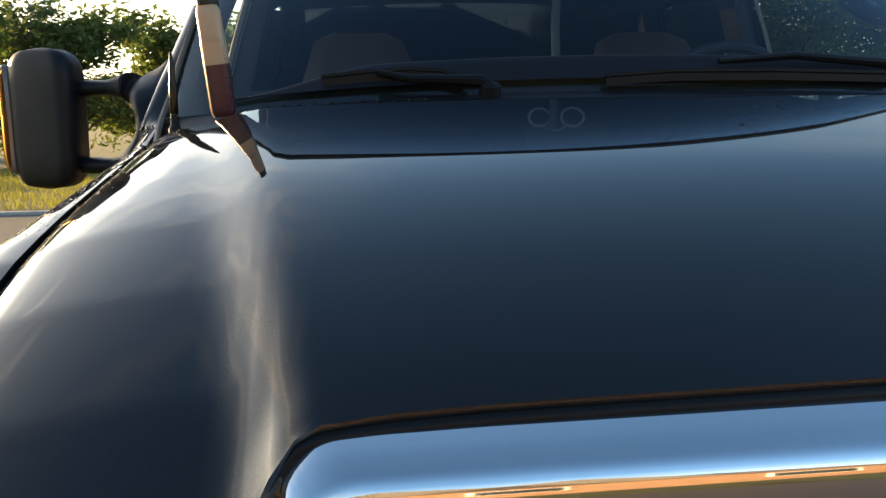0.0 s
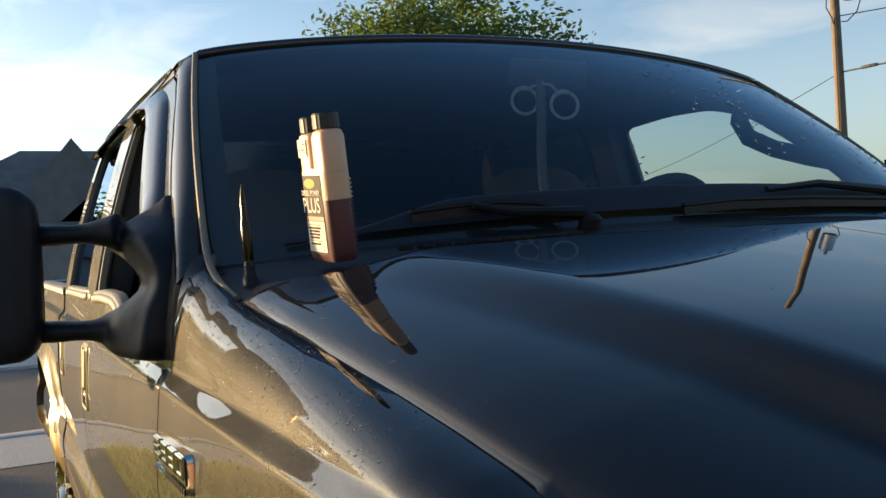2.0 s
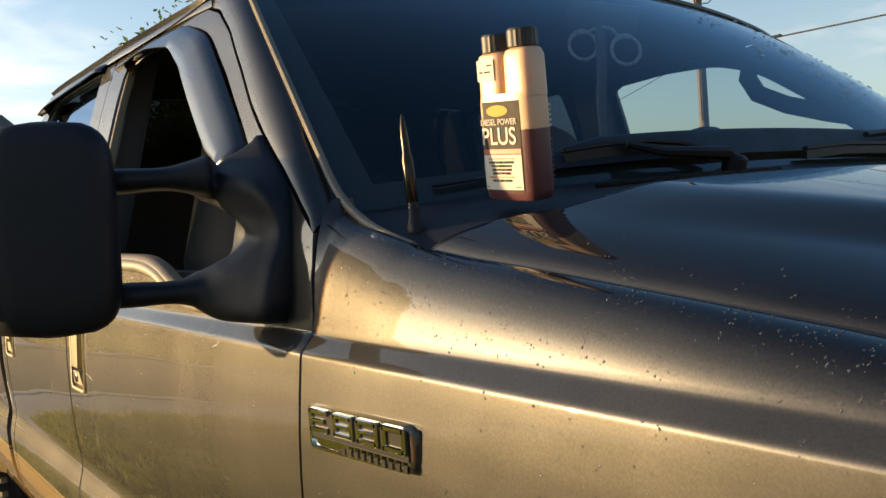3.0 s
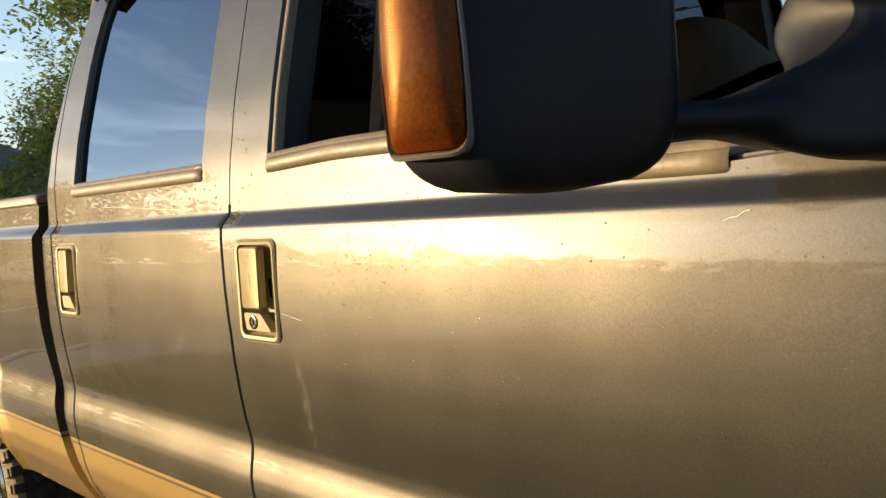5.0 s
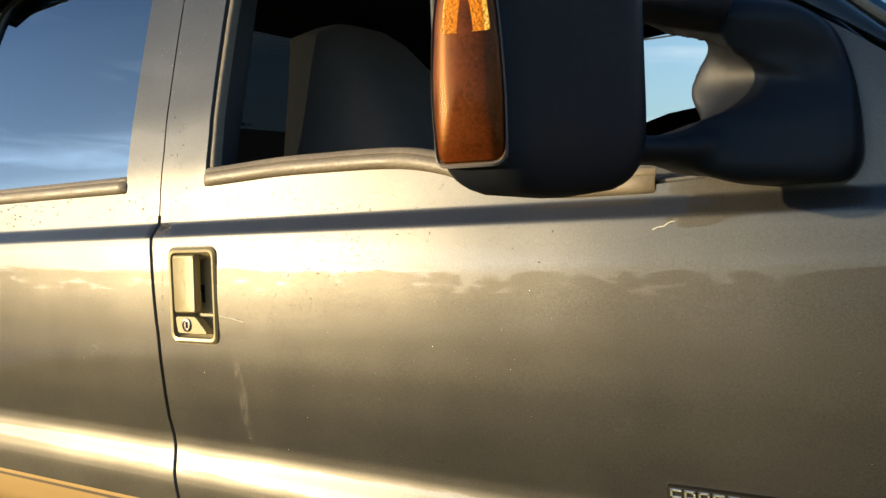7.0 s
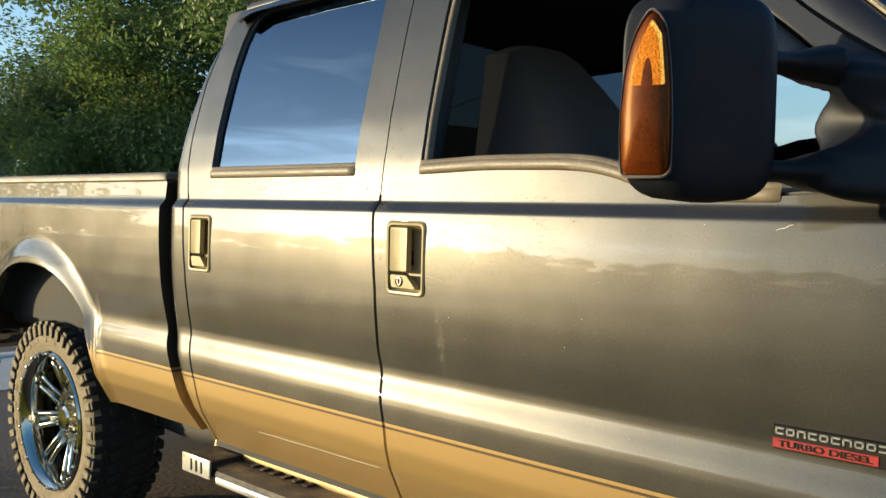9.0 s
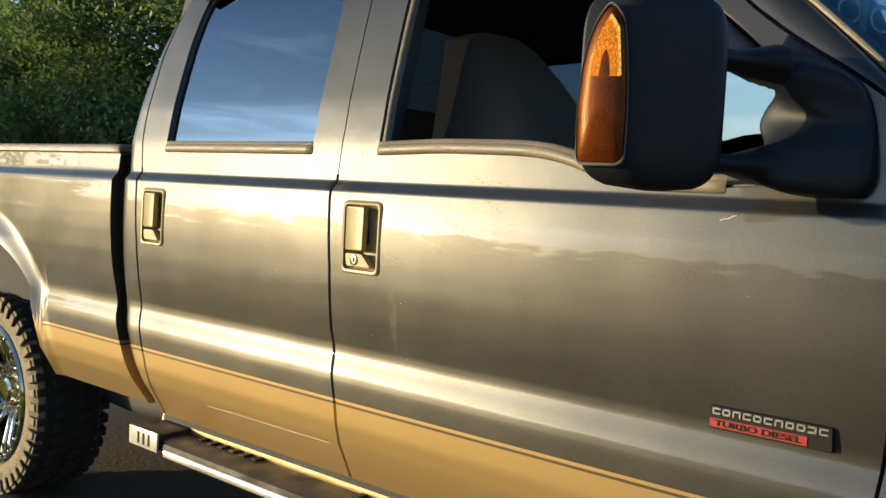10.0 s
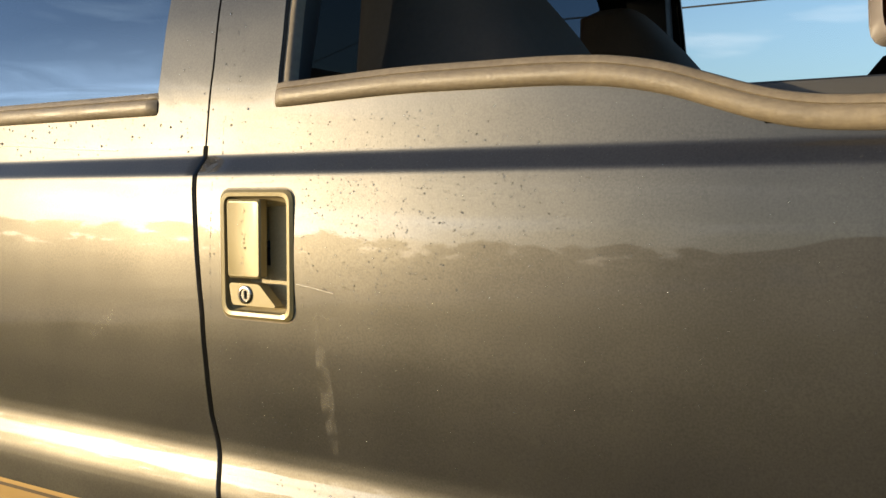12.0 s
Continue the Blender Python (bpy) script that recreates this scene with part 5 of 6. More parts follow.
bm = bmesh.new()
rot = Matrix.Rotation(-.031, 3, "Y")
box(bm, (1.454, yf - .0126, 1.1835), (.226, .003, .034), .002, rot, 1)
part("recess", bm, BADGE_BLACK, fb)
for k, (xx, gap) in enumerate(((1.366, 3), (1.428, 9), (1.484, 9), (1.540, 9))):
    zc_ = 1.1850 + (xx - 1.332) * .031
    letter_shape(xx, zc_, .046, .029, .0072, yf - .0150, gap, fb, BADGE_CHROME, .0060, .031)
    if k in (0, 1, 2):
        bm = bmesh.new()
        box(bm, (xx - .002, yf - .0150, zc_), (.034, .006, .0060), .0015, rot, 1)
        part("raised_bar", bm, BADGE_CHROME, fb)
for k in range(10):
    xx = 1.425 + .0150 * k
    bm = bmesh.new()
    box(bm, (xx, yf - .0150, 1.1555 + (xx - 1.332) * .031), (.010, .002, .0085), .0008, rot, 1)
    part("raised_bar", bm, BADGE_BLACK, fb)

# ---- inside the cab ----
def seat(y, x, name):
    s = empty(name)
    s.parent = truck
    bm = bmesh.new()
    box(bm, (x + .22, y, 1.00), (.50, .50, .18), .06, Matrix.Rotation(-.12, 3, "Y"), 3)
    part("cushion", bm, SEAT, s)
    bm = bmesh.new()
    loops = []
    for t in np.linspace(0, 1, 9):
        z = 1.02 + .66 * t
        rear, front = x - .30 - .03 * t, x + .17 - .34 * t * t
        xx = (rear + front) / 2
        wdt = .25 * (1 - .42 * max(t - .5, 0) / .5)
        loops.append(ring_pts((xx, y, z), ((front - rear) / 2, wdt), (1, 0, 0), (0, 1, 0), 24, 4))
    loops.append(ring_pts((x - .245, y, 1.705), (.05, .09), (1, 0, 0), (0, 1, 0), 24, 4))
    part("backrest", loft(loops), SEAT, s)


seat(.52, .32, "front_seat")
seat(1.48, .32, "front_seat")
rb = empty("rear_bench")
rb.parent = truck
bm = bmesh.new()
box(bm, (-.50, YC, 1.0), (.48, 1.5, .18), .06, None, 3)
part("cushion", bm, SEAT, rb)
bm = bmesh.new()
box(bm, (-.72, YC, 1.30), (.14, 1.5, .56), .05, Matrix.Rotation(-.12, 3, "Y"), 3)
part("backrest", bm, SEAT, rb)
rows = []
for y in np.linspace(.17, 2 * YC - .17, 40):
    e = 1 - ((y - YC) / .85) ** 2
    bump = .12 * smooth01(1 - abs(y - 1.47) / .30)
    rows.append([(.80, y, 1.10), (.78, y, 1.30 + bump * .7), (.84, y, 1.375 + bump), (.95, y, 1.405 + bump), (1.05, y, 1.415 + bump * .6), (1.11 + .24 * e, y, 1.425 + .015 * e), (1.16 + .33 * e, y, 1.428 + .03 * e)])
v, f = grid(rows)
mesh_ob("dashboard", v, [tuple(reversed(q)) for q in f], TRIM_IN, truck, "dark dashboard under the windshield", sharp=60)
sw = empty("steering_wheel")
sw.parent = truck
c0, nx = Vector((.715, 1.46, 1.44)), Vector((.85, 0, -.52)).normalized()
a1 = Vector((0, 1, 0))
a2 = nx.cross(a1)
bm = bmesh.new()
pts = [c0 + (a1 * math.cos(t) + a2 * math.sin(t)) * .195 for t in np.linspace(0, 2 * math.pi, 41)]
tube(bm, pts, .016, 10)
part("rim", bm, TRIM_IN, sw)
bm = bmesh.new()
for t in (0.1, math.pi - .1, math.pi / 2 * 3 * 0 + 4.71, 1.57):
    tube(bm, [c0 + (a1 * math.cos(t) + a2 * math.sin(t)) * .19, c0 + nx * .04], .013, 8)
lathe(bm, [(.075, -.01), (.075, .03), (.05, .05), (.02, .3)], c0, nx, 24)
part("hub", bm, TRIM_IN, sw)
for far, _ in SIDES:
    # inner trim of the windscreen post with a grab handle
    loops = []
    for t in np.linspace(0.0, 1.0, 10):
        p = W(0.0, t) + Vector((-.045, .035, -.03))
        loops.append(ring_pts(p, (.045, .020), (1, 0, 0), (0, 1, 0), 16, 3))
    post = part("post_trim", mirrored(loft(loops), far), TRIM_IN, truck)
    bm = bmesh.new()
    tube(bm, [(.715, .178, 1.855), (.672, .175, 1.835), (.655, .172, 1.790), (.685, .168, 1.738), (.780, .164, 1.692), (.900, .160, 1.655), (.965, .155, 1.638), (.995, .150, 1.650)], [.026, .028, .028, .027, .026, .026, .026, .022], 12)
    if far:
        part("grab_handle", mirrored(bm, far), TRIM_IN, post)
    # inner face of the post between the doors
    bm = bmesh.new()
    box(bm, (.03, .150, 1.58), (.13, .07, .62), .02, Matrix.Rotation(-.24, 3, "X"), 2)
    part("door_post_trim", mirrored(bm, far), TRIM_IN, truck)
    bm = bmesh.new()
    box(bm, (-.85, .150, 1.58), (.14, .07, .62), .02, Matrix.Rotation(-.24, 3, "X"), 2)
    part("door_post_trim", mirrored(bm, far), TRIM_IN, truck)
vis = bmesh.new()
box(vis, (.885, YC, 1.858), (.02, .22, .07), .01, Matrix.Rotation(.3, 3, "Y"), 2)
tube(vis, [(.872, YC, 1.905), (.890, YC, 1.870)], .007, 8)
part("rear_view_mirror", vis, TRIM_IN, truck)

# pair of pale rings and a ribbon hanging below the rear-view mirror
PALE_METAL = mat("dull_pale_metal", (0.22, 0.25, 0.26), 0.6, 0.1, var=0.25, scale=60)
RIBBON = mat("grey_ribbon", (0.065, 0.075, 0.08), 0.9, var=0.15, scale=40)
hang = empty("hanging_rings", "pair of dull metal rings hanging below the rear-view mirror", "ornament")
e1 = Vector((.66, .75, -.10)).normalized()
for c_, ro in ((Vector((.896, .940, 1.789)), .0310), (Vector((.958, 1.010, 1.771)), .0315)):
    bm = bmesh.new()
    n_ = 40
    loops = []
    for k in range(n_ + 1):
        a_ = 2 * math.pi * k / n_
        out = e1 * math.cos(a_) + Vector((0, 0, 1)) * math.sin(a_)
        wd = .0040 + .0022 * smooth01(1 - abs(((a_ - 1.2) % 6.283) - .6) / 1.0)
        side = e1.cross(Vector((0, 0, 1)))
        loops.append([c_ + out * (ro + wd * math.cos(q)) + side * .0025 * math.sin(q) for q in np.linspace(0, 2 * math.pi, 9)[:-1]])
    v, f = grid(loops, wrap=True)
    mesh_ob("ring", v, f, PALE_METAL, hang)
bm = bmesh.new()
tube(bm, [(.905, .950, 1.819), (.915, .962, 1.824), (.927, .974, 1.826), (.940, .988, 1.820), (.948, .998, 1.803)], .0035, 8)
part("link", bm, PALE_METAL, hang)
ribbon = empty("hanging_ribbon", "narrow grey ribbon hanging from the rear-view mirror", "ribbon")
rows = []
for z in np.linspace(1.835, 1.455, 16):
    sway = .002 * math.sin(z * 22)
    p = Vector((.922 + sway, .966 + sway, z))
    rows.append([p + e1 * dx + e1.cross(Vector((0, 0, 1))) * dy for dx, dy in ((-.012, 0), (-.004, .0015), (.004, .0015), (.012, 0), (.004, -.0015), (-.004, -.0015))])
v, f = grid(rows, wrap=True)
mesh_ob("strip", v, f, RIBBON, ribbon)


# ---- bottle on the cowl ----
PLASTIC = bpy.data.materials.new("translucent_plastic")
PLASTIC.use_nodes = True
_p = PLASTIC.node_tree.nodes["Principled BSDF"]
_p.inputs["Base Color"].default_value = (0.62, 0.40, 0.25, 1)
_p.inputs["Roughness"].default_value = 0.38
_p.inputs["Subsurface Weight"].default_value = 0.6
_p.inputs["Subsurface Radius"].default_value = (0.03, 0.018, 0.012)
_p.inputs["Subsurface Scale"].default_value = 0.6
LIQUID = mat("pink_liquid_behind_plastic", (0.085, 0.026, 0.030), 0.35, var=0.08, scale=20)
CAP = mat("ribbed_black_cap", (0.022, 0.020, 0.018), 0.5, var=0.2)
LABEL_DARK = mat("label_dark_print", (0.030, 0.019, 0.010), 0.75, var=0.25, scale=30)
LABEL_WHITE = mat("label_white_print", (0.58, 0.52, 0.44), 0.7, var=0.08)
LABEL_YELLOW = mat("label_yellow_print", (0.40, 0.28, 0.03), 0.7, var=0.1)
LABEL_RED = mat("label_red_print", (0.45, 0.12, 0.06), 0.45, var=0.1)
STICKER = mat("price_sticker", (0.62, 0.58, 0.48), 0.7, var=0.06)

bottle = empty("additive_bottle", "twin-neck translucent bottle half full of pink liquid with printed label", "bottle")
BW, BD, BH = .092, .043, .178      # width, depth, height to the shoulder


def body_loop(z, w, d, cx=0.0, p=5.0):
    return ring_pts((cx, 0, z), (w / 2, d / 2), (1, 0, 0), (0, 1, 0), 40, p)


FILL = .088
bm = loft([body_loop(.003, BW * .95, BD * .90), body_loop(.0, BW * .90, BD * .84), body_loop(.004, BW * .97, BD * .94), body_loop(.012, BW, BD), body_loop(FILL, BW, BD)])
part("lower_body", bm, LIQUID, bottle, "pink liquid showing through plastic")
bm = loft([body_loop(FILL, BW, BD), body_loop(.118, BW, BD), body_loop(.128, BW * .985, BD), body_loop(.133, BW * .96, BD * .97)])
part("upper_body", bm, PLASTIC, bottle)
# dosing chamber and main neck column side by side
bm = loft([body_loop(.131, .046, BD * .92, -.022, 4), body_loop(.176, .044, BD * .92, -.022, 4), body_loop(.181, .042, BD * .85, -.022, 4), body_loop(.185, .034, BD * .6, -.022, 3)])
part("dosing_chamber", bm, PLASTIC, bottle)
bm = loft([body_loop(.128, .046, BD * .92, .024, 4), body_loop(.176, .044, BD * .92, .024, 4), body_loop(.184, .038, BD * .8, .024, 4), body_loop(.188, .028, BD * .55, .024, 3)])
part("neck_column", bm, PLASTIC, bottle)
for cx, z0 in ((-.022, .184), (.024, .187)):
    bm = bmesh.new()
    n = 36
    rings = []
    for r, h in ((.0165, 0), (.0185, .001), (.0185, .020), (.0175, .0225), (.001, .023)):
        rings.append([bm.verts.new((cx + (r + (.0006 if k % 2 and .0005 < h < .022 else 0)) * math.cos(2 * math.pi * k / n), (r + (.0006 if k % 2 and .0005 < h < .022 else 0)) * math.sin(2 * math.pi * k / n), z0 + h)) for k in range(n)])
    for r0, r1 in zip(rings, rings[1:]):
        for k in range(n):
            bm.faces.new((r0[k], r0[(k + 1) % n], r1[(k + 1) % n], r1[k]))
    part("cap", bm, CAP, bottle, "ribbed black screw cap", smooth=False)


def label_patch(name, z0, z1, xa, xb, off, material, parent=None, label=""):
    """Printed patch lying on the bottle's front face."""
    rows = []
    for z in np.linspace(z0, z1, 3):
        row = []
        for x in np.linspace(xa, xb, 9):
            u = min(abs(x) / (BW / 2), 1)
            y = -(BD / 2) * max(1 - u ** 5, 0.0) ** (1 / 5)
            row.append((x, y - off, z))
        rows.append(row)
    v, f = grid(rows)
    return mesh_ob(name, v, f, material, bottle if parent is None else parent, label)


lab = label_patch("front_label", .012, .124, -.044, .030, .0006, LABEL_DARK, label="dark printed label with large white words")
label_patch("white_panel", .014, .058, -.043, .029, .0010, LABEL_WHITE, lab)
bm = bmesh.new()
ring_o = [bm.verts.new((-.008 + .019 * math.cos(a), -BD / 2 - .0012, .1125 + .0070 * math.sin(a))) for a in np.linspace(0, 2 * math.pi, 33)[:-1]]
bm.faces.new(ring_o)
part("logo_shape", bm, LABEL_YELLOW, lab)
rot_t = Matrix.Rotation(math.pi / 2, 4, "X")
text_mesh("print_word", "DIESEL POWER", .0105, .0002, Matrix.Translation((-.007, -BD / 2 - .0012, .0985)) @ rot_t, LABEL_WHITE, lab, "", .064)
text_mesh("print_word", "PLUS", .030, .0002, Matrix.Translation((-.008, -BD / 2 - .0012, .080)) @ rot_t, LABEL_WHITE, lab, "", .060)
label_patch("accent_bar", .059, .065, -.043, .029, .0010, LABEL_RED, lab)
for k, words in enumerate(("", "CLEANS FUEL INJECTION SYSTEM", "TOTALLY DISPERSES WATER", "LUBRICATES FUEL SYSTEM", "BOOSTS CETANE NUMBER", "", "FOR ALL DIESEL ENGINES")):
    z = .0530 - .0046 * k
    if words:
        text_mesh("print_word", words, .0042, .0002, Matrix.Translation((-.007, -BD / 2 - .0014, z)) @ rot_t, LABEL_DARK, lab, "", .0016 * len(words))
    else:
        label_patch("print_line", z - .0010, z + .0010, -.030, .016, .0014, LABEL_RED, lab)
label_patch("print_line", .0170, .0180, -.040, -.032, .0014, LABEL_DARK, lab)
label_patch("print_line", .0170, .0180, .016, .026, .0014, LABEL_DARK, lab)
rows = [[(x, -BD * .46 - .0008, z) for x in np.linspace(-.040, -.010, 4)] for z in (.150, .176)]
v, f = grid(rows)
stk = mesh_ob("price_sticker", v, f, STICKER, bottle, "small white price sticker")
for zz, xa, xb in ((.160, -.036, -.030), (.160, -.027, -.016), (.168, -.022, -.013)):
    v, f = grid([[(x, -BD * .46 - .0012, z) for x in (xa, xb)] for z in (zz, zz + .002)])
    mesh_ob("print_line", v, f, LABEL_DARK, stk)
# measuring ridges on the bottle's narrow side
for k in range(16):
    bm = bmesh.new()
    box(bm, (.0430, .0172, .022 + k * .0062), (.0040, .0046, .0032), .0010, None, 1)
    part("grip_ridge", bm, LIQUID if .022 + k * .0062 < FILL else PLASTIC, bottle)
BOT_AT, BOT_TURN, BOT_SIZE = (1.490, .2307, 1.4435), 4.2, 0.99
bottle.matrix_basis = pose(*BOT_AT, 6.0, 4.5, BOT_TURN) @ Matrix.Diagonal((BOT_SIZE, BOT_SIZE, BOT_SIZE, 1))

# ---- water beads ----
def beads(name, n, place, seed, rmin, rmax, label):
    """Beads of water sitting on a surface; place(random) gives a point and a normal."""
    rnd = random.Random(seed)
    verts, faces = [], []
    for _ in range(n):
        p, nrm = place(rnd)
        p, nrm = Vector(p), Vector(nrm).normalized()
        r = rmin + (rmax - rmin) * rnd.random() ** 2.5
        a = nrm.orthogonal().normalized()
        b = nrm.cross(a)
        base = len(verts)
        asp = rnd.uniform(.8, 1.3)
        for h, k in ((-.05, 1.0), (.32, .86), (.55, .5)):
            for j in range(8):
                t = 2 * math.pi * j / 8
                verts.append(tuple(p + nrm * r * h + (a * math.cos(t) * asp + b * math.sin(t)) * r * k))
        verts.append(tuple(p + nrm * r * .62))
        for q in range(2):
            for j in range(8):
                faces.append((base + q * 8 + j, base + q * 8 + (j + 1) % 8, base + q * 8 + 8 + (j + 1) % 8, base + q * 8 + 8 + j))
        for j in range(8):
            faces.append((base + 16 + j, base + 16 + (j + 1) % 8, base + 24))
    ob = mesh_ob(name, verts, faces, WATER)
    return tagged(ob, label, "water", "", "stuff")


def side_normal(z):
    d = (side_y(z + .003) - side_y(z - .003)) / .006
    return (0, -1, d)


def on_side(rnd, xa, xb, za, zb, power=1.0):
    x, z = xa + (xb - xa) * rnd.random(), za + (zb - za) * rnd.random() ** power
    return (x, side_y(z), z), side_normal(z)


def on_door(rnd):
    x = min(max(rnd.gauss(.32, .20), .02), .95)
    z = max(rnd.gauss(1.17, .16), .84)
    if z > 1.335:
        z = rnd.uniform(1.08, 1.335)
    if .03 < x < .18 and 1.05 < z < 1.245:
        z = rnd.uniform(.9, 1.04)
    return (x, side_y(z), z), side_normal(z)


beads("water_beads", 1700, on_door, 5, .0006, .0013, "fine water beads on the door skin")
beads("water_beads", 700, lambda r: on_side(r, .05, 1.25, .78, 1.33), 6, .0006, .0013, "scattered water beads on the front door")
beads("water_beads", 160, lambda r: on_side(r, -.80, -.03, 1.29, 1.345), 7, .0008, .0024, "water beads under the rear window")
beads("water_beads", 120, lambda r: on_side(r, -.08, .07, 1.30, 1.75), 8, .0008, .0022, "water beads on the post between the doors")

beads("water_beads", 16, lambda r: (lambda z: ((.083 + r.gauss(0, .0035), side_y(z) - .0044, z), side_normal(z)))(1.135 + .078 * r.random()), 17, .0009, .0020, "row of water beads on the handle paddle")


def on_shoulder(rnd):
    x = 1.31 + .80 * rnd.random() ** 1.4
    a = (rnd.random() ** .8) * math.pi / 2 * .97
    p, q = shoulder(x, a), shoulder(x, min(a + .02, math.pi / 2))
    t = (q - p).normalized()
    return p, Vector((0, -t.z, t.y))


beads("water_beads", 1300, on_shoulder, 9, .0005, .0015, "water beads along the fender shoulder")


def on_fender(rnd):
    x, z = 1.33 + 1.2 * rnd.random(), 1.02 + .25 * rnd.random()
    if 1.33 < x < 1.615 and 1.13 < z < 1.22:
        z = 1.10 - .05 * rnd.random()
    return (x, fender_y(x, z), z), side_normal(z)


beads("water_beads", 1100, on_fender, 10, .0006, .0017, "water beads on the fender side")


def hood_normal(x, y):
    e = .004
    return Vector((-(hood_z(x + e, y) - hood_z(x - e, y)) / (2 * e), -(hood_z(x, y + e) - hood_z(x, y - e)) / (2 * e), 1))


def on_hood_edge(rnd):
    x = 1.50 + .60 * rnd.random()
    y = seam_y(x) + .006 + abs(rnd.gauss(0, .03))
    return (x, y, hood_z(x, y)), hood_normal(x, y)


def on_hood(rnd):
    x, y = 1.8 + .8 * rnd.random(), .15 + .8 * rnd.random()
    return (x, y, hood_z(x, y)), hood_normal(x, y)


beads("water_beads", 70, on_hood_edge, 11, .0006, .0015, "flat water beads along the hood edge")
beads("water_beads", 8, on_hood, 12, .0008, .0018, "a few water drops on the hood")


def on_wind(rnd):
    u, v_ = rnd.uniform(.62, .97), rnd.uniform(.25, .95)
    return W(u, v_) + Vector((.001, 0, .001)), (.52, 0, .85)


beads("water_beads", 260, on_wind, 14, .0012, .0045, "rain drops on the windshield")


# ---- thin scratches ----
SCRATCH = mat("bare_scratch", (0.62, 0.58, 0.50), 0.5, var=0.2)


def scratch(pts, r, label):
    bm = bmesh.new()
    tube(bm, pts, r, 5)
    return tagged(part("scratch", bm, SCRATCH, None), label, "scratch")


scratch([(x, side_y(z) - .0006, z) for x, z in ((.983, 1.243), (.990, 1.246), (.998, 1.247), (1.006, 1.252), (1.012, 1.253))], .0007, "short pale scratch below the belt crease")
scratch([(x, side_y(z) - .0004, z) for x, z in ((.175, 1.115), (.20, 1.112), (.235, 1.106))], .0004, "faint pale scratch beside the handle")
scratch([(x, side_y(z) - .0004, z) for x, z in ((-.60, 1.318), (-.45, 1.312), (-.30, 1.302), (-.20, 1.298))], .0006, "long faint scratch under the rear window")
# thin pale line painted for the glint along a bend in the door
scratch([(x, side_y(z) - .0004, z) for x, z in ((-.50, .627), (-.40, .629), (-.25, .630), (-.10, .631), (.01, .632))], .0004, "long pale line painting the glint on a bend of the beige lower door")

# ---- dried water runs ----
RUN = mat("dried_water_run", (0.62, 0.57, 0.48), 0.85, var=0.35, scale=40, fine=260)
_rt = RUN.node_tree
_rn, _rm = _rt.nodes.new("ShaderNodeTexNoise"), _rt.nodes.new("ShaderNodeMapRange")
_rn.inputs["Scale"].default_value, _rn.inputs["Detail"].default_value = 55.0, 5.0
_rc = _rt.nodes.new("ShaderNodeTexCoord")
_rt.links.new(_rc.outputs["Object"], _rn.inputs["Vector"])
_rm.inputs["From Min"].default_value, _rm.inputs["From Max"].default_value, _rm.inputs["To Max"].default_value = 0.45, 0.75, 0.11
_rt.links.new(_rn.outputs["Fac"], _rm.inputs["Value"])
_rt.links.new(_rm.outputs["Result"], _rt.nodes["Principled BSDF"].inputs["Alpha"])


def water_run(line, label):
    """A thin dried trace on the door skin: points x, z and half width."""
    rows = []
    for (xa, za, wa), (xb, zb, wb) in zip(line, line[1:]):
        for k in range(5):
            t = k / 5
            x, z, w_ = xa + (xb - xa) * t, za + (zb - za) * t, wa + (wb - wa) * t
            rows.append([(x + s_ * w_, side_y(z) - .0007, z) for s_ in (-1, -.4, .4, 1)])
    v, f = grid(rows)
    ob = mesh_ob("water_run", v, f, RUN)
    ob.visible_shadow = False
    return tagged(ob, label, "water mark", "", "stuff")


water_run(((.205, 1.075, .004), (.212, 1.03, .008), (.217, .98, .012), (.222, .93, .009), (.228, .885, .003)), "pale dried water run below the door handle")
water_run(((.182, 1.10, .003), (.20, 1.078, .012), (.235, 1.070, .006)), "pale dried smear beside the door handle")
water_run(((-.182, 1.061, .003), (-.205, 1.040, .014), (-.228, 1.022, .014), (-.243, 1.005, .003)), "pale dried smear on the rear door")


# ---- grounds ----
CONCRETE = mat("worn_concrete", (0.100, 0.072, 0.048), 0.70, var=0.30, scale=.8, fine=30, bump=0.35, bump_scale=40, rough_var=0.08)
WALKWAY = mat("pale_concrete", (0.40, 0.38, 0.35), 0.85, var=0.22, scale=1.2, fine=30, bump=0.3, bump_scale=40)
ASPHALT = mat("asphalt", (0.075, 0.070, 0.066), 0.80, var=0.35, scale=.7, fine=60, bump=0.5, bump_scale=90, rough_var=0.1)
LAWN = mat("lawn_soil", (0.085, 0.088, 0.024), 0.95, var=0.5, scale=1.5, fine=25, bump=0.6, bump_scale=30)
BLADE = mat("grass_blade", (0.15, 0.165, 0.034), 0.6, var=0.45, scale=2.0, fine=20)
LEAF = mat("leaf_green", (0.085, 0.120, 0.035), 0.55, var=0.55, scale=1.2, fine=9)
LEAF_WARM = mat("leaf_olive", (0.120, 0.125, 0.040), 0.55, var=0.5, scale=1.0, fine=9)


def leafy(m, color, k):
    """Let some light through a leaf or blade."""
    t = m.node_tree
    tl = t.nodes.new("ShaderNodeBsdfTranslucent")
    tl.inputs["Color"].default_value = (*color, 1)
    mx = t.nodes.new("ShaderNodeMixShader")
    mx.inputs["Fac"].default_value = k
    t.links.new(t.nodes["Principled BSDF"].outputs["BSDF"], mx.inputs[1])
    t.links.new(tl.outputs["BSDF"], mx.inputs[2])
    t.links.new(mx.outputs["Shader"], t.nodes["Material Output"].inputs["Surface"])


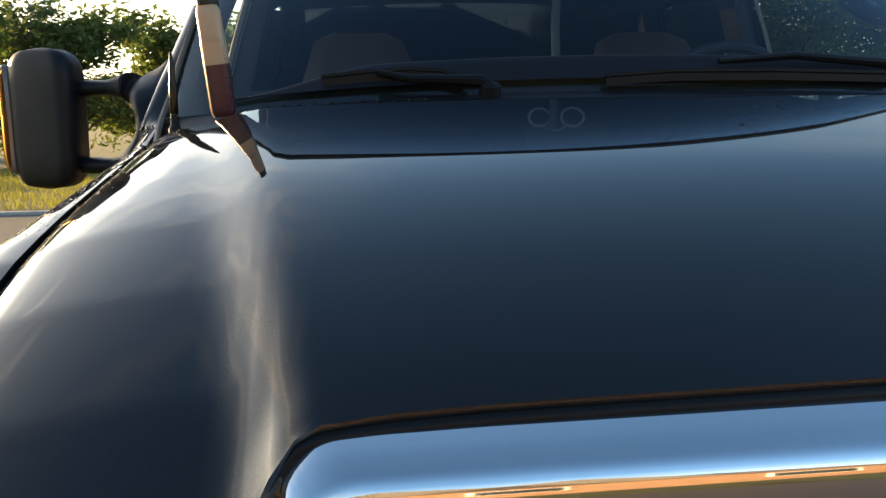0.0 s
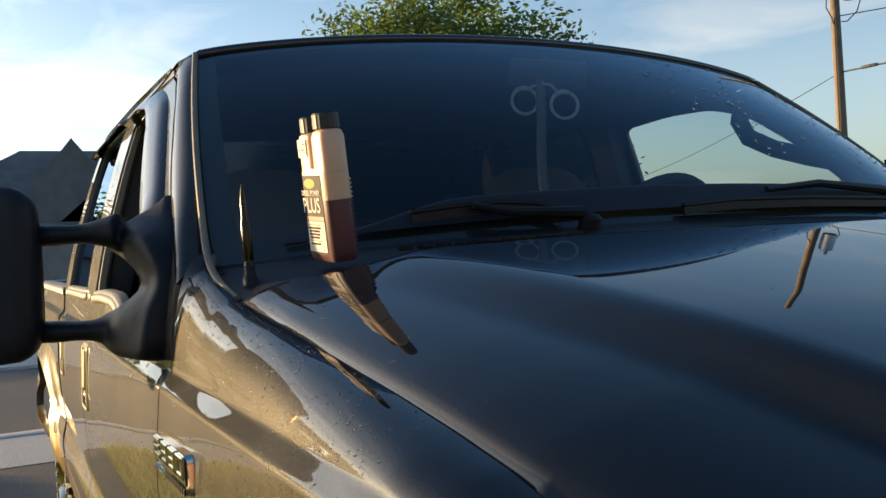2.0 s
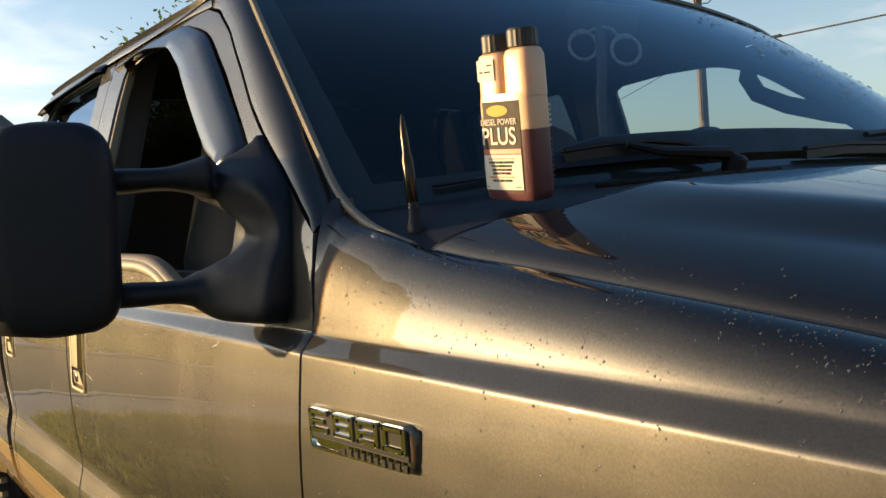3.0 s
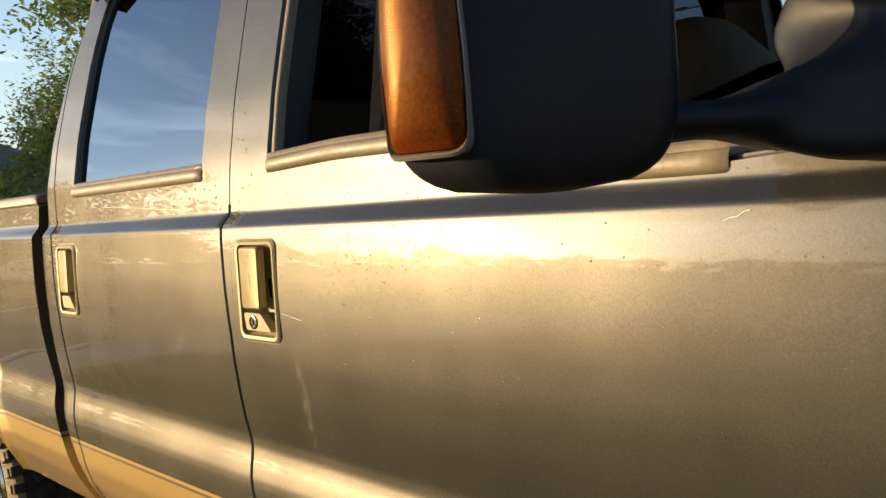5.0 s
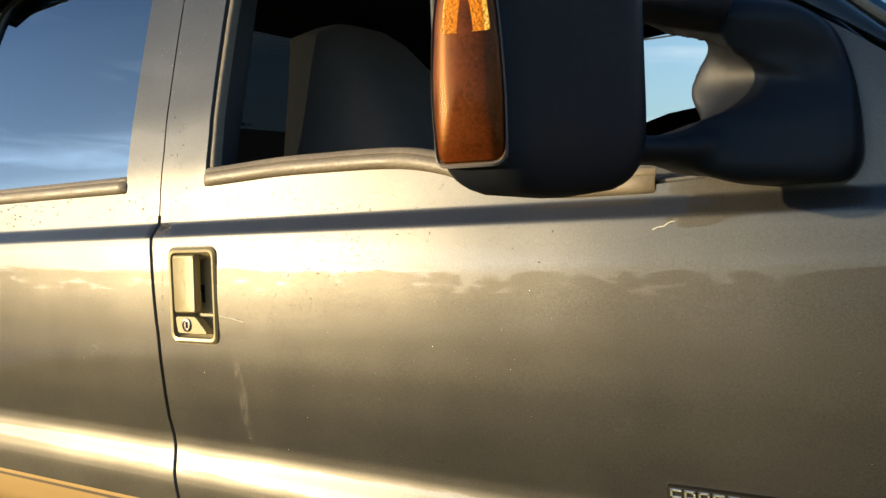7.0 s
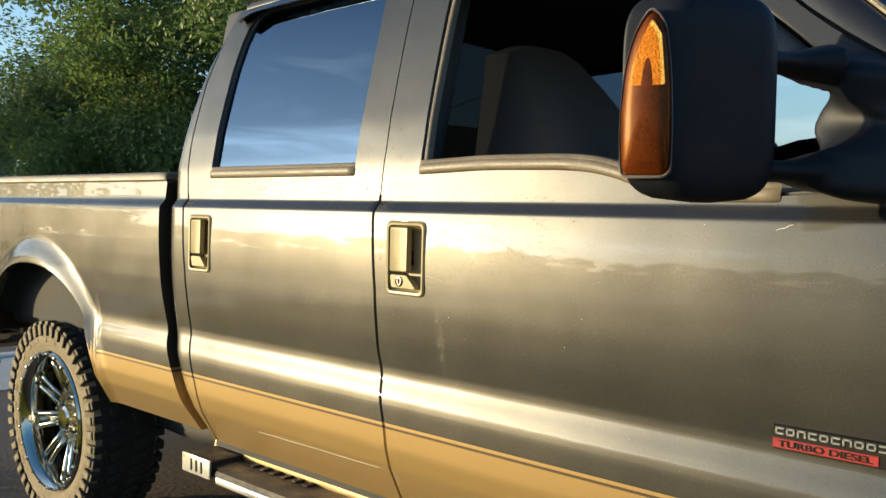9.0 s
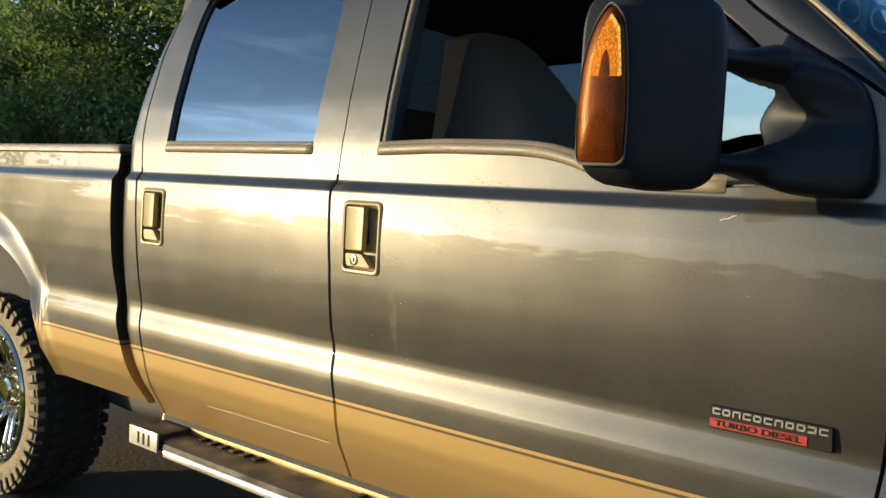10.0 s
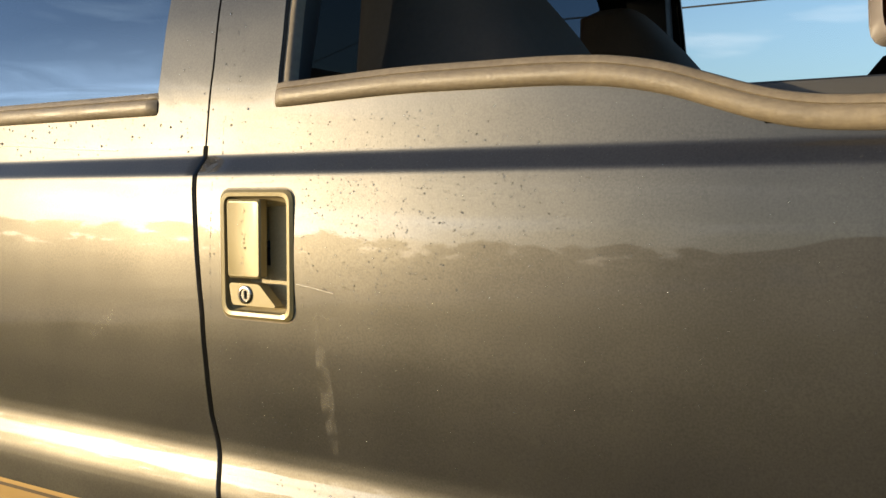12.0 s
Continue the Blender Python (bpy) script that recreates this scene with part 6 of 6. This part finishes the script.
leafy(BLADE, (0.34, 0.34, 0.05), 0.45)
leafy(LEAF, (0.16, 0.24, 0.06), 0.4)
leafy(LEAF_WARM, (0.22, 0.24, 0.06), 0.4)
BARK = mat("bark", (0.11, 0.085, 0.06), 0.9, var=0.4, scale=6, fine=40, bump=0.8, bump_scale=25)
BRICK_W = mat("brown_brick", (0.26, 0.15, 0.10), 0.85, var=0.3, scale=3, fine=40, bump=0.4)
BRICK_G = mat("grey_brick", (0.24, 0.21, 0.19), 0.85, var=0.25, scale=3, fine=40, bump=0.4)
SHINGLE = mat("grey_shingles", (0.14, 0.13, 0.125), 0.9, var=0.3, scale=2, fine=30, bump=0.5)
WOODPOLE = mat("pole_wood", (0.17, 0.125, 0.085), 0.85, var=0.35, scale=4, fine=60, bump=0.6, bump_scale=40)
GALV = mat("galvanised_grey", (0.42, 0.43, 0.44), 0.45, 0.6, var=0.12)
WIRE = mat("wire_black", (0.02, 0.02, 0.02), 0.6)
PANE = mat("house_pane", (0.03, 0.035, 0.04), 0.05, 0.0, 0.5)
WHITE = mat("white_paint", (0.75, 0.73, 0.70), 0.6, var=0.08)


def slab(name, x0, x1, y0, y1, z, material, label, cat, n=20, rough=0.0, seed=0):
    rows = []
    for i in range(n + 1):
        row = []
        for j in range(n + 1):
            x, y = x0 + (x1 - x0) * i / n, y0 + (y1 - y0) * j / n
            row.append((x, y, z + rough * noise.noise((x * .6, y * .6, seed))))
        rows.append(row)
    v, f = grid(rows)
    return tagged(mesh_ob(name, v, f, material), label, cat, "", "structure")


R0 = 1500
v, f = grid([[(x, y, -0.055) for y in (-R0, -60, -20, 0, 20, 60, R0)] for x in (-R0, -60, -20, 0, 20, 60, R0)])
tagged(mesh_ob("ground", v, f, LAWN), "green lawn and rough ground to the horizon", "ground", "", "structure")
slab("pavement", -4.6, 9.0, -.38, 4.2, 0.0, CONCRETE, "worn concrete driveway under the truck", "driveway")
slab("pavement", -5.9, -4.6, -60, 60, 0.004, WALKWAY, "pale concrete footway beside the road", "footway", 30)
slab("road", -11.9, -6.05, -90, 90, -0.035, ASPHALT, "grey asphalt street behind the truck", "road", 30)
slab("pavement", -40, -12.2, -2.3, 3.6, -.004, WALKWAY, "pale concrete driveway across the street", "driveway")
for x in (-5.98, -12.05):
    bm = bmesh.new()
    box(bm, (x, 0, -.02), (.22, 180, .07), .02)
    tagged(part("kerb", bm, WALKWAY, None), "low rounded concrete kerb", "kerb", "", "structure")
slab("lawn", -4.6, 9.0, -14, -.40, 0.02, LAWN, "grass verge beside the driveway", "lawn", 60, .03, 3)
slab("lawn", -40, -12.2, -40, -2.3, -.01, LAWN, "front lawn across the street", "lawn", 60, .05, 4)
slab("lawn", -4.4, 12.0, 4.2, 22, 0.01, LAWN, "grass on the far side of the driveway", "lawn", 40, .03, 5)
def grass(name, n, x0, x1, y0, y1, seed, h0, h1, label):
    rnd = random.Random(seed)
    verts, faces = [], []
    for _ in range(n):
        x, y = rnd.uniform(x0, x1), rnd.uniform(y0, y1)
        if noise.noise((x * 1.3, y * 1.3, 2.0)) < -.25 and rnd.random() < .6:
            continue
        h = rnd.uniform(h0, h1) * (1 + .5 * noise.noise((x * .8, y * .8, 7.0)))
        a = rnd.uniform(0, 6.28)
        dx, dy = math.cos(a), math.sin(a)
        w = .004 + .003 * rnd.random()
        lx, ly = rnd.gauss(0, .45) * h, rnd.gauss(0, .45) * h
        b = len(verts)
        z = .01
        verts += [(x - dx * w, y - dy * w, z), (x + dx * w, y + dy * w, z), (x + dx * w * .7 + lx * .4, y + dy * w * .7 + ly * .4, z + h * .6), (x - dx * w * .7 + lx * .4, y - dy * w * .7 + ly * .4, z + h * .6), (x + lx, y + ly, z + h)]
        faces += [(b, b + 1, b + 2, b + 3), (b + 3, b + 2, b + 4)]
    return tagged(mesh_ob(name, verts, faces, BLADE, smooth=False), label, "grass", "", "stuff")


grass("grass", 42000, -4.6, 1.2, -3.2, -.37, 21, .04, .11, "uneven green and dry grass blades")
grass("grass", 30000, 1.2, 5.2, -3.6, -.40, 23, .04, .10, "grass blades beside the driveway")
grass("grass", 26000, -4.6, 5.2, -7.0, -3.2, 24, .04, .11, "thinner grass blades out on the verge")
grass("grass", 16000, -26, -12.2, -9, -2.3, 22, .06, .14, "grass blades across the street")


# ---- trees ----
def tree_mesh(seed, height, spread, leaf, n_leaf, trunk_r, low=0.25):
    """Trunk with limbs, and a crown of leaf clumps with gaps; returns two meshes."""
    rnd = random.Random(seed)
    bm = bmesh.new()
    tips = []
    h0 = height * low
    tube(bm, [(0, 0, -.1), (rnd.gauss(0, .05), rnd.gauss(0, .05), h0 * .6), (rnd.gauss(0, .1), rnd.gauss(0, .1), h0), (rnd.gauss(0, .2), rnd.gauss(0, .2), height * .75)], [trunk_r, trunk_r * .8, trunk_r * .65, trunk_r * .2], 8)
    for k in range(13):
        a = 2 * math.pi * k / 13 + rnd.uniform(-.4, .4)
        z0 = h0 * rnd.uniform(.7, 1.0) + (height * .75 - h0) * rnd.random() ** 1.5
        ln = spread * rnd.uniform(.55, 1.0) * (1.1 - .5 * z0 / height)
        up = rnd.uniform(.3, .9)
        p0 = Vector((0, 0, z0))
        p1 = p0 + Vector((math.cos(a) * ln * .5, math.sin(a) * ln * .5, ln * up * .5))
        p2 = p0 + Vector((math.cos(a + .2) * ln, math.sin(a + .2) * ln, ln * up * .8))
        tube(bm, [p0, p1, p2], [trunk_r * .35, trunk_r * .22, trunk_r * .06], 6)
        tips += [p1, p2, p1.lerp(p2, .5) + Vector((rnd.gauss(0, .3), rnd.gauss(0, .3), rnd.gauss(.2, .3)))]
    tips += [Vector((rnd.gauss(0, .25) * spread, rnd.gauss(0, .25) * spread, height * rnd.uniform(.8, .97))) for _ in range(9)]
    trunk = bpy.data.meshes.new("trunk")
    bmesh.ops.recalc_face_normals(bm, faces=bm.faces)
    bm.to_mesh(trunk)
    bm.free()
    trunk.shade_smooth()
    trunk.materials.append(BARK)
    verts, faces, mi = [], [], []
    clumps = []
    for t in tips:
        for _ in range(3):
            clumps.append((t + Vector((rnd.gauss(0, .22), rnd.gauss(0, .22), rnd.gauss(0, .18))) * spread * .5, rnd.uniform(.12, .30) * spread))
    for i in range(n_leaf):
        c, r = clumps[rnd.randrange(len(clumps))]
        d = Vector((rnd.gauss(0, 1), rnd.gauss(0, 1), rnd.gauss(0, .7)))
        p = c + d * r * .55
        a = Vector((rnd.gauss(0, 1), rnd.gauss(0, 1), rnd.gauss(0, .6))).normalized()
        b = a.orthogonal().normalized()
        s = leaf * rnd.uniform(.6, 1.4)
        k = len(verts)
        verts += [tuple(p - a * s), tuple(p + b * s * .45), tuple(p + a * s), tuple(p - b * s * .45)]
        faces.append((k, k + 1, k + 2, k + 3))
        mi.append(0 if rnd.random() < (.96 if n_leaf > 20000 else .65) else 1)
    crown = bpy.data.meshes.new("crown")
    crown.from_pydata(verts, [], faces)
    crown.materials.append(LEAF)
    crown.materials.append(LEAF_WARM)
    crown.polygons.foreach_set("material_index", mi)
    return trunk, crown


def plant(meshes, at, turn, scale, label, group):
    t = empty("tree", label, "tree", group, "", at)
    for nm, me in zip(("trunk", "crown"), meshes):
        o = new(nm, me)
        o.parent = t
    t.rotation_euler = (0, 0, turn)
    t.scale = (scale, scale, scale)
    return t


T_A = tree_mesh(1, 8.0, 3.4, .075, 24000, .20, .10)
T_B = tree_mesh(2, 7.2, 3.0, .075, 21000, .18, .08)
T_C = tree_mesh(3, 6.0, 2.6, .13, 7000, .15, .22)
T_D = tree_mesh(4, 5.5, 2.8, .14, 6000, .14, .20)
eye0 = Vector((2.0, -1.0, 0))


def polar(az, dist):
    return (eye0.x + dist * math.cos(radians(az)), eye0.y + dist * math.sin(radians(az)), -.05)


for k, (az, ds, sc_, mm) in enumerate(((163, 21, .36, T_B), (157.5, 19, .56, T_A), (154, 18, .86, T_B), (149.5, 18.5, .88, T_A), (145.5, 19, .74, T_B), (141.5, 20, .50, T_A), (155, 16, .62, T_B), (149.5, 15.5, .60, T_A), (145, 16, .55, T_B), (157.5, 17.5, .46, T_A), (166, 24, .38, T_B))):
    plant(mm, polar(az, ds), k * 1.7, sc_, "dense dark-green leafy tree behind the truck", "trees behind the truck")
for k, (az, ds, sc_, mm) in enumerate(((-160, 30, .80, T_C), (-164, 33, .82, T_D), (-167.5, 32, .70, T_C), (-171, 36, .80, T_D), (-174.5, 38, .72, T_C), (-178, 42, .86, T_D), (176, 47, .80, T_C), (172.5, 48, .80, T_D), (169, 50, .65, T_C))):
    plant(mm, polar(az, ds), k * 2.3, sc_ * 1.22, "leafy street tree against the low sun", "street trees")
rnd_t = random.Random(77)
for k in range(26):
    az = -155 + k * 6.6 + rnd_t.uniform(-2, 2)
    ds = rnd_t.uniform(46, 62)
    plant((T_C, T_D)[k % 2], polar(az, ds), k * 1.1, rnd_t.uniform(.45, .66 if az < -100 else .85), "leafy neighbourhood tree at the horizon", "neighbourhood trees")
for k in range(40):
    az = -156 + k * 2.3 + rnd_t.uniform(-.6, .6)
    plant((T_D, T_C)[k % 2], polar(az, rnd_t.uniform(48, 58)), k * 1.7, rnd_t.uniform(.52, .66), "leafy neighbourhood tree at the horizon", "neighbourhood trees")


# ---- house across the street ----
def house(at, turn, w, d, wall_h, ridge, wall_m, label, chimney=None):
    h = empty("house", label, "house", "", "", at)
    bm = bmesh.new()
    box(bm, (0, 0, wall_h / 2), (d, w, wall_h), .02)
    part("wall", bm, wall_m, h)
    bm = bmesh.new()
    e = .45
    vs = [bm.verts.new(p) for p in ((-d / 2 - e, -w / 2 - e, wall_h - .1), (d / 2 + e, -w / 2 - e, wall_h - .1), (d / 2 + e, w / 2 + e, wall_h - .1), (-d / 2 - e, w / 2 + e, wall_h - .1),
                                    (0, -w / 2 + w * .30, ridge), (0, w / 2 - w * .34, ridge))]
    for q in ((0, 1, 4), (1, 2, 5, 4), (2, 3, 5), (3, 0, 4, 5), (3, 2, 1, 0)):
        bm.faces.new([vs[i] for i in q])
    part("roof", bm, SHINGLE, h, smooth=False)
    # cross gables facing the street
    for yy, ww, zz in ((-w * .10, w * .16, ridge - .15), (w * .08, w * .22, ridge - .25)):
        bm = bmesh.new()
        x0, x1 = -.2, d / 2 + .3
        vs = [bm.verts.new(p) for p in ((x0, yy - ww, wall_h - .1), (x0, yy + ww, wall_h - .1), (x0, yy, zz), (x1, yy - ww, wall_h - .1), (x1, yy + ww, wall_h - .1), (x1, yy, zz))]
        for q in ((0, 2, 5, 3), (2, 1, 4, 5), (3, 5, 4), (0, 1, 2), (0, 3, 4, 1)):
            bm.faces.new([vs[i] for i in q])
        part("gable", bm, SHINGLE, h, smooth=False)
    if chimney is not None:
        bm = bmesh.new()
        box(bm, (0.6, chimney, ridge - 1.5), (.8, .92, 3.0), .03)
        box(bm, (0.6, chimney, ridge - .02), (.95, 1.06, .16), .02)
        part("chimney", bm, wall_m, h)
    for k in range(3):
        yy = -w * .32 + k * w * .28
        win = empty("window")
        win.parent = h
        bm = bmesh.new()
        box(bm, (d / 2 + .02, yy, 1.5), (.06, 1.3, 1.4), .01)
        part("frame", bm, WHITE, win)
        bm = bmesh.new()
        box(bm, (d / 2 + .045, yy, 1.5), (.04, 1.15, 1.25), .005)
        part("pane", bm, PANE, win)
    bm = bmesh.new()
    box(bm, (d / 2 + .02, w * .30, 1.1), (.06, 2.4, 2.2), .01)
    part("garage_door", bm, WHITE, h)
    h.rotation_euler = (0, 0, radians(turn))
    return h


house((-33, 3.6, -.05), 0, 13.5, 9, 2.9, 5.7, BRICK_G, "low brick house with a chimney in shade", -4.3)
house((17.5, 2.0, -.05), 180, 14, 8, 2.8, 5.0, BRICK_W, "brown brick house facing the truck's nose")
house((-2, -46, -.05), 90, 14, 9, 2.8, 4.6, BRICK_W, "low brick house beyond the lawn")
house((26, -38, -.05), 90, 13, 9, 2.8, 4.5, BRICK_G, "low brick house beyond the lawn")

# utility pole with transformer and lines
pole = empty("utility_pole", "weathered wooden utility pole with grey transformer", "utility pole", "", "", (-16.2, 23.0, -.05))
bm = bmesh.new()
tube(bm, [(0, 0, 0), (-.05, .0, 6), (-.14, 0, 13)], [.17, .145, .12], 14)
part("post", bm, WOODPOLE, pole)
bm = bmesh.new()
lathe(bm, [(.001, 0), (.20, 0), (.23, .03), (.23, .80), (.20, .86), (.001, .90)], (.20, .36, 8.35), (0, 0, 1), 20)
part("transformer", bm, GALV, pole, "grey pole transformer can")
bm = bmesh.new()
lathe(bm, [(.05, 0), (.07, .05), (.05, .10), (.07, .15), (.03, .22)], (.20, .42, 9.25), (0, 0, 1), 12)
part("bushing", bm, GALV, pole)
for pts in ([(.0, -.16, 8.9), (-.05, -.36, 8.6), (-.05, -.42, 8.1), (.0, -.26, 7.8), (.0, -.18, 7.6)], [(.2, .6, 8.9), (.25, .75, 8.4), (.2, .62, 8.0), (.1, .3, 7.7), (.0, .16, 7.7)], [(.02, -.17, 7.8), (.02, -.175, 4)]):
    bm = bmesh.new()
    tube(bm, pts, .018, 6)
    part("loop_wire", bm, WIRE, pole)


def span(a, b, sag, r, label):
    pts = []
    for k in range(25):
        t = k / 24
        p = Vector(a).lerp(Vector(b), t)
        p.z -= sag * 4 * t * (1 - t)
        pts.append(p)
    bm = bmesh.new()
    tube(bm, pts, r, 6)
    return tagged(part("power_line", bm, WIRE, None), label, "power line")


span((-16.2, 23.0, 7.8), (40, 50, 9.5), .6, .016, "thin black power line from the pole")
span((-16.2, 23.0, 6.1), (30, 26, 6.9), .30, .024, "black service cable from the pole")
span((-16.2, 23.0, 6.1), (-60, 46, 5.6), .6, .014, "thin black line behind the pole")
for at_, ln_ in (((-15.5, 23.03, 6.10), .56), ((-14.3, 23.12, 6.10), .86)):
    bm = bmesh.new()
    lathe(bm, [(.02, 0), (.05, .06), (.05, ln_ - .06), (.02, ln_)], at_, (1, .06, .01), 10)
    tagged(part("cable_splice", bm, WIRE, None), "black splice on the service cable", "cable splice")
